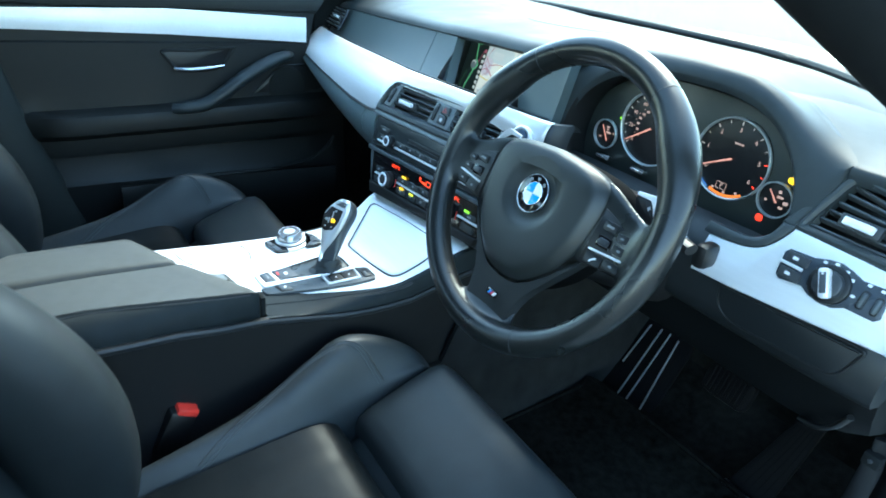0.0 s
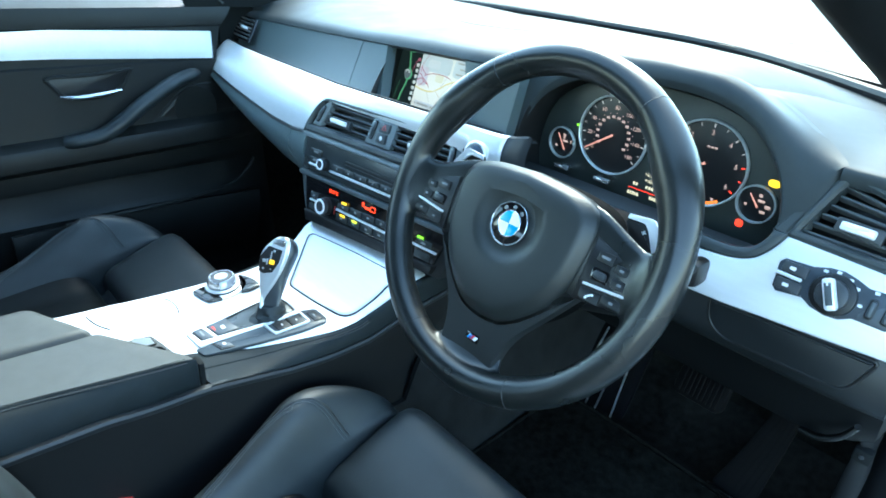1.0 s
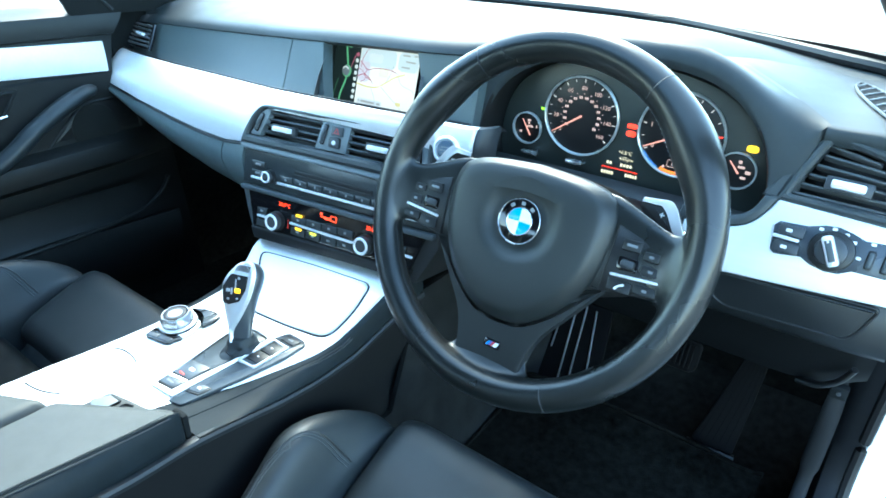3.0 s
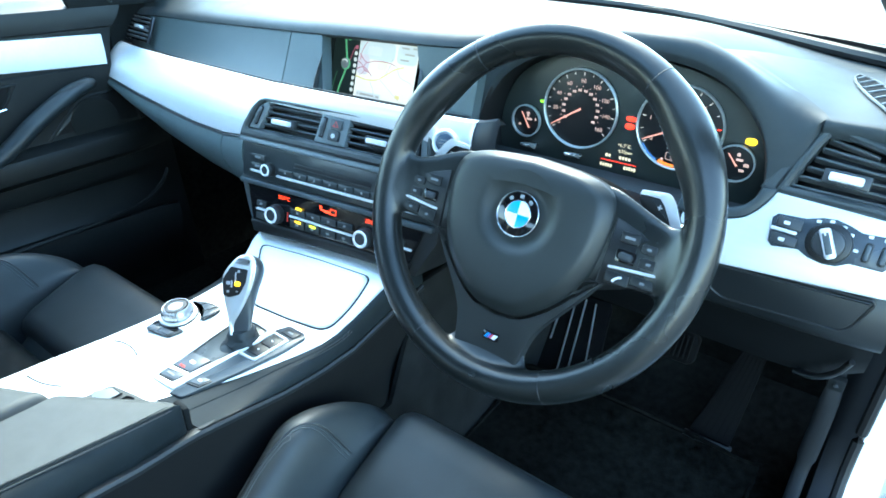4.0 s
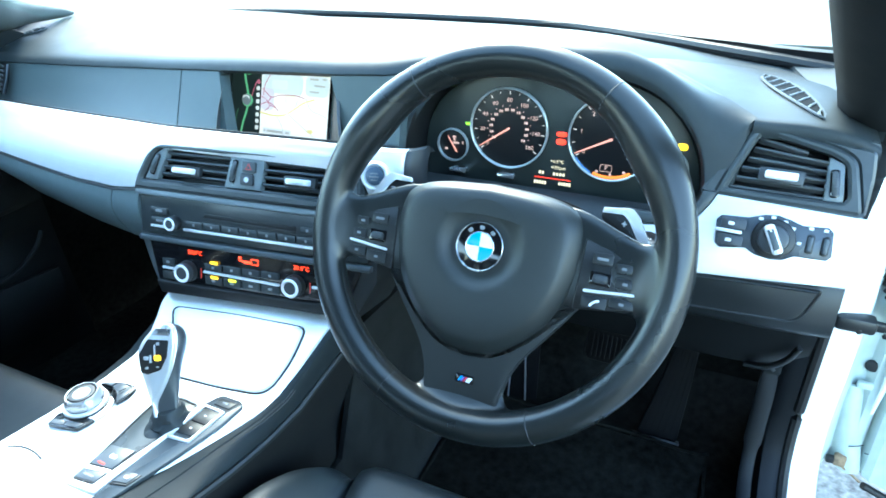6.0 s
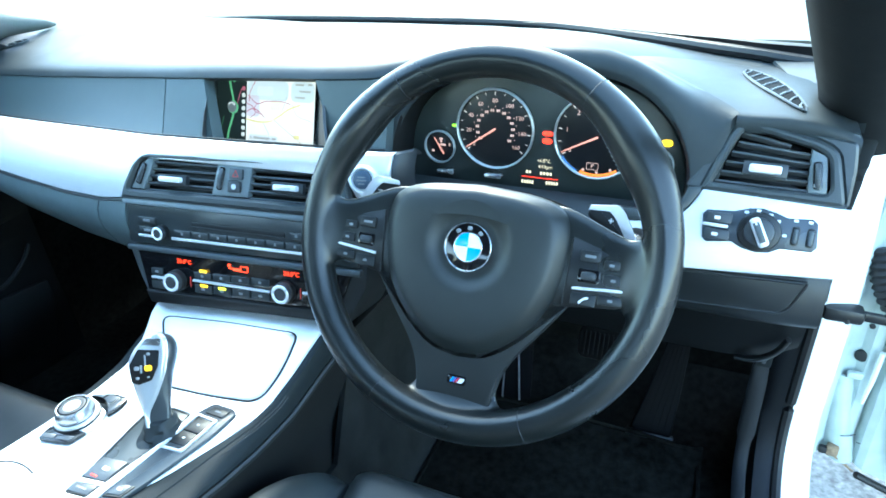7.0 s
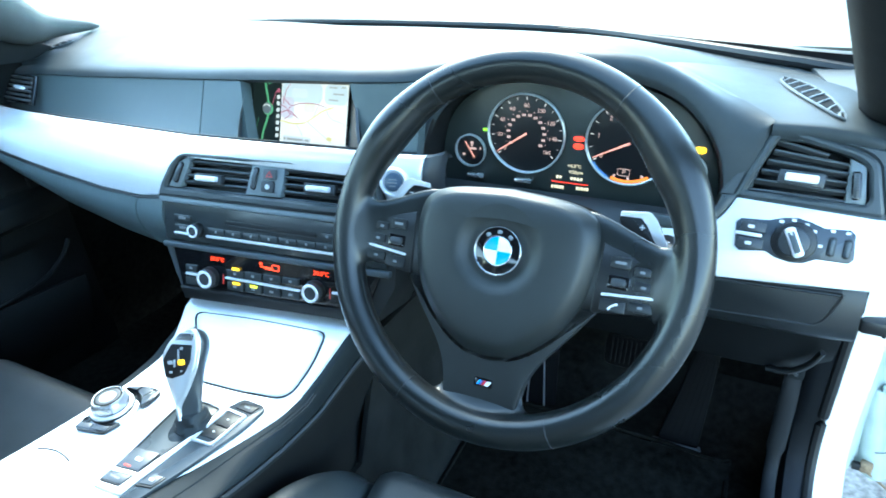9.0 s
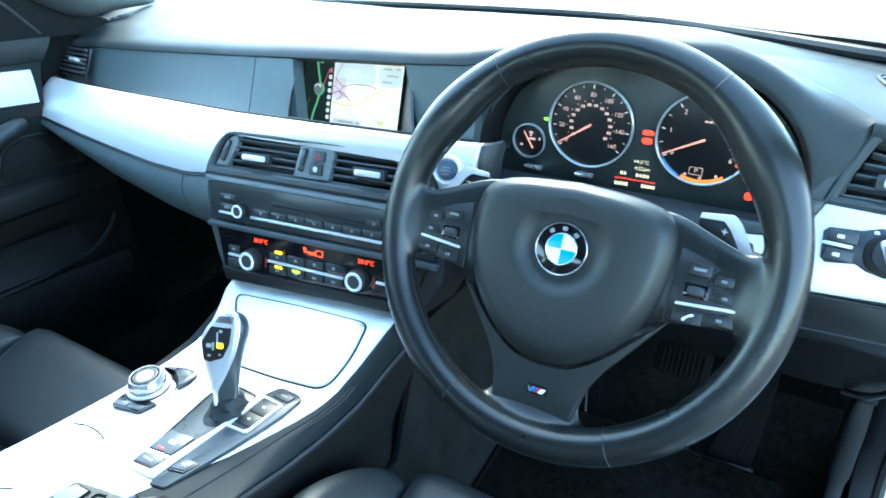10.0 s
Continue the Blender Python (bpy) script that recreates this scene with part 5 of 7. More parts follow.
for sx in (-1, 1):
    pod_o = fillet([(sx * 0.0905, 0.0235), (sx * 0.116, 0.0160), (sx * 0.132, 0.0095), (sx * 0.1395, -0.003), (sx * 0.1410, -0.0265), (sx * 0.137, -0.0320), (sx * 0.116, -0.0345), (sx * 0.0885, -0.0385)], [0.002, 0.01, 0.008, 0.008, 0.005, 0.005, 0.01, 0.002])
    PW = shift(WM, 0, 0, -0.008)
    pod = part("switch_pod", pad(pod_o if sx < 0 else pod_o[::-1], PW, 0.0092, 0.0015), DARK, wheel, "black pod of steering wheel buttons")
    B = shift(WM, 0, 0, 0.0012)
    part("chrome_bar", block((sx * 0.1175, -0.0185, 0.0012), (0.0435, 0.0026, 0.003), 0.001, B @ Matrix.Translation((sx * 0.1175, -0.0185, 0)) @ Matrix.Rotation(radians(5 * sx), 4, "Z") @ Matrix.Translation((-sx * 0.1175, 0.0185, 0))), SATIN, pod, "satin chrome bar")
    for u, v, w, h in ((0.1080, 0.0085, 0.0170, 0.0100), (0.1265, 0.0035, 0.0135, 0.0078), (0.1292, -0.0090, 0.0165, 0.0088), (0.1065, -0.0290, 0.0215, 0.0110), (0.1290, -0.0262, 0.0205, 0.0088)):
        b = button(B, sx * u, v, w, h, pod, POD_KEY, mark=False, lift=0.0018)
        if u == 0.1065 and sx > 0:
            bar(shift(B, 0, 0, 0.0018), u, v, 0.0072, 0.0018, WHITE_PRINT, b, "symbol", 0.0004, 38)
            for e in (-1, 1):
                bar(shift(B, 0, 0, 0.0018), u + 0.0028 * e + 0.0006, v + 0.0022 * e - 0.0004, 0.0024, 0.0020, WHITE_PRINT, b, "symbol", 0.0005, 38)
        else:
            bar(shift(B, 0, 0, 0.0018), sx * u, v, 0.0042 if u != 0.1080 else 0.0095, 0.0024, WHITE_PRINT_DIM, b)
    part("scroll_well", pad(rrect(0.0185, 0.0118, 0.002), shift(B, sx * 0.1085, -0.0085, -0.0005), 0.0012, 0.0003), GLOSS, pod)
    part("scroll_wheel", block((sx * 0.1085, -0.0085, 0.001), (0.0135, 0.0078, 0.007), 0.003, B), GREY, pod)
# insert that cups the airbag and fills the lower spoke
low = sorted((p[0] * 1.007, p[1] * 1.007) for p in AIR if p[1] < -0.036)
outer = fillet([(0.094, -0.0375), (0.0785, -0.060), (0.0635, -0.080), (0.0510, -0.0965), (0.0425, -0.113), (0.0385, -0.130), (0.0370, -0.1455), (0.018, -0.1515), (-0.018, -0.1515), (-0.0370, -0.1455), (-0.0385, -0.130), (-0.0425, -0.113), (-0.0510, -0.0965), (-0.0635, -0.080), (-0.0785, -0.060), (-0.094, -0.0375)], [0.002, 0.012, 0.012, 0.014, 0.014, 0.01, 0.006, 0.02, 0.02, 0.006, 0.01, 0.014, 0.014, 0.012, 0.012, 0.002])
insert = part("insert", pad(outer + low, shift(WM, 0, 0, -0.016), 0.0135, 0.0020), material("spoke_insert", (0.0125, 0.0150, 0.0156), 0.48, bump=0.05, bump_scale=1400), wheel, "dark satin insert of the lower spoke")
BM_ = shift(WM, 0.003, -0.1245, -0.0028)
bg = part("badge", pad(rrect(0.0180, 0.0082, 0.0015), BM_, 0.0016, 0.0004), GLOSS, insert, "small badge with slanted coloured stripes")
for k, m in enumerate((ROUNDEL_BLUE, BADGE_VIOLET, BADGE_RED, ROUNDEL_WHITE)):
    u = -0.0048 + 0.0025 * k
    wd = 0.0019 if k < 3 else 0.0045
    part("stripe", pad([(u - 0.0014, -0.0024), (u - 0.0014 + wd, -0.0024), (u + 0.0014 + wd, 0.0024), (u + 0.0014, 0.0024)], shift(BM_, 0, 0, 0.0015), 0.0005, 0.0001), m, bg)
# roundel drawn as plain coloured shapes
RD = shift(WM, 0, 0, 0.0070)
rd = part("roundel", pad(disc(0.0222, 40), RD, 0.0035, 0.0008), GLOSS, wheel, "round black badge with blue and white quarters")
part("roundel_rim", ring(disc(0.0226, 40), disc(0.0213, 40), shift(RD, 0, 0, 0.0015), 0.0030, 0.0005), KNOB, rd)
part("roundel_ring", ring(disc(0.0138, 40), disc(0.0126, 40), shift(RD, 0, 0, 0.0025), 0.0016, 0.0004), CHROME, rd)
for k in range(4):
    a0 = 90 * k
    q = [(0, 0)] + [(0.0127 * math.cos(radians(a0 + 90 * j / 8)), 0.0127 * math.sin(radians(a0 + 90 * j / 8))) for j in range(9)]
    part("quarter", pad(q, shift(RD, 0, 0, 0.003), 0.0008, 0.0001), ROUNDEL_BLUE if k % 2 else ROUNDEL_WHITE, rd)
for a in (52, 90, 128):
    spot(shift(RD, 0, 0, 0.0035), 0.0172, a, 0.0036, 0.0042, WHITE_PRINT_DIM, rd, "mark")
# shift paddles behind the wheel
for sx in (-1, 1):
    P = shift(WM, 0, 0, -0.034)
    o = fillet([(sx * 0.094, 0.046), (sx * 0.099, 0.0535), (sx * 0.120, 0.0555), (sx * 0.127, 0.050), (sx * 0.149, 0.012), (sx * 0.136, 0.012), (sx * 0.102, 0.034)], [0.003, 0.004, 0.004, 0.006, 0.004, 0.004, 0.006])
    pdl = part("shift_paddle", pad(o if sx < 0 else o[::-1], P, 0.006, 0.002), DARK, wheel, "grey shift paddle with a silver edge")
    e = fillet([(sx * 0.0955, 0.0485), (sx * 0.0965, 0.0530), (sx * 0.121, 0.0555), (sx * 0.1275, 0.0495), (sx * 0.1485, 0.012), (sx * 0.1400, 0.012), (sx * 0.1195, 0.0440), (sx * 0.114, 0.0490)], [0.0005, 0.001, 0.003, 0.004, 0.002, 0.002, 0.003, 0.001])
    part("paddle_edge", pad(e if sx < 0 else e[::-1], shift(P, 0, 0, 0.005), 0.0025, 0.0005), SATIN, pdl, "satin silver edge")
    bar(shift(P, 0, 0, 0.0062), sx * 0.116, 0.041, 0.0048, 0.0011, WHITE_PRINT, pdl)
    if sx > 0:
        bar(shift(P, 0, 0, 0.0063), sx * 0.116, 0.041, 0.0011, 0.0048, WHITE_PRINT, pdl)

# steering column
column = thing("steering_column", "black plastic steering column shroud with stalks", "steering column", (0.37, 0.12, 0.84))
CO = axes((0.37, 0.06, 0.855), (1, 0, 0), (0, math.sin(WTILT), math.cos(WTILT)))
rows = []
for w, s in ((0.0, 0.85), (-0.02, 1.0), (-0.08, 1.05), (-0.20, 1.1)):
    rows.append([CO @ Vector((p[0] * s, p[1] * s, w)) for p in rrect(0.13, 0.115, 0.035, 5)])
bm = bmesh.new()
grid(bm, rows, close_u=True, caps=True)
part("shroud", bm, DARK, column)
for sx in (-1, 1):
    part("stalk", tube(curve([CO @ Vector((sx * 0.05, 0.03, -0.035)), CO @ Vector((sx * 0.10, 0.036, -0.035)), CO @ Vector((sx * 0.150, 0.030, -0.03))], 4), [0.008, 0.008, 0.008, 0.008, 0.0085, 0.009, 0.0095, 0.0100, 0.009], 10, flat=0.7), DARK, column, "black column stalk")
    part("stalk_band", tube([CO @ Vector((sx * 0.105, 0.036, -0.035)), CO @ Vector((sx * 0.135, 0.033, -0.032))], 0.0095, 10, flat=0.75), CHROME if sx > 0 else DARK, column)
part("adjuster", block((0.498, 0.168, 0.840), (0.018, 0.030, 0.030), 0.007), DARK, column, "black column adjuster")

# ---- console ----
CONSOLE_LEATHER = material("console_leather", (0.0130, 0.0180, 0.0208), 0.55, bump=0.07, bump_scale=700, voronoi=True, var=0.25, scale=30, spec=0.14)
SIDE_PANEL = material("console_side_plastic", (0.0060, 0.0066, 0.0074), 0.6, spec=0.3, bump=0.05, bump_scale=900)
console = thing("centre_console", "centre console with aluminium cover and black leather sides", "console", (0, -0.1, 0.3))
prof = [(-0.40, 0.616), (-0.25, 0.608), (-0.13, 0.613), (-0.03, 0.622), (0.004, 0.627), (0.05, 0.647), (0.105, 0.671), (0.125, 0.676)]
RIGHT = [(-0.40, 0.04), (-0.25, 0.015), (-0.205, 0.010), (-0.187, 0.028), (-0.126, 0.062), (-0.097, 0.075), (-0.058, 0.091), (-0.02, 0.104), (0.04, 0.114), (0.125, 0.122)]
LEFT = [(-0.40, -0.178), (-0.25, -0.172), (-0.12, -0.148), (-0.056, -0.138), (0.0, -0.138), (0.034, -0.143), (0.06, -0.154), (0.078, -0.164), (0.125, -0.172)]
SEAM_X = [(-0.30, 0.040), (-0.2008, 0.0590), (-0.154, 0.0725), (-0.0795, 0.0925), (-0.031, 0.1075), (0.002, 0.114), (0.05, 0.1205), (0.16, 0.130)]
LEDGE = [(-0.75, 0.108, 0.632), (-0.33, 0.108, 0.624), (-0.28, 0.108, 0.618), (-0.22, 0.108, 0.616), (-0.18, 0.109, 0.610), (-0.10, 0.114, 0.5985), (-0.04, 0.120, 0.5975), (0.02, 0.126, 0.6050), (0.10, 0.133, 0.632), (0.16, 0.137, 0.645)]


def top_z(y):
    return lerp(prof, y)[0]


rows = []
COVER_Y, COVER_Z = zip(*curve(prof, 4))
for y, z in curve(prof, 4):
    r, = lerp(RIGHT, y)
    l, = lerp(LEFT, y)
    rows.append([(l + (r - l) * s, y, z + 0.003 * math.sin(math.pi * s) - (0.004 if s in (0, 1) else 0)) for s in (0, 0.015, 0.1, 0.2, 0.3, 0.4, 0.5, 0.6, 0.7, 0.8, 0.9, 0.985, 1)])
part("cover", sheet(rows, (0, 0, -0.012)), ALU, console, "brushed aluminium cover")


# padded roll along the driver's side
rows = []
for y in np.linspace(-0.2085, 0.16, 30):
    z = top_z(y)
    r, = lerp(RIGHT, y)
    e, = lerp(SEAM_X, y)
    e = max(e, r + 0.0035)
    o, zl = lerp(LEDGE, y)
    h, w = z - 0.001 - zl - 0.002, o - 0.003 - e
    arc = [(e + w * math.sin(a), z - 0.0012 - h * (1 - math.cos(a))) for a in np.linspace(0.25, math.pi / 2, 7)]
    sect = [(-0.16, z - 0.03), (-0.160, z - 0.012), (-0.10, z - 0.009), (r - 0.03, z - 0.006), (r + 0.0005, z - 0.001), (e - 0.0012, z - 0.0008), (e, z - 0.0018)] + arc + [(o - 0.012, zl - 0.004), (0.07, zl - 0.004)]
    rows.append([(x, y, zz) for x, zz in sect])
bm = bmesh.new()
grid(bm, rows, close_u=True, caps=True)
part("padded_edge", bm, CONSOLE_LEATHER, console, "black leather padded edge", 35)
# plain lower body
rows, ledge = [], []
for y in np.linspace(-0.75, 0.16, 40):
    z = top_z(y)
    o, zl = lerp(LEDGE, y)
    rows.append([(x, y, zz) for x, zz in [(-0.150, 0.32), (-0.168, z - 0.06), (-0.166, z - 0.022), (-0.150, z - 0.014), (0.0, z - 0.016), (0.075, min(z, zl) - 0.012), (0.088, zl - 0.006), (o - 0.002, zl - 0.005), (o - 0.0015, zl - 0.030), (0.106, 0.50), (0.12, 0.43), (0.135, 0.32)]])
    ledge.append([(o - 0.016, y, zl - 0.004), (o - 0.010, y, zl), (o - 0.002, y, zl), (o + 0.0005, y, zl - 0.003), (o, y, zl - 0.008)])
bm = bmesh.new()
grid(bm, rows, close_u=True, caps=True)
body_ = part("body", bm, SIDE_PANEL, console, "black console side panel", 30)
part("ledge", sheet(ledge, (-0.002, 0, -0.002)), material("ledge_plastic", (0.017, 0.020, 0.023), 0.5, bump=0.04), body_, "grey plastic ledge")
for d in (0.0022, 0.0058):
    part("stitching", tube([(max(lerp(SEAM_X, y)[0], lerp(RIGHT, y)[0] + 0.0035) + d, y, top_z(y) - 0.0022 - d * 0.10) for y in np.linspace(-0.205, 0.02, 18)], 0.0007, 5), SEAM, console, "line of stitching")

# lid of the tray ahead of the lever, following the cover
def cover_z(x, y):
    r, = lerp(RIGHT, y)
    l, = lerp(LEFT, y)
    q = min(1.0, max(0.0, (x - l) / (r - l)))
    return float(np.interp(y, COVER_Y, COVER_Z)) + 0.003 * math.sin(math.pi * q)


lid_o = fillet([(-0.136, 0.075), (-0.046, -0.0175), (0.020, -0.0120), (0.090, 0.0005), (0.0965, 0.048), (0.0880, 0.0965), (-0.0255, 0.0865)], [0.016, 0.014, 0.02, 0.020, 0.02, 0.012, 0.02], 6)
part("lid_groove", tube([(x, y, cover_z(x, y) + 0.0004) for x, y in lid_o], 0.0016, 6, closed=True, flat=0.7), DARK, console, "dark groove round the tray lid")
cxl, cyl = sum(p[0] for p in lid_o) / len(lid_o), sum(p[1] for p in lid_o) / len(lid_o)
rows = []
for k, lift in ((0.985, -0.001), (0.983, 0.0006), (0.972, 0.0016), (0.90, 0.0018), (0.78, 0.0018), (0.66, 0.0018), (0.54, 0.0018), (0.42, 0.0018), (0.30, 0.0018), (0.18, 0.0018), (0.06, 0.0018)):
    rows.append([(cxl + (x - cxl) * k, cyl + (y - cyl) * k, cover_z(cxl + (x - cxl) * k, cyl + (y - cyl) * k) + lift) for x, y in lid_o])
bm = bmesh.new()
grid(bm, rows, close_u=True, caps=True)
part("tray_lid", bm, ALU, console, "brushed aluminium tray lid", 60)

# lever gate, rails and buttons
GM = axes((0, -0.1, 0.6175), (1, 0, 0), (0, 1, 0.09))
KEY = material("key_face", (0.060, 0.070, 0.080), 0.34, var=0.1)
gate_o = fillet([(-0.0245, -0.0835), (0.0045, -0.0800), (0.0140, -0.0333), (0.0240, 0.0057), (0.0255, 0.0540), (-0.0060, 0.0560), (-0.0300, 0.0480), (-0.0300, 0.0200), (-0.0235, -0.0600)], [0.003, 0.003, 0.02, 0.02, 0.006, 0.02, 0.008, 0.03, 0.02])
gate = part("gate", pad(gate_o, shift(GM, 0, 0, -0.0020), 0.0046, 0.0006), material("gate_floor", (0.036, 0.044, 0.046), 0.28, var=0.1), console, "dark satin lever gate")
part("gate_wall", ring(gate_o, inset(gate_o, 0.0022), shift(GM, 0, 0, -0.001), 0.0048, 0.0006), DARK, gate, "dark wall of the gate")
part("gate_rim", ring(inset(gate_o, -0.0050), inset(gate_o, -0.0002), shift(GM, 0, 0, -0.002), 0.0056, 0.0014), SATIN, gate, "satin silver rim")
part("gate_rail", pad(fillet([(-0.0255, -0.0915), (0.0160, -0.0880), (0.0220, -0.0477), (0.0305, 0.0108), (0.0345, 0.0580), (0.0262, 0.0600), (0.0250, 0.0057), (0.0148, -0.0333), (0.0050, -0.0815), (-0.0245, -0.0845)], [0.003, 0.002, 0.02, 0.02, 0.003, 0.003, 0.02, 0.02, 0.002, 0.002]), shift(GM, 0, 0, -0.002), 0.0068, 0.0012), SATIN, gate, "satin silver rail")
side_o = fillet([(0.016, -0.094), (0.036, -0.090), (0.058, -0.022), (0.0745, 0.040), (0.0780, 0.0740), (0.0710, 0.0800), (0.040, 0.0800), (0.030, 0.060)], [0.002, 0.004, 0.01, 0.01, 0.004, 0.006, 0.006, 0.004])
side = part("button_panel", pad(side_o, shift(GM, 0, 0, -0.002), 0.005, 0.0015), material("console_button_panel", (0.050, 0.060, 0.068), 0.32), console, "dark grey button panel")


def key(poly, mat, parent, lift=0.005, label="", base=0.001, name="button"):
    return part(name, pad(poly, shift(GM, 0, 0, base), lift, 0.0012), mat, parent, label)


k1 = key([(-0.0225, -0.0622), (0.0084, -0.0582), (0.0120, -0.0300), (-0.0218, -0.0335)], KEY, gate, 0.0046, "parking brake button with a lit red dot")
bar(shift(GM, 0, 0, 0.0056), -0.004, -0.0455, 0.009, 0.005, WHITE_PRINT, k1, "marking", 0.0004)
bar(shift(GM, 0, 0, 0.0056), -0.0095, -0.0570, 0.0095, 0.0022, LAMP_RED, k1, "indicator_lamp", 0.0004)
part("key_divider", pad([(-0.0232, -0.0690), (0.0070, -0.0640), (0.0080, -0.0592), (-0.0228, -0.0632)], shift(GM, 0, 0, 0.0), 0.0044, 0.0008), SATIN, gate, "satin silver bar between the keys")
k2 = key([(-0.0232, -0.0815), (0.0040, -0.0785), (0.0066, -0.0648), (-0.0232, -0.0698)], KEY, gate, 0.0040)
bar(shift(GM, 0, 0, 0.0050), -0.0095, -0.0740, 0.014, 0.0028, WHITE_PRINT_DIM, k2, "marking", 0.0004)
part("key_edge", pad([(0.0202, -0.0728), (0.0405, -0.0682), (0.0452, -0.0512), (0.0420, -0.0512), (0.0385, -0.0655), (0.0215, -0.0695)], shift(GM, 0, 0, 0.001), 0.0034, 0.0008), DARK, side)
k3 = key([(0.0215, -0.0700), (0.0390, -0.0660), (0.0432, -0.0515), (0.0275, -0.0535)], KEY, side, 0.0044)
bar(shift(GM, 0, 0, 0.0054), 0.033, -0.060, 0.006, 0.0035, WHITE_PRINT, k3, "marking", 0.0004)
fr_o = fillet([(0.0272, 0.0005), (0.0590, 0.0025), (0.0665, 0.0570), (0.0335, 0.0580)], 0.003)
fr_c = [(0.0272, 0.0005), (0.0590, 0.0025), (0.0665, 0.0570), (0.0335, 0.0580)]
part("button_frame", ring(fr_o, inset(fr_o, 0.0036), shift(GM, 0, 0, 0.001), 0.0048, 0.0010), SATIN, side, "satin chrome button frame")
for a, b in ((0.18, 0.52), (0.54, 0.93)):
    def at(s, t):
        L0, R0 = Vector(fr_c[0]).lerp(Vector(fr_c[3]), t), Vector(fr_c[1]).lerp(Vector(fr_c[2]), t)
        p = L0.lerp(R0, s)
        return (p.x, p.y)
    kk = key([at(0.13, a), at(0.87, a), at(0.87, b), at(0.13, b)], DARK, side, 0.0036)
    c = at(0.5, (a + b) / 2)
    bar(shift(GM, 0, 0, 0.0046), c[0], c[1], 0.0035, 0.0022, WHITE_PRINT, kk, "marking", 0.0004)
k4 = key([(0.0425, 0.0625), (0.0670, 0.0620), (0.0700, 0.0735), (0.0455, 0.0740)], DARK, side, 0.0036)
bar(shift(GM, 0, 0, 0.0046), 0.0565, 0.068, 0.009, 0.003, WHITE_PRINT_DIM, k4, "marking", 0.0004)

# rotary controller with its key ring
IM = axes((-0.1065, -0.0995, 0.6188), (1, 0, 0), (0, 1, 0.085))
front_o = fillet([(-0.0165, -0.0430), (0.0255, -0.0350), (0.0325, -0.0140), (-0.0190, -0.0230)], 0.004)
back_o = fillet([(-0.0165, 0.0325), (0.0040, 0.0340), (0.0205, 0.0280), (0.0320, 0.0145), (0.0375, 0.0290), (0.0345, 0.0470), (0.0150, 0.0465), (-0.0030, 0.0415)], [0.002, 0.012, 0.012, 0.003, 0.012, 0.006, 0.02, 0.01])
ctl = part("controller", pad(disc(0.0325, 44), shift(IM, 0.001, -0.001, -0.002), 0.0058, 0.002), ALU, console, "rotary controller with black keys beside it")
fkey = part("key_plate", pad(front_o, shift(IM, 0, 0, -0.001), 0.005, 0.001), GLOSS, ctl, "gloss black key plate")
bkey = part("key_plate", pad(back_o, shift(IM, 0, 0, -0.001), 0.005, 0.001), GLOSS, ctl, "gloss black key plate")
part("controller_groove", pad(disc(0.0275, 40), shift(IM, 0, 0, 0.0035), 0.0022, 0.0005), DARK, ctl)
part("controller_collar", pad(disc(0.0262, 40), shift(IM, 0, 0, 0.0040), 0.0050, 0.0018), SATIN, ctl, "satin silver collar")
part("controller_band", pad(disc(0.0222, 40), shift(IM, 0, 0, 0.0085), 0.0022, 0.0005), DARK, ctl)
bm = bmesh.new()
grid(bm, [[IM @ Vector((r * math.cos(a), r * math.sin(a), w)) for a in np.linspace(0, 2 * math.pi, 40, endpoint=False)] for r, w in ((0.0222, 0.0100), (0.0228, 0.0108), (0.0226, 0.0135), (0.0212, 0.0180), (0.0198, 0.0212), (0.0186, 0.0224), (0.0170, 0.0222))], close_u=True, caps=True)
part("controller_knob", bm, material("controller_silver", (0.52, 0.54, 0.56), 0.26, metal=0.75, var=0.05), ctl, "satin silver knob", 50)
part("controller_ring", ring(disc(0.0172, 36), disc(0.0150, 36), shift(IM, 0, 0, 0.0212), 0.0018, 0.0004), GLOSS, ctl)
part("controller_top", pad(disc(0.0150, 32), shift(IM, 0, 0, 0.0208), 0.0018, 0.0006, dome=-0.0008), GREY, ctl, "dark top of the knob")
for o, par in (([(-0.0150, -0.0405), (0.0040, -0.0368), (0.0020, -0.0300), (-0.0165, -0.0335)], fkey), ([(0.0060, -0.0365), (0.0240, -0.0328), (0.0270, -0.0245), (0.0040, -0.0295)], fkey), ([(-0.0125, 0.0340), (0.0030, 0.0352), (0.0045, 0.0425), (-0.0030, 0.0400)], bkey), ([(0.0050, 0.0350), (0.0200, 0.0300), (0.0265, 0.0440), (0.0075, 0.0430)], bkey), ([(0.0220, 0.0285), (0.0315, 0.0175), (0.0360, 0.0290), (0.0330, 0.0430), (0.0285, 0.0430)], bkey)):
    part("key", pad(o, shift(IM, 0, 0, 0.002), 0.0030, 0.0008), KEY, par)

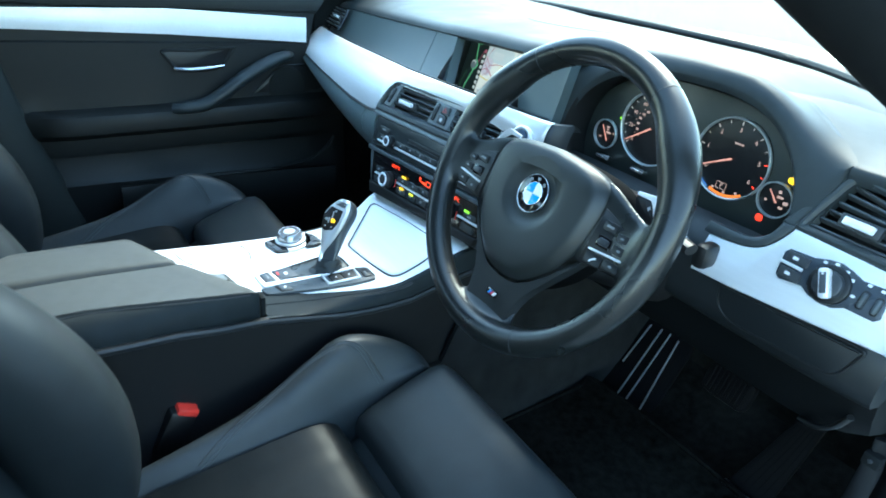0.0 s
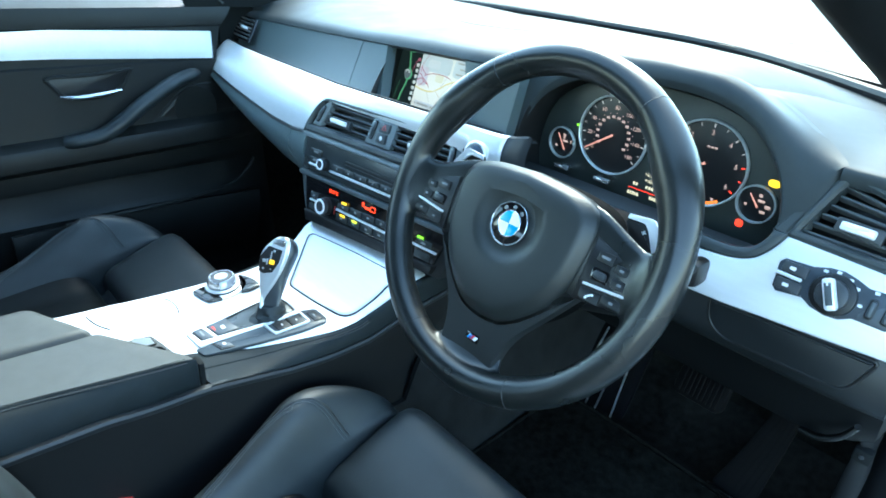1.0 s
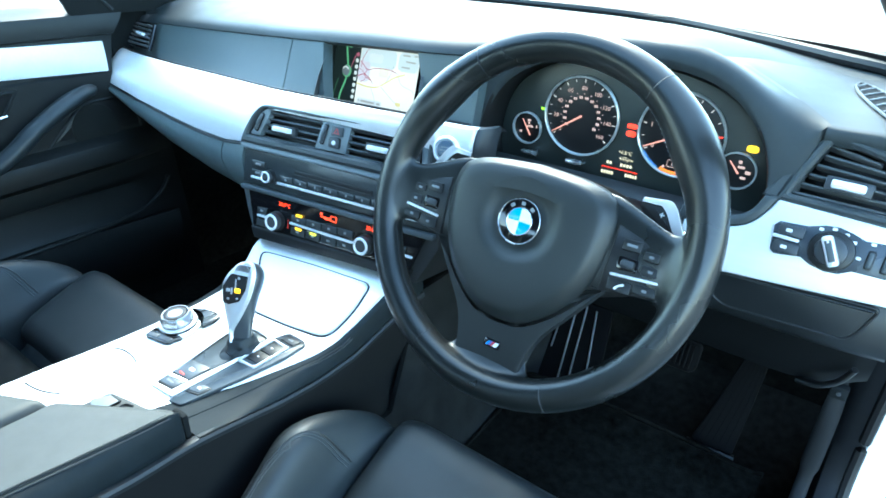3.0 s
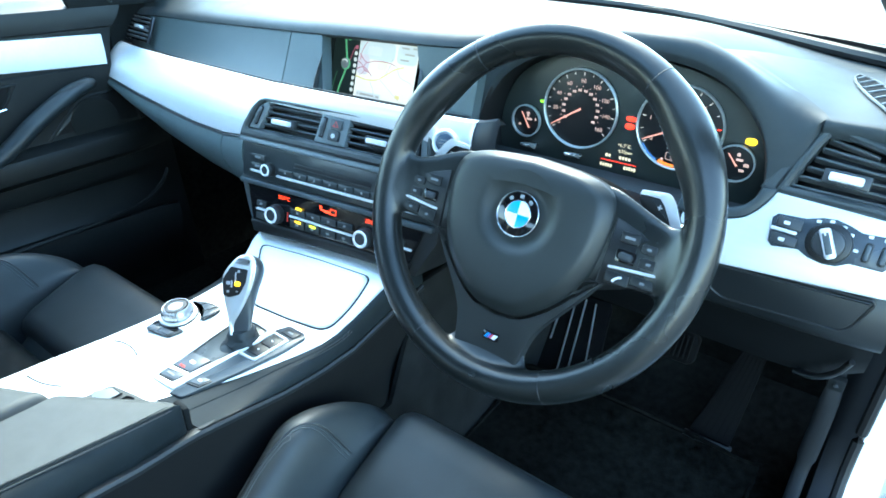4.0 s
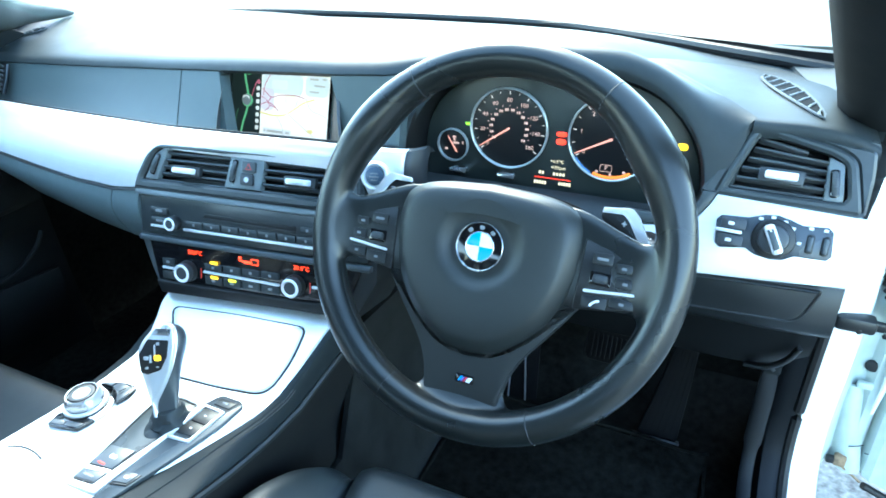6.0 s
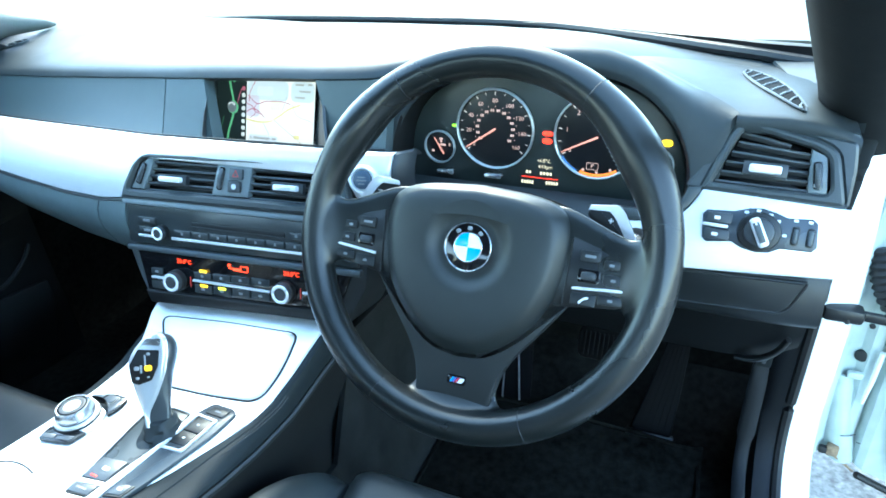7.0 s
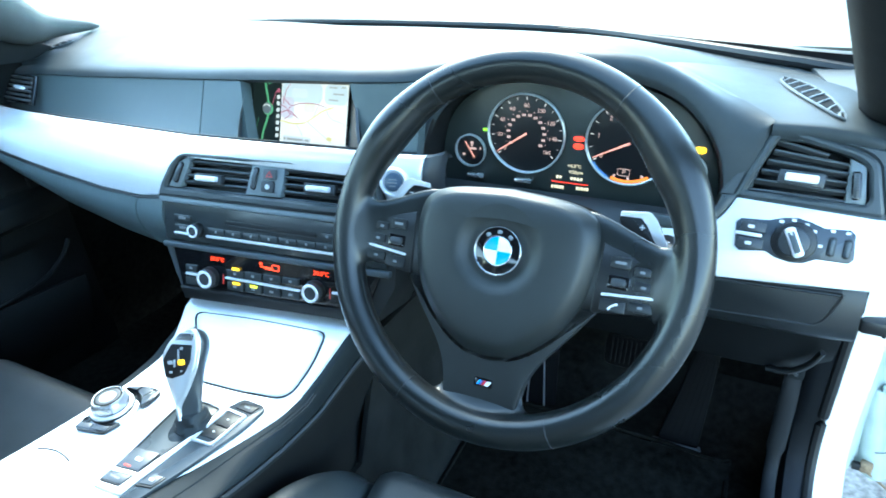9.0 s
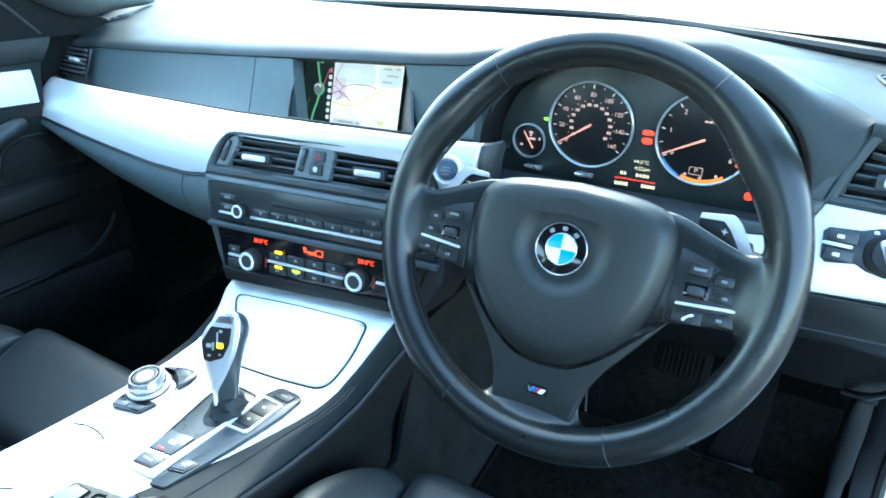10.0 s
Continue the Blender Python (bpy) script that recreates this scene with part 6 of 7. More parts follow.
# finger grooves of the cup holder cover and the small socket flap
for pts in ([(-0.139, -0.1810), (-0.128, -0.1765), (-0.1127, -0.1743), (-0.096, -0.1755), (-0.0815, -0.1790)], [(-0.154, -0.2860), (-0.140, -0.2845), (-0.1245, -0.2815), (-0.110, -0.2760), (-0.0975, -0.2690)]):
    part("groove", tube([(x, y, cover_z(x, y) + 0.0006) for x, y in curve(pts, 4)], 0.0011, 6, flat=0.6), GREY, console, "fine groove in the cover")
FM = axes((0, -0.240, 0.6125), (1, 0, 0), (0, 1, 0.03))
latch = part("latch_panel", pad(fillet([(-0.0560, -0.0300), (-0.0480, 0.0095), (-0.0079, 0.0176), (0.0204, 0.0222), (0.0430, 0.0390), (0.0480, 0.0100), (0.0000, -0.0350), (-0.0500, -0.0700)], [0.004, 0.006, 0.02, 0.01, 0.003, 0.003, 0.01, 0.01]), shift(FM, 0, 0, -0.002), 0.0042, 0.0012), ARM, console, "grey panel in front of the armrest lid")
flap_o = fillet([(-0.0530, -0.0120), (-0.0428, -0.0179), (-0.0227, -0.0075), (-0.0223, 0.0074), (-0.0404, 0.0061)], 0.002)
part("socket_flap", pad(flap_o, shift(FM, 0, 0, 0.0014), 0.0030, 0.001), DIVIDER, latch, "small grey flap")
part("flap_edge", tube([FM @ Vector((u, v, 0.0040)) for u, v in ((-0.0440, -0.0190), (-0.0226, -0.0085), (-0.0210, 0.0074), (-0.0380, 0.0070))], 0.0012, 6), DARK, latch, "dark edge of the flap")
part("flap_pull", tube(curve([FM @ Vector((u, v, 0.0034)) for u, v in ((-0.0128, 0.0010), (-0.0120, 0.0080), (-0.0070, 0.0115), (-0.0018, 0.0122))], 3), 0.0014, 6), DARK, latch, "black pull of the flap")

# ---- gear selector ----
gear = thing("gear_selector", "polished gear selector lever with black display face", "gear lever", (-0.004, -0.075, 0.615))
LE = axes((0.001, -0.066, 0.7023), (0.8944, 0.4472, 0), (-0.1826, 0.3651, 0.9129))      # x across the face, y up the lever, z out of the face
# height, left edge, edge of the silver front, right edge, depth
LEV = [(-0.088, -0.006, 0.004, 0.019, 0.020), (-0.070, -0.009, -0.003, 0.019, 0.022), (-0.0555, -0.0120, -0.0045, 0.0195, 0.023), (-0.040, -0.0165, 0.0025, 0.0202, 0.025), (-0.0253, -0.0205, 0.0090, 0.0212, 0.027), (-0.008, -0.0248, 0.0150, 0.0236, 0.029), (0.0067, -0.0252, 0.0180, 0.0272, 0.030), (0.018, -0.0205, 0.0195, 0.0289, 0.030), (0.028, -0.0125, 0.0195, 0.0275, 0.028), (0.0345, -0.0060, 0.0180, 0.0235, 0.024), (0.0383, 0.0010, 0.0145, 0.0180, 0.016)]


def lever_row(r, front):
    v, xl, xs, xr, d = r
    if front:
        pts = [(xl + 0.006, -d * 0.75), (xl, -d * 0.42), (xl + 0.0012, -0.004), (xl + 0.006, -0.0006), ((xl + xs) / 2, 0.0005), (xs - 0.003, -0.0003), (xs, -0.003), (xs + 0.0005, -0.006), ((xl + xs) / 2 + 0.002, -d * 0.8)]
    else:
        xr = xr - 0.0030
        pts = [(xs - 0.004, -0.0045), (xs + 0.0002, -0.0050), (xs + (xr - xs) * 0.7, -0.0085), (xr, -d * 0.5), (xr - 0.003, -d * 0.85), ((xl + xr) / 2, -d), (xl + 0.005, -d * 0.8), (xl + 0.008, -d * 0.5)]
    return [LE @ Vector((u, v, w)) for u, w in curve(pts, 3, closed=True)]


LEVER_SILVER = material("polished_lever", (0.66, 0.68, 0.70), 0.26, metal=0.6, var=0.05)
ROWS = curve(LEV, 3)
bm = bmesh.new()
grid(bm, [lever_row(r, True) for r in ROWS if r[0] > -0.074], close_u=True, caps=True)
lever = part("lever", bm, LEVER_SILVER, gear, "polished silver lever", 50)
bm = bmesh.new()
grid(bm, [lever_row(r, False) for r in ROWS], close_u=True, caps=True)
part("flank", bm, material("lever_flank", (0.075, 0.085, 0.095), 0.30, metal=0.5, var=0.1), lever, "dark satin flank", 50)
face_o = fillet([(-0.0110, 0.0220), (-0.0215, 0.0045), (-0.0195, -0.0165), (-0.0120, -0.0195), (0.0030, -0.0145), (0.0105, 0.0010), (0.0130, 0.0200)], 0.0016)
face = part("display_face", pad(face_o, shift(LE, 0, 0, -0.001), 0.0026, 0.0008), DIAL, lever, "black shift diagram")
FK = shift(LE, 0, 0, 0.0016)
LEVER_PRINT = material("lever_print", (0.38, 0.39, 0.40), 0.5)
bar(FK, 0.0002, 0.0, 0.0080, 0.0065, LAMP_AMBER, face, "indicator_lamp", 0.0005)
for u, v, w, h in ((-0.0030, 0.0070, 0.0022, 0.0200), (-0.0130, 0.0000, 0.0070, 0.0055), (0.0010, 0.0165, 0.0045, 0.0040), (-0.0080, -0.0010, 0.0030, 0.0110), (-0.0125, -0.0115, 0.0045, 0.0035), (0.0000, -0.0105, 0.0035, 0.0025)):
    bar(FK, u, v, w * 0.85, h * 0.85, LEVER_PRINT, face, "marking", 0.0004)
part("park_button", pad(fillet([(-0.0072, 0.0270), (0.0140, 0.0250), (0.0165, 0.0335), (-0.0010, 0.0352)], 0.002), shift(LE, 0, 0, -0.0015), 0.0032, 0.001), KNOB, lever, "grey park button")
# creased gaiter at the foot
rows = []
for k, (w, r) in enumerate(((0.0, 0.031), (0.003, 0.028), (0.006, 0.0225), (0.010, 0.0220), (0.013, 0.0185), (0.018, 0.0185), (0.024, 0.0150))):
    c = Vector((0.012, -0.080, 0.6165)).lerp(Vector((0.0075, -0.074, 0.6500)), w / 0.03)
    rows.append([c + Vector((r * 0.95 * math.cos(a) * (1 + 0.09 * math.sin(5 * a + k)), r * 1.05 * math.sin(a) * (1 + 0.08 * math.cos(4 * a + 1.7 * k)), 0)) for a in np.linspace(0, 2 * math.pi, 36, endpoint=False)])
    rows[-1] = [Vector((p.x, p.y, 0.6165 + w)) for p in rows[-1]]
bm = bmesh.new()
grid(bm, rows, close_u=True, caps=True)
part("gaiter", bm, LEATHER, gear, "creased black leather gaiter")

# ---- armrest ----
armrest = thing("armrest", "split grey-black leather armrest lid on the console", "armrest", (0, -0.45, 0.6))


def lid_z(y):
    return 0.6580 + 0.040 * min(0.16, max(0, -0.26 - y))


def seam_x(y):
    return max(0.066, 0.0915 + (y + 0.233) * 0.13)


def lid_front(x):
    return float(np.interp(x, [-0.150, -0.0908, -0.03, -0.0042, 0.0529, 0.075, 0.0855, 0.1], [-0.360, -0.3297, -0.2973, -0.2806, -0.2403, -0.2230, -0.2180, -0.2200]))


def lid_sheet(cols, z_of):
    rows = []
    for c in cols:
        yf = lid_front(c(-0.25))
        zf = z_of(c, yf - 0.03)
        row = [(c(yf), yf - 0.002, min(0.610, zf - 0.010)), (c(yf), yf, zf - 0.024 if zf > 0.64 else zf - 0.006), (c(yf), yf - 0.001, zf - 0.010 if zf > 0.64 else zf - 0.004), (c(yf), yf - 0.004, zf - 0.003), (c(yf), yf - 0.012, zf)]
        rows.append(row + [(c(y), y, z_of(c, y)) for y in np.linspace(yf - 0.035, -0.78, 12)])
    return sheet(rows, (0, 0, -0.02))


cols = [(lambda y, x=x: x) for x in list(np.linspace(-0.150, -0.046, 10)) + [-0.040, -0.035, -0.031, -0.0290]]
left_z = lambda c, y: lid_z(y) - 0.015 * max(0, (c(y) + 0.040) / 0.0110) ** 2 - 0.042 * max(0.0, (-0.120 - c(y)) / 0.032) ** 2.4
part("lid", lid_sheet(cols, left_z), ARM, armrest, "grey-black grained lid half", 60)
cols = [(lambda y, t=t: -0.0200 + (seam_x(y) + 0.0200) * t) for t in np.linspace(0, 1, 10)]
lid = part("lid", lid_sheet(cols, lambda c, y: lid_z(y)), ARM, armrest, "grey-black grained lid half", 60)
rows = []
for k, a in enumerate(np.linspace(0, math.pi / 2, 9)):
    row = []
    for y in [-0.2195, -0.2200, -0.2225, -0.2270] + list(np.linspace(-0.235, -0.78, 14)):
        q = 0.004 * (1 - min(1, max(0, (-0.2195 - y) / 0.0075)) ** 0.5)
        xs = seam_x(y)
        row.append((xs + (0.0995 - xs - q) * math.sin(a), y, lid_z(y) - 0.0012 - q - 0.040 * (1 - math.cos(a)) * (1 if k else 0)))
    rows.append(row)
part("side_roll", sheet(rows, (-0.015, 0, -0.010)), CONSOLE_LEATHER, lid, "black leather roll", 60)
for d, m in ((-0.0012, SEAM), (0.0022, CONSOLE_LEATHER), (0.0062, SEAM)):
    part("stitching", tube([(seam_x(y) + d, y, lid_z(y) - (0.0010 if d > 0 else 0.0002) - d * 0.08) for y in np.linspace(-0.75, -0.232, 14)], 0.0007, 5), m, lid, "line of stitching")
part("lid_base", block((-0.030, -0.66, 0.606), (0.232, 0.56, 0.036), 0.006), DARK, armrest)
# dark strip laid in the slot to imitate its shade
part("slot_shade", sheet([[(-0.0305, y, lid_z(y) - 0.013), (-0.0190, y, lid_z(y) - 0.013)] for y in np.linspace(-0.302, -0.78, 6)], (0, 0, -0.01)), PILLAR, armrest, "dark strip standing in for shade in the slot between the lids")
# dark block that imitates the shadow gap ahead of the armrest
part("gap_shade", block((0.083, -0.2140, 0.628), (0.022, 0.008, 0.034), 0.003), PILLAR, armrest, "dark filler standing in for shade in the gap")


# ---- seats ----
def bolster(rows2, name, parent, mat, label=""):
    """Closed sections: (centre, half width vector, half height vector)."""
    rows = []
    fine = curve([tuple(c) + tuple(a) + tuple(b) for c, a, b in rows2], 4)
    for c, a, b in [(q[0:3], q[3:6], q[6:9]) for q in fine]:
        c, a, b = Vector(c), Vector(a), Vector(b)
        rows.append([c + a * math.copysign(abs(math.cos(t)) ** 0.75, math.cos(t)) + b * math.copysign(abs(math.sin(t)) ** 0.85, math.sin(t)) for t in np.linspace(0, 2 * math.pi, 22, endpoint=False)])
    bm = bmesh.new()
    grid(bm, rows, close_u=True, caps=True)
    return part(name, bm, mat, parent, label, 60)


def make_seat(cx):
    s = thing("driver_seat", "black leather sports seat with high side bolsters", "car seat", (cx, -0.25, 0.30), group="front seats")
    rows = []
    ys = [-0.50, -0.44, -0.38, -0.32, -0.27, -0.23, -0.205, -0.185, -0.168, -0.154, -0.143, -0.135, -0.1305, -0.129]
    zs = [0.432, 0.440, 0.448, 0.455, 0.461, 0.4655, 0.4680, 0.4690, 0.4680, 0.4645, 0.4580, 0.4490, 0.4380, 0.40]
    for u in np.linspace(-0.163, 0.163, 19):
        e = abs(u / 0.163)
        rows.append([(cx + u, y - 0.006 * e ** 4, z + (0.016 * e ** 3 if z > 0.41 else 0) - (0.004 * math.exp(-((abs(u) - 0.105) / 0.006) ** 2) if z > 0.42 else 0)) for y, z in zip(ys, zs)])
    part("cushion", sheet(rows, (0, 0, -0.06)), CUSHION_SHADED, s, "black seat cushion centre")
    # thigh support
    rows = []
    for u in np.linspace(-0.166, 0.166, 25):
        e = 0.016 * abs(u / 0.166) ** 14
        rows.append([(cx + u, y, z - (e if z > 0.46 else 0)) for y, z in ((-0.112, 0.42), (-0.115, 0.468), (-0.110, 0.484), (-0.095, 0.495), (-0.05, 0.514), (-0.01, 0.530), (0.015, 0.538), (0.030, 0.537), (0.042, 0.527), (0.048, 0.508), (0.046, 0.46), (0.03, 0.40))])
    part("thigh_support", sheet(rows, (0, -0.02, -0.05)), LEATHER, s, "black leather thigh support")
    OUTER = [(-0.47, 0.170, 0.455), (-0.40, 0.167, 0.472), (-0.36, 0.163, 0.480), (-0.28, 0.153, 0.498), (-0.22, 0.141, 0.519), (-0.16, 0.131, 0.550), (-0.12, 0.124, 0.568), (-0.08, 0.125, 0.566), (-0.03, 0.138, 0.548), (0.01, 0.156, 0.520), (0.032, 0.172, 0.488), (0.042, 0.186, 0.455)]
    INNER = [(-0.47, 0.204, 0.448), (-0.40, 0.204, 0.450), (-0.30, 0.203, 0.462), (-0.20, 0.203, 0.474), (-0.13, 0.202, 0.482), (-0.08, 0.199, 0.500), (0.0, 0.196, 0.520), (0.03, 0.195, 0.500), (0.042, 0.194, 0.450)]

    OUTER, INNER = curve(OUTER, 6), curve(INNER, 6)

    def bol(y, sx, n=24):
        xo, zo = lerp(OUTER, y)
        xi, zi = lerp(INNER, y)
        w = xi - xo
        sec = [(xo + 0.012, 0.37), (xo + 0.002, 0.42 if zo > 0.46 else zo - 0.03), (xo, zo - 0.022), (xo + 0.006, zo - 0.002), (xo + w * 0.28, zo + 0.010), (xo + w * 0.58, zo + 0.004), (xo + w * 0.86, zi + (zo - zi) * 0.42), (xi + 0.004, zi - 0.012), (xi, 0.40), (xi - 0.01, 0.37)]
        out = curve(sec, 4)
        return [(cx + sx * (0.37 - px), y, pz) for px, pz in out]

    for sx in (-1, 1):
        ysb = [-0.47 + 0.512 * math.sin(math.pi / 2 * k / 56) for k in range(57)]
        bm = bmesh.new()
        grid(bm, [bol(y, sx) for y in ysb], close_u=True, caps=True)
        b = part("side_bolster", bm, LEATHER, s, "black leather side bolster", 70)
        for d in (0.0, 0.005, 0.010):
            pts = []
            for x, y in curve([(0.196, -0.34), (0.178, -0.285), (0.162, -0.230), (0.152, -0.190), (0.149, -0.160), (0.153, -0.128), (0.161, -0.104), (0.173, -0.085), (0.188, -0.070), (0.195, -0.064)], 5):
                y, x = y - d * (0.9 if y > -0.13 else 0.3), x + d * (0.8 if y < -0.12 else 0.1)
                r = bol(y, sx)
                X = cx + sx * (0.37 - x)
                for i0 in range(10, 33):
                    if (r[i0][0] - X) * (r[i0 + 1][0] - X) <= 0 and r[i0 + 1][0] != r[i0][0]:
                        q = Vector(r[i0]).lerp(Vector(r[i0 + 1]), (X - r[i0][0]) / (r[i0 + 1][0] - r[i0][0]))
                        pts.append(q + Vector((0, 0, 0.0003)))
                        break
            part("seam", tube(pts, 0.0009 if d else 0.0014, 5), SEAT_THREAD if d else DARK, b, "double stitched seam")
    rows = []
    for z in np.linspace(0.42, 0.98, 14):
        t = (z - 0.42) / 0.56
        rows.append([(cx + u, -0.485 - 0.20 * t + 0.006 * math.sin(z * 70) * (1 - abs(u) / 0.18), z) for u in np.linspace(-0.17, 0.17, 11)])
    part("backrest", sheet(rows, (0, -0.12, 0)), LEATHER, s, "black leather backrest")
    for sx in (-1, 1):
        X = cx + sx * 0.205
        bolster([((X, -0.475, 0.42), (0.055, 0, 0), (0, 0.060, 0)), ((X, -0.470, 0.50), (0.060, 0, 0), (0, 0.066, 0)), ((X, -0.475, 0.57), (0.062, 0, 0), (0, 0.070, 0)), ((X, -0.50, 0.65), (0.062, 0, 0), (0, 0.072, 0)),
                 ((X - sx * 0.005, -0.545, 0.73), (0.060, 0, 0), (0, 0.072, 0)), ((X - sx * 0.012, -0.59, 0.80), (0.056, 0, 0), (0, 0.066, 0)), ((X - sx * 0.03, -0.64, 0.92), (0.046, 0, 0), (0, 0.058, 0)), ((X - sx * 0.05, -0.665, 0.98), (0.03, 0, 0), (0, 0.04, 0))], "back_bolster", s, LEATHER, "black leather back bolster")
    part("base", block((cx, -0.22, 0.345), (0.40, 0.44, 0.09), 0.02), DARK, s, "black plastic seat base")
    return s


seat = make_seat(0.37)
pseat = copy_thing(seat, Matrix.Translation((-0.37, -0.315, 0.30)))
pseat.name = "passenger_seat"

buckle = thing("seat_belt_buckle", "black seat belt buckle with a red release button", "seat belt buckle", (0.128, -0.345, 0.40))
BK = axes((0.104, -0.366, 0.444), (1, 0.0, 0), (0, 0.90, -0.43))
part("housing", block((0, 0, 0.026), (0.042, 0.038, 0.075), 0.005, BK), DARK, buckle)
part("release_button", block((0, 0.004, 0.064), (0.040, 0.030, 0.012), 0.003, BK), RED, buckle, "red release button")
part("stalk", tube([BK @ Vector((0, 0, -0.01)), BK @ Vector((0.0, -0.02, -0.07)), BK @ Vector((0.0, -0.03, -0.11))], 0.010, 8), DARK, buckle)

# ---- passenger door ----
door = thing("door_1", "black car door card with aluminium band and chrome handle", "car door", (-0.75, -0.1, 0.32), kind="structure")
DOOR = [(-0.738, 0.26), (-0.728, 0.40), (-0.722, 0.50), (-0.722, 0.525), (-0.732, 0.540), (-0.737, 0.598), (-0.725, 0.606), (-0.7225, 0.614), (-0.7235, 0.646), (-0.714, 0.651), (-0.701, 0.662), (-0.699, 0.690), (-0.704, 0.702), (-0.718, 0.710), (-0.733, 0.714), (-0.737, 0.74), (-0.738, 0.846), (-0.742, 0.850), (-0.745, 0.92), (-0.738, 0.924), (-0.736, 0.945), (-0.742, 0.962), (-0.775, 0.975)]
rows = []
for t in np.linspace(0, 1, 30):
    row = []
    for x, z in DOOR:
        y = -0.535 + (float(np.interp(z, [0.26, 0.74, 0.86, 0.90, 0.966, 0.98], [0.32, 0.28, 0.180, 0.190, 0.236, 0.240])) + 0.535) * t
        f = max(0.0, min(1.0, (y + 0.50) / 0.1)) * max(0.0, min(1.0, (0.30 - y) / 0.12))
        row.append((-0.738 + (x + 0.738) * (f if x > -0.733 else 1), y, z + (0.012 * math.sin(3 * y) if 0.6 < z < 0.72 else 0)))
    rows.append(row)
part("card", sheet(rows, (-0.05, 0, 0)), CARD, door, "black grained door card", 30)
rows = []
for y in np.linspace(-0.525, 0.178, 16):
    zt, zb = lerp([(-0.8, 0.910, 0.876), (-0.47, 0.915, 0.874), (-0.15, 0.922, 0.866), (0.188, 0.909, 0.849)], y)
    rows.append([(-0.7345 - 0.008 * (t - 0.5) ** 2, y, zb + (zt - zb) * t) for t in np.linspace(0, 1, 7)])
part("band", sheet(rows, (-0.012, 0, 0)), ALU, door, "brushed aluminium band")
HM = axes((-0.738, -0.09, 0.806), (0, 1, 0), (0, 0, 1))        # z points into the cabin
dish = curve([(-0.082, 0.026), (0.0, 0.028), (0.082, 0.034), (0.078, 0.020), (0.050, -0.016), (0.0, -0.026), (-0.050, -0.022), (-0.074, 0.002)], 4, closed=True)
dish = [(p[0], p[1]) for p in dish]
hd = part("handle_dish", ring(dish, inset(dish, 0.007), shift(HM, 0, 0, -0.001), 0.006, 0.002), CARD, door, "black rim of the handle recess")
part("handle_well", pad(inset(dish, 0.006)[::-1], shift(HM, 0, 0, -0.001), 0.002, 0.0005), DARK, hd)
part("handle", tube(curve([HM @ Vector((-0.062, -0.016, 0.008)), HM @ Vector((-0.030, -0.0165, 0.016)), HM @ Vector((0.010, -0.014, 0.016)), HM @ Vector((0.056, -0.010, 0.008))], 4), [0.004, 0.005, 0.0058, 0.006, 0.006, 0.006, 0.006, 0.006, 0.006, 0.0058, 0.0055, 0.005, 0.0035], 10, flat=0.8), CHROME, hd, "chrome door handle")
pull = curve([(-0.714, -0.162, 0.700), (-0.703, -0.138, 0.703), (-0.697, -0.092, 0.712), (-0.694, -0.045, 0.740), (-0.694, -0.010, 0.766), (-0.697, 0.0475, 0.799), (-0.703, 0.0835, 0.814), (-0.713, 0.112, 0.820), (-0.732, 0.132, 0.820)], 4)
part("pull", tube(pull, [0.012 + 0.008 * math.sin(math.pi * min(1, 0.1 + 0.9 * k / (len(pull) - 1))) ** 0.5 for k in range(len(pull))], 14, flat=0.8), LEATHER, door, "black leather pull handle")
tri_o = fillet([(0.012, 0.702), (0.052, 0.742), (0.094, 0.781), (0.122, 0.793), (0.215, 0.794), (0.225, 0.702)], [0.006, 0.03, 0.03, 0.02, 0.01, 0.01], 4)
TRM = axes((-0.7385, 0, 0), (0, 1, 0), (0, 0, 1))
part("speaker_panel", pad([(p[0], p[1]) for p in tri_o][::-1], shift(TRM, 0, 0, -0.002), 0.006, 0.002), DARK, door, "dark loudspeaker panel")
part("speaker_rim", tube([TRM @ Vector((p[0], p[1], 0.0045)) for p in tri_o], 0.003, 6, closed=True), CARD, door)
part("speaker_grille", pad(disc(0.050, 40), shift(TRM, 0.126, 0.738, 0.003), 0.004, 0.002), material("grille_mesh", (0.012, 0.0135, 0.013), 0.7, bump=1.0, bump_scale=900, voronoi=True, spec=0.2), door, "round black loudspeaker grille")
part("pocket", sheet([[(-0.690 + 0.02 * max(0, (y - 0.05) / 0.2), y, 0.525 + 0.010 * (y + 0.1)), (-0.684 + 0.02 * max(0, (y - 0.05) / 0.2), y, 0.50), (-0.688, y, 0.42), (-0.72, y, 0.36)] for y in np.linspace(-0.30, 0.24, 12)], (-0.010, 0, 0)), CARD, door, "black map pocket")
rows = [[(-0.780 + 0.20 * s, yb + (yt - yb) * s, 0.97 + 0.35 * s) for yb, yt in ((-0.55, -0.62), (-0.3, -0.52), (-0.05, -0.44), (0.10, -0.40))] for s in np.linspace(0, 1, 4)]
w2 = part("window", sheet(rows, (-0.004, 0, 0)), GLASS, door, "clear side window")
SLM = axes((-0.745, 0, 0.960), (0, 1, 0), (0.25, 0, 0.97))
sail = part("sail_panel", pad([(0.132, 0.0), (0.124, 0.018), (0.106, 0.050), (0.080, 0.106), (0.14, 0.095), (0.22, 0.075), (0.30, 0.045), (0.36, 0.020), (0.36, 0.0)], shift(SLM, 0, 0, -0.010), 0.012, 0.003), PILLAR, door, "black corner panel ahead of the side window")
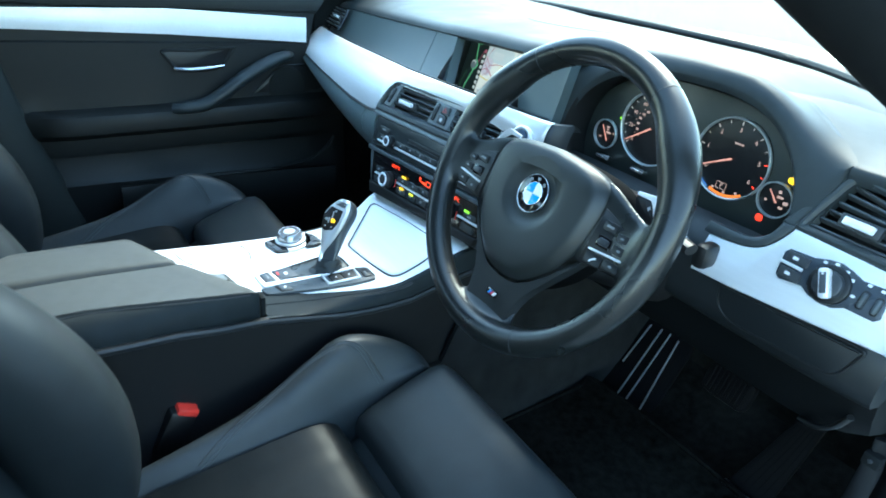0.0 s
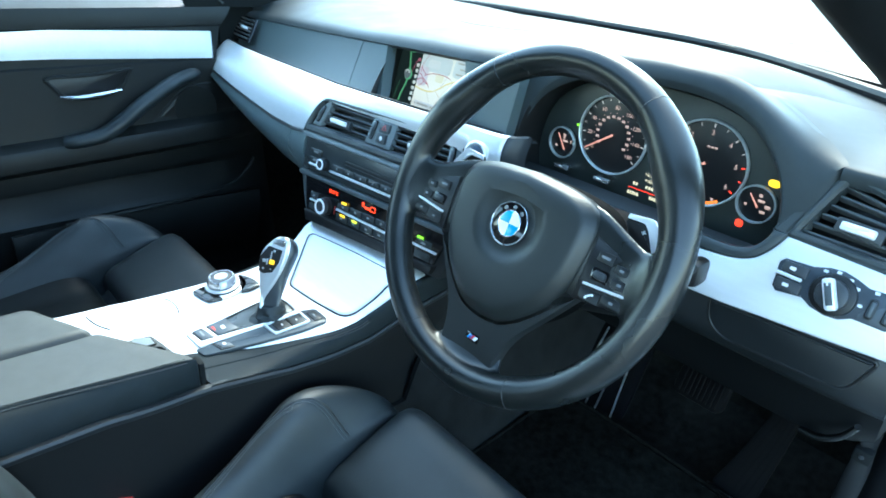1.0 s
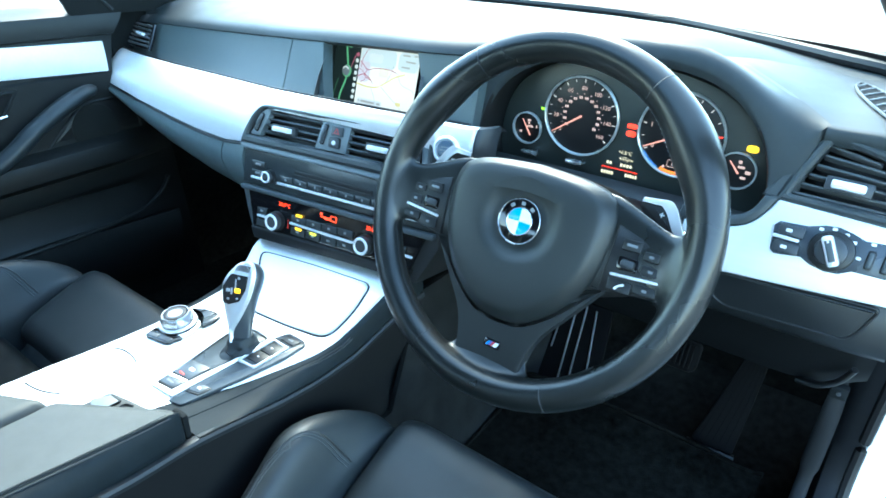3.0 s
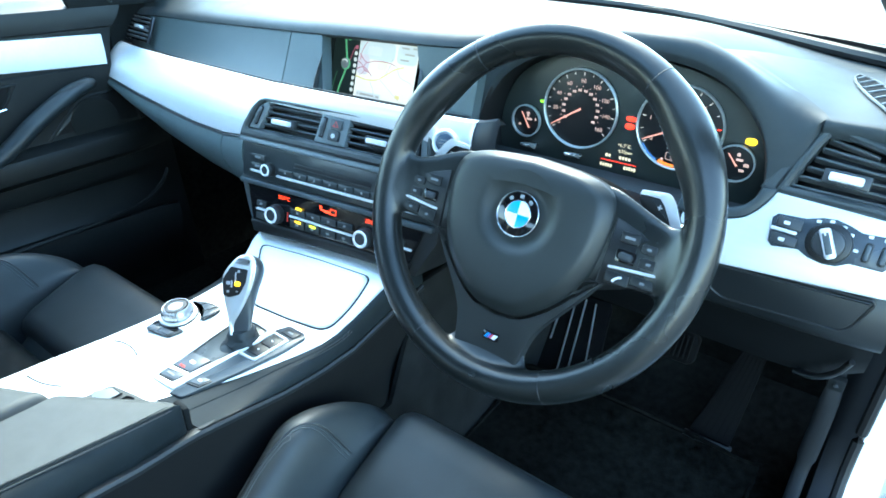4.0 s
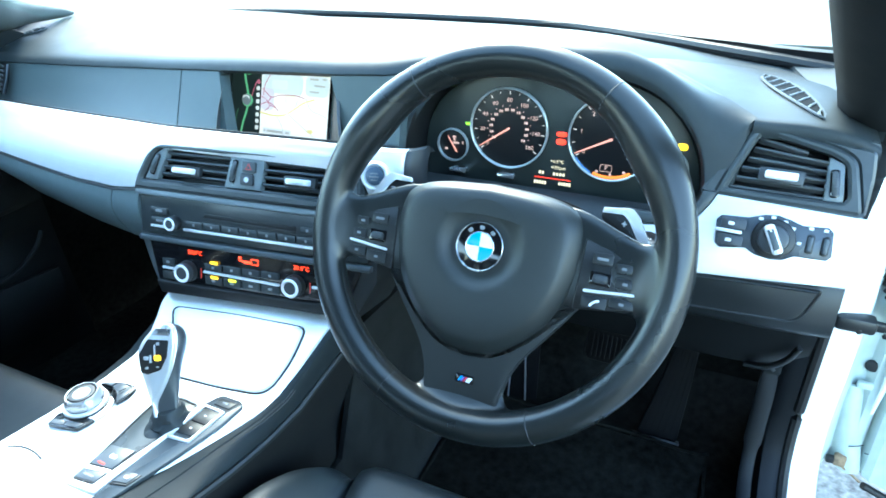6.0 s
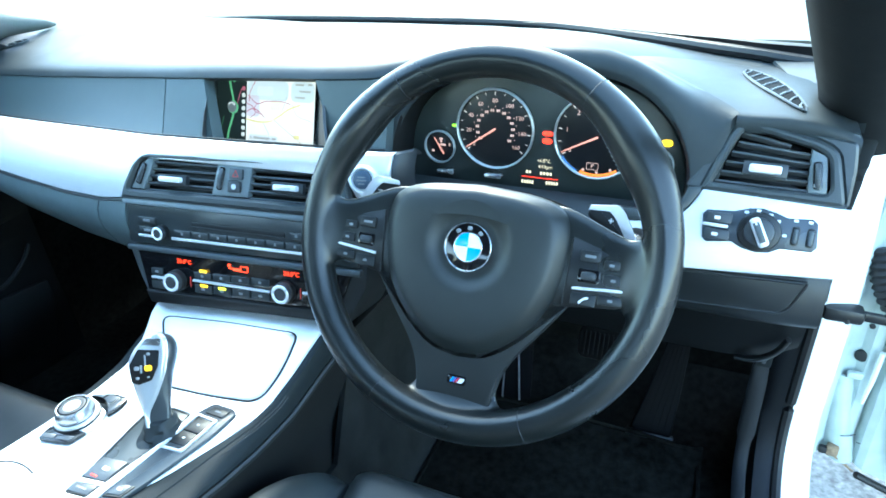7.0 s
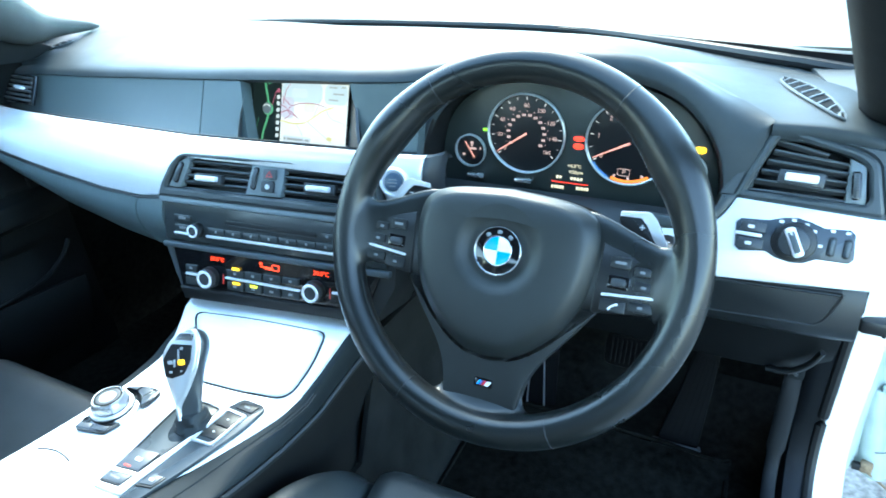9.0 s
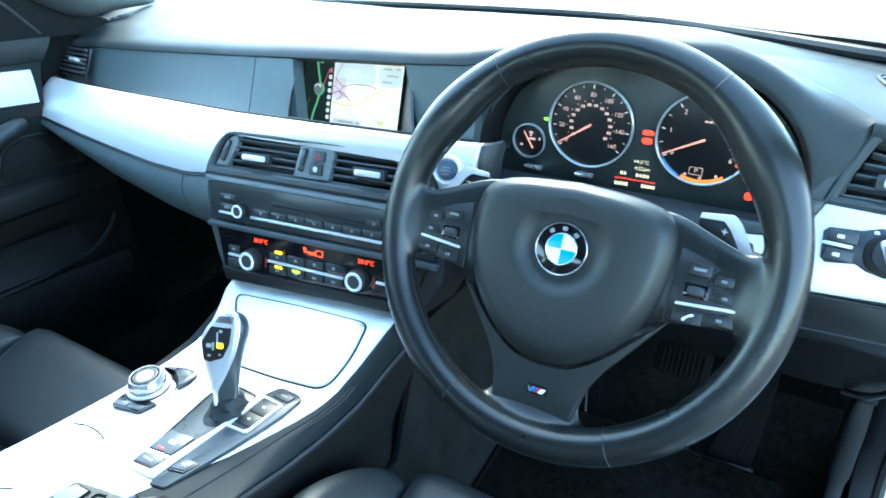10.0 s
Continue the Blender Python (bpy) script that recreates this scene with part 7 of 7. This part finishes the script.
part("sail_edge", tube([SLM @ Vector((0.215, 0.010, 0.003)), SLM @ Vector((0.165, 0.062, 0.003)), SLM @ Vector((0.120, 0.100, 0.003))], 0.003, 6), GREY, sail)
part("pocket_edge", tube(curve([(-0.702, 0.245, 0.605), (-0.700, 0.240, 0.597), (-0.698, 0.223, 0.576), (-0.695, 0.181, 0.549), (-0.690, 0.138, 0.541), (-0.686, 0.067, 0.536), (-0.684, -0.006, 0.534), (-0.684, -0.20, 0.530)], 4), 0.0045, 8), CARD, door, "rounded pocket edge")
w2.visible_shadow = False
# white door skin outside
part("skin", sheet([[(-0.86, y, 0.30), (-0.89, y, 0.55), (-0.87, y, 0.75), (-0.80, y, 0.965)] for y in np.linspace(-0.55, 0.45, 6)], (0.01, 0, 0)), WHITE, door, "white painted door skin")

# outside mirror on the far side
mirror = thing("door_mirror", "white painted outside door mirror", "mirror", (-0.86, 0.30, 0.96))
mo = [((-0.86, 0.33, 0.985), 0.02), ((-0.90, 0.335, 1.0), 0.045), ((-0.96, 0.335, 1.01), 0.065), ((-1.03, 0.325, 1.005), 0.062), ((-1.07, 0.31, 1.0), 0.04)]
rows = []
for (x, y, z), r in mo:
    rows.append([(x, y + 0.06 * r / 0.065 * math.cos(a), z + r * math.sin(a)) for a in np.linspace(0, 2 * math.pi, 16, endpoint=False)])
bm = bmesh.new()
grid(bm, rows, close_u=True, caps=True)
part("shell", bm, WHITE, mirror)
part("mirror_glass", pad(rrect(0.15, 0.10, 0.03), axes((-0.975, 0.272, 1.005), (-1, 0.15, 0), (0, 0, 1)), 0.003, 0.001), CHROME, mirror)

# ---- driver side opening ----
APER = curve([(0.730, 0.515, 1.06), (0.731, 0.475, 0.95), (0.733, 0.440, 0.82), (0.735, 0.424, 0.70), (0.735, 0.428, 0.56), (0.735, 0.432, 0.463), (0.735, 0.412, 0.40), (0.735, 0.355, 0.360), (0.735, 0.24, 0.338), (0.735, 0.0, 0.330), (0.735, -0.60, 0.330)], 6)
rows = []
for x, y, z in APER:
    rows.append([(x, y, z), (x + 0.008, y + 0.004, z - 0.003), (x + 0.030, y + 0.012, z - 0.006), (x + 0.044, y + 0.024, z - 0.012), (x + 0.050, y + 0.044, z - 0.028), (x + 0.053, y + 0.12, z - 0.07)])
tagged(part("door_frame", sheet(rows, (0.0, 0.012, -0.012)), WHITE, None, sharp=50), "white painted door aperture and sill", "door frame", kind="structure")
pts = [(x - 0.006, y - 0.002, z + 0.002) for x, y, z in APER]
tagged(part("door_seal", tube(pts, 0.008, 8), RUBBER, None), "black rubber door seal", "door seal", kind="structure")
SILL = material("sill_plastic", (0.0065, 0.0075, 0.0095), 0.6, bump=0.05, spec=0.3)
# inner lining between seal and footwell
rows = []
for x, y, z in APER:
    y2 = min(y, 0.42)
    rows.append([(x - 0.008, y - 0.003, z + 0.002), (x - 0.026, y - 0.001, z + 0.008), (0.696, y + 0.006, z + 0.010), (0.684, y + 0.03, z - 0.02), (0.690, y + 0.18, z - 0.08)])
tagged(part("wall_footwell_right", sheet(rows, (0.006, 0.006, -0.004)), SILL, None), "black footwell and sill lining", "wall", kind="structure")
pts = curve([(0.676, 0.425, 0.600), (0.678, 0.423, 0.54), (0.678, 0.418, 0.45), (0.677, 0.398, 0.390), (0.677, 0.33, 0.364), (0.677, 0.10, 0.356), (0.677, -0.4, 0.356)], 6)
tagged(part("trim_sill", tube(pts, [0.013 if z > 0.42 else 0.010 for _, _, z in pts], 12, flat=0.45), material("sill_trim_plastic", (0.009, 0.0102, 0.012), 0.65, bump=0.05, spec=0.25), None), "grey plastic edge of the sill trim", "sill trim", kind="structure")
rows = []
for z in np.linspace(0.0, 1.0, 9):
    rows.append([(x, y, (zb + (1.02 - zb) * z)) for x, y, zb in ((0.770, 0.60, 0.34), (0.782, 0.53, 0.34), (0.790, 0.505, 0.340), (0.800, 0.520, 0.336), (0.812, 0.545, 0.332), (0.826, 0.548, 0.328), (0.836, 0.535, 0.325), (0.846, 0.540, 0.322), (0.856, 0.552, 0.318))])
tagged(part("wall_outer_right", sheet(rows, (0, 0.012, 0)), WHITE_SHADED, None, sharp=60), "white painted hinge pillar in shade", "wall", kind="structure")

ddoor = thing("door_2", "white car door standing open with its black inner card", "car door", (0.90, 0.55, 0.30), kind="structure")
ODM = axes((0.858, 0.548, 0.0), (0.98, 0.20, 0), (0, 0, 1))       # x along the open door, z towards the car's rear
rows = []
for z in (0.0, 0.1, 0.3, 0.6, 1.0):
    rows.append([ODM @ Vector((u, zb + (0.98 - zb) * z, w)) for u, zb, w in ((0.0, 0.318, -0.02), (0.006, 0.316, 0.010), (0.016, 0.312, 0.018), (0.030, 0.305, 0.016), (0.060, 0.288, 0.012), (0.30, 0.285, 0.012), (1.0, 0.285, 0.012))])
part("inner_panel", sheet(rows, (0.002, 0.008, 0)), WHITE_SHADED, ddoor, "white painted inner door panel")
rows = []
for z, d in ((0.30, 0.075), (0.34, 0.050), (0.42, 0.028), (0.50, 0.016), (0.62, 0.008), (0.80, 0.006), (0.97, 0.010)):
    rows.append([ODM @ Vector((d + u, z, w)) for u, w in ((0.0, 0.016), (0.004, 0.030), (0.020, 0.040), (0.4, 0.05), (0.9, 0.05))])
part("inner_card", sheet(rows, (0.002, 0.010, 0)), RUBBER, ddoor, "black inner door card")
part("outer_skin", sheet([[ODM @ Vector((u, z, -0.14 - 0.03 * math.sin(math.pi * (z - 0.3) / 0.7))) for u in (0.02, 0.3, 0.7, 1.02)] for z in np.linspace(0.28, 0.98, 6)], (0.004, 0.008, 0)), WHITE, ddoor, "white outer door skin")
part("bottom_strip", tube([(0.872, 0.536, 0.298), (0.90, 0.541, 0.284), (0.926, 0.545, 0.2720), (1.0, 0.56, 0.268), (1.3, 0.62, 0.268)], 0.0065, 8), RUBBER, ddoor)
part("grommet", pad(disc(0.010, 20), axes((0.829, 0.545, 0.530), (1, -0.3, 0), (0, 0, 1)), 0.006, 0.002), RUBBER, ddoor, "black rubber plug")
rows = []
for z in np.linspace(0.322, 0.492, 9):
    xl = float(np.interp(z, [0.32, 0.354, 0.4727, 0.492], [0.820, 0.8124, 0.7913, 0.7930]))
    xr = float(np.interp(z, [0.32, 0.38, 0.492], [0.867, 0.8515, 0.8315]))
    lift = 0.006 * max(0, (z - 0.470) / 0.022) ** 2
    rows.append([(xl + (xr - xl) * t, 0.550 + lift - 0.024 * math.sin(math.pi * t) ** 0.7, z) for t in np.linspace(0, 1, 9)])
part("hinge_cover", sheet(rows, (0, 0.006, 0)), WHITE_SHADED, ddoor, "white painted rounded door edge", 60)
part("bracket", block((0.826, 0.534, 0.498), (0.024, 0.012, 0.013), 0.005), WHITE_SHADED, ddoor, "white hinge bracket")
part("fold", tube([(0.8505, 0.530, 0.549), (0.8490, 0.529, 0.500), (0.8455, 0.529, 0.450)], [0.0045, 0.0040, 0.0025], 8), WHITE, ddoor, "folded panel edge")
for pts in ([(0.8307, 0.5255, 0.379), (0.842, 0.525, 0.3835), (0.8515, 0.532, 0.384)], [(0.8593, 0.540, 0.362), (0.875, 0.541, 0.3605), (0.892, 0.542, 0.359)]):
    part("seam", tube(curve(pts, 4), 0.0009, 5), GREY, ddoor, "sealed panel seam")
RUST = material("rusty_steel", (0.22, 0.15, 0.09), 0.8, var=0.6, scale=200, bump=0.6)
lat = part("hinge_stop", block((0.826, 0.527, 0.346), (0.018, 0.012, 0.022), 0.003), RUST, ddoor, "rust-stained hinge stop")
part("bolt", block((0.813, 0.527, 0.343), (0.014, 0.010, 0.014), 0.003), RUBBER, lat)
part("stop_arm", tube([(0.826, 0.526, 0.338), (0.846, 0.530, 0.322), (0.866, 0.535, 0.304)], 0.0022, 6), RUST, lat)
# concertina boot for the wiring
bm = bmesh.new()
pts = curve([(0.806, 0.525, 0.725), (0.812, 0.515, 0.695), (0.822, 0.510, 0.668), (0.840, 0.512, 0.640), (0.870, 0.520, 0.62)], 6)
tube(pts, [0.013 + 0.004 * (k % 2) for k in range(len(pts))], 14, bm=bm)
part("wiring_boot", bm, RUBBER, ddoor, "ribbed black rubber wiring boot")
strap = thing("door_check_strap", "black steel door check strap", "door strap", (0.76, 0.43, 0.65))
part("bracket", block((0.760, 0.428, 0.662), (0.050, 0.028, 0.022), 0.006), DARK, strap)
ang = axes((0.775, 0.432, 0.660), (0.97, 0.10, -0.10), (0, 0, 1))
part("arm", block((0.075, 0.0, 0), (0.17, 0.014, 0.010), 0.003, ang), DARK, strap)
for u in (0.0, 0.03):
    part("bolt", pad(disc(0.004, 6), axes((0.765 + u, 0.4165, 0.655), (1, 0, 0), (0, 0, 1)), 0.003, 0.0006), DARK, strap)
# ---- footwell ----
mat_ = thing("floor_mat", "black carpet floor mat with bound edge", "floor mat", (0.40, 0.20, 0.30))
rows = []
for x in np.linspace(0.185, 0.625, 12):
    rows.append([(x, y, z) for y, z in ((-0.22, 0.309), (0.0, 0.309), (0.25, 0.309), (0.32, 0.311), (0.40, 0.325), (0.445, 0.340))])
part("carpet_face", sheet(rows, (0, 0, -0.006)), CARPET, mat_)
pts = curve([(0.185, -0.22, 0.310), (0.185, 0.2, 0.310), (0.190, 0.40, 0.327), (0.22, 0.445, 0.342), (0.58, 0.445, 0.342), (0.622, 0.40, 0.327), (0.625, -0.22, 0.310)], 5)
part("binding", tube(pts, 0.004, 6), CARPET, mat_)
tunnel = part("wall_tunnel", sheet([[(0.126, y, 0.45 if y < 0.14 else 0.64), (0.135, y, 0.43 if y < 0.14 else 0.52), (0.148 + 0.004 * math.sin(k), y, 0.40), (0.168, y, 0.35), (0.185, y, 0.298)] for k, y in enumerate(np.linspace(-0.20, 0.68, 13))], (-0.008, 0, 0)), material("tunnel_carpet", (0.016, 0.017, 0.017), 0.95, bump=1.0, bump_scale=600, var=0.5, spec=0.1, scale=25), None)
tagged(tunnel, "dark grey carpet lining of the transmission tunnel", "lining", kind="structure")

PEDAL = material("pedal_rubber", (0.0022, 0.0022, 0.0025), 0.85, bump=0.2, spec=0.15)
acc = thing("accelerator_pedal", "ribbed black accelerator pedal hinged at the floor", "pedal", (0.54, 0.48, 0.32))
AM = axes((0.545, 0.482, 0.335), (1, 0.05, 0), (0.02, 0.42, 0.90))
ACC = fillet([(-0.0440, -0.0060), (0.0260, -0.0090), (0.0340, 0.0900), (0.0390, 0.1780), (0.0010, 0.1720), (-0.0200, 0.0800)], [0.006, 0.006, 0.02, 0.008, 0.008, 0.02])
part("plate", pad(ACC, AM, 0.012, 0.003), PEDAL, acc, "black grained pedal plate")
for k in range(5):
    t = (k + 1) / 6
    part("rib", tube([AM @ Vector((-0.042 + 0.066 * t, 0.004, 0.0122)), AM @ Vector((-0.020 + 0.054 * t, 0.088, 0.0122)), AM @ Vector((0.001 + 0.037 * t, 0.166, 0.0122))], 0.0007, 5), PEDAL, acc)
part("base", block((-0.010, -0.014, 0.004), (0.082, 0.012, 0.016), 0.003, AM), GREY, acc, "dark grey hinge of the pedal")
brk = thing("brake_pedal", "ribbed black brake pedal", "pedal", (0.43, 0.50, 0.48))
BKM = axes((0.436, 0.495, 0.484), (1, 0, 0), (0, 0.35, 0.93))
part("pad", pad(rrect(0.088, 0.058, 0.014), BKM, 0.014, 0.005), PEDAL, brk)
for k in range(9):
    part("rib", block((-0.032 + 0.008 * k, 0, 0.015), (0.0035, 0.044, 0.004), 0.001, BKM, seg=1), PEDAL, brk)
part("arm", tube([BKM @ Vector((0, 0.01, 0.0)), (0.43, 0.56, 0.58), (0.43, 0.60, 0.70)], 0.012, 8), PEDAL, brk)
STRIP = material("strip_metal", (0.32, 0.33, 0.33), 0.35, metal=0.6, var=0.05)
rest = thing("foot_rest", "black footrest with thin metal strips", "footrest", (0.245, 0.50, 0.30))
FR = axes((0.25, 0.488, 0.3020), (1, 0.1, 0), (0, 0.866, 0.5))
part("plate", pad(fillet([(-0.076, -0.022), (0.060, -0.022), (0.030, 0.205), (-0.100, 0.205)], 0.012), shift(FR, 0, 0, -0.016), 0.0145, 0.004), PEDAL, rest, "black footrest plate")
for u0, k, v0, v1 in ((-0.0570, -0.09, 0.078, 0.190), (-0.0224, -0.132, 0.006, 0.195), (-0.0006, -0.132, 0.004, 0.195), (0.0351, -0.200, -0.012, 0.190)):
    L = math.hypot(v1 - v0, k * (v1 - v0))
    B = shift(FR, u0 + k * (v0 + v1) / 2, (v0 + v1) / 2, 0, math.degrees(math.atan2(1, k)) - 90)
    part("strip", block((0, 0, 0.0005), (0.0034, L, 0.004), 0.001, B), STRIP, rest, "thin polished metal strip")
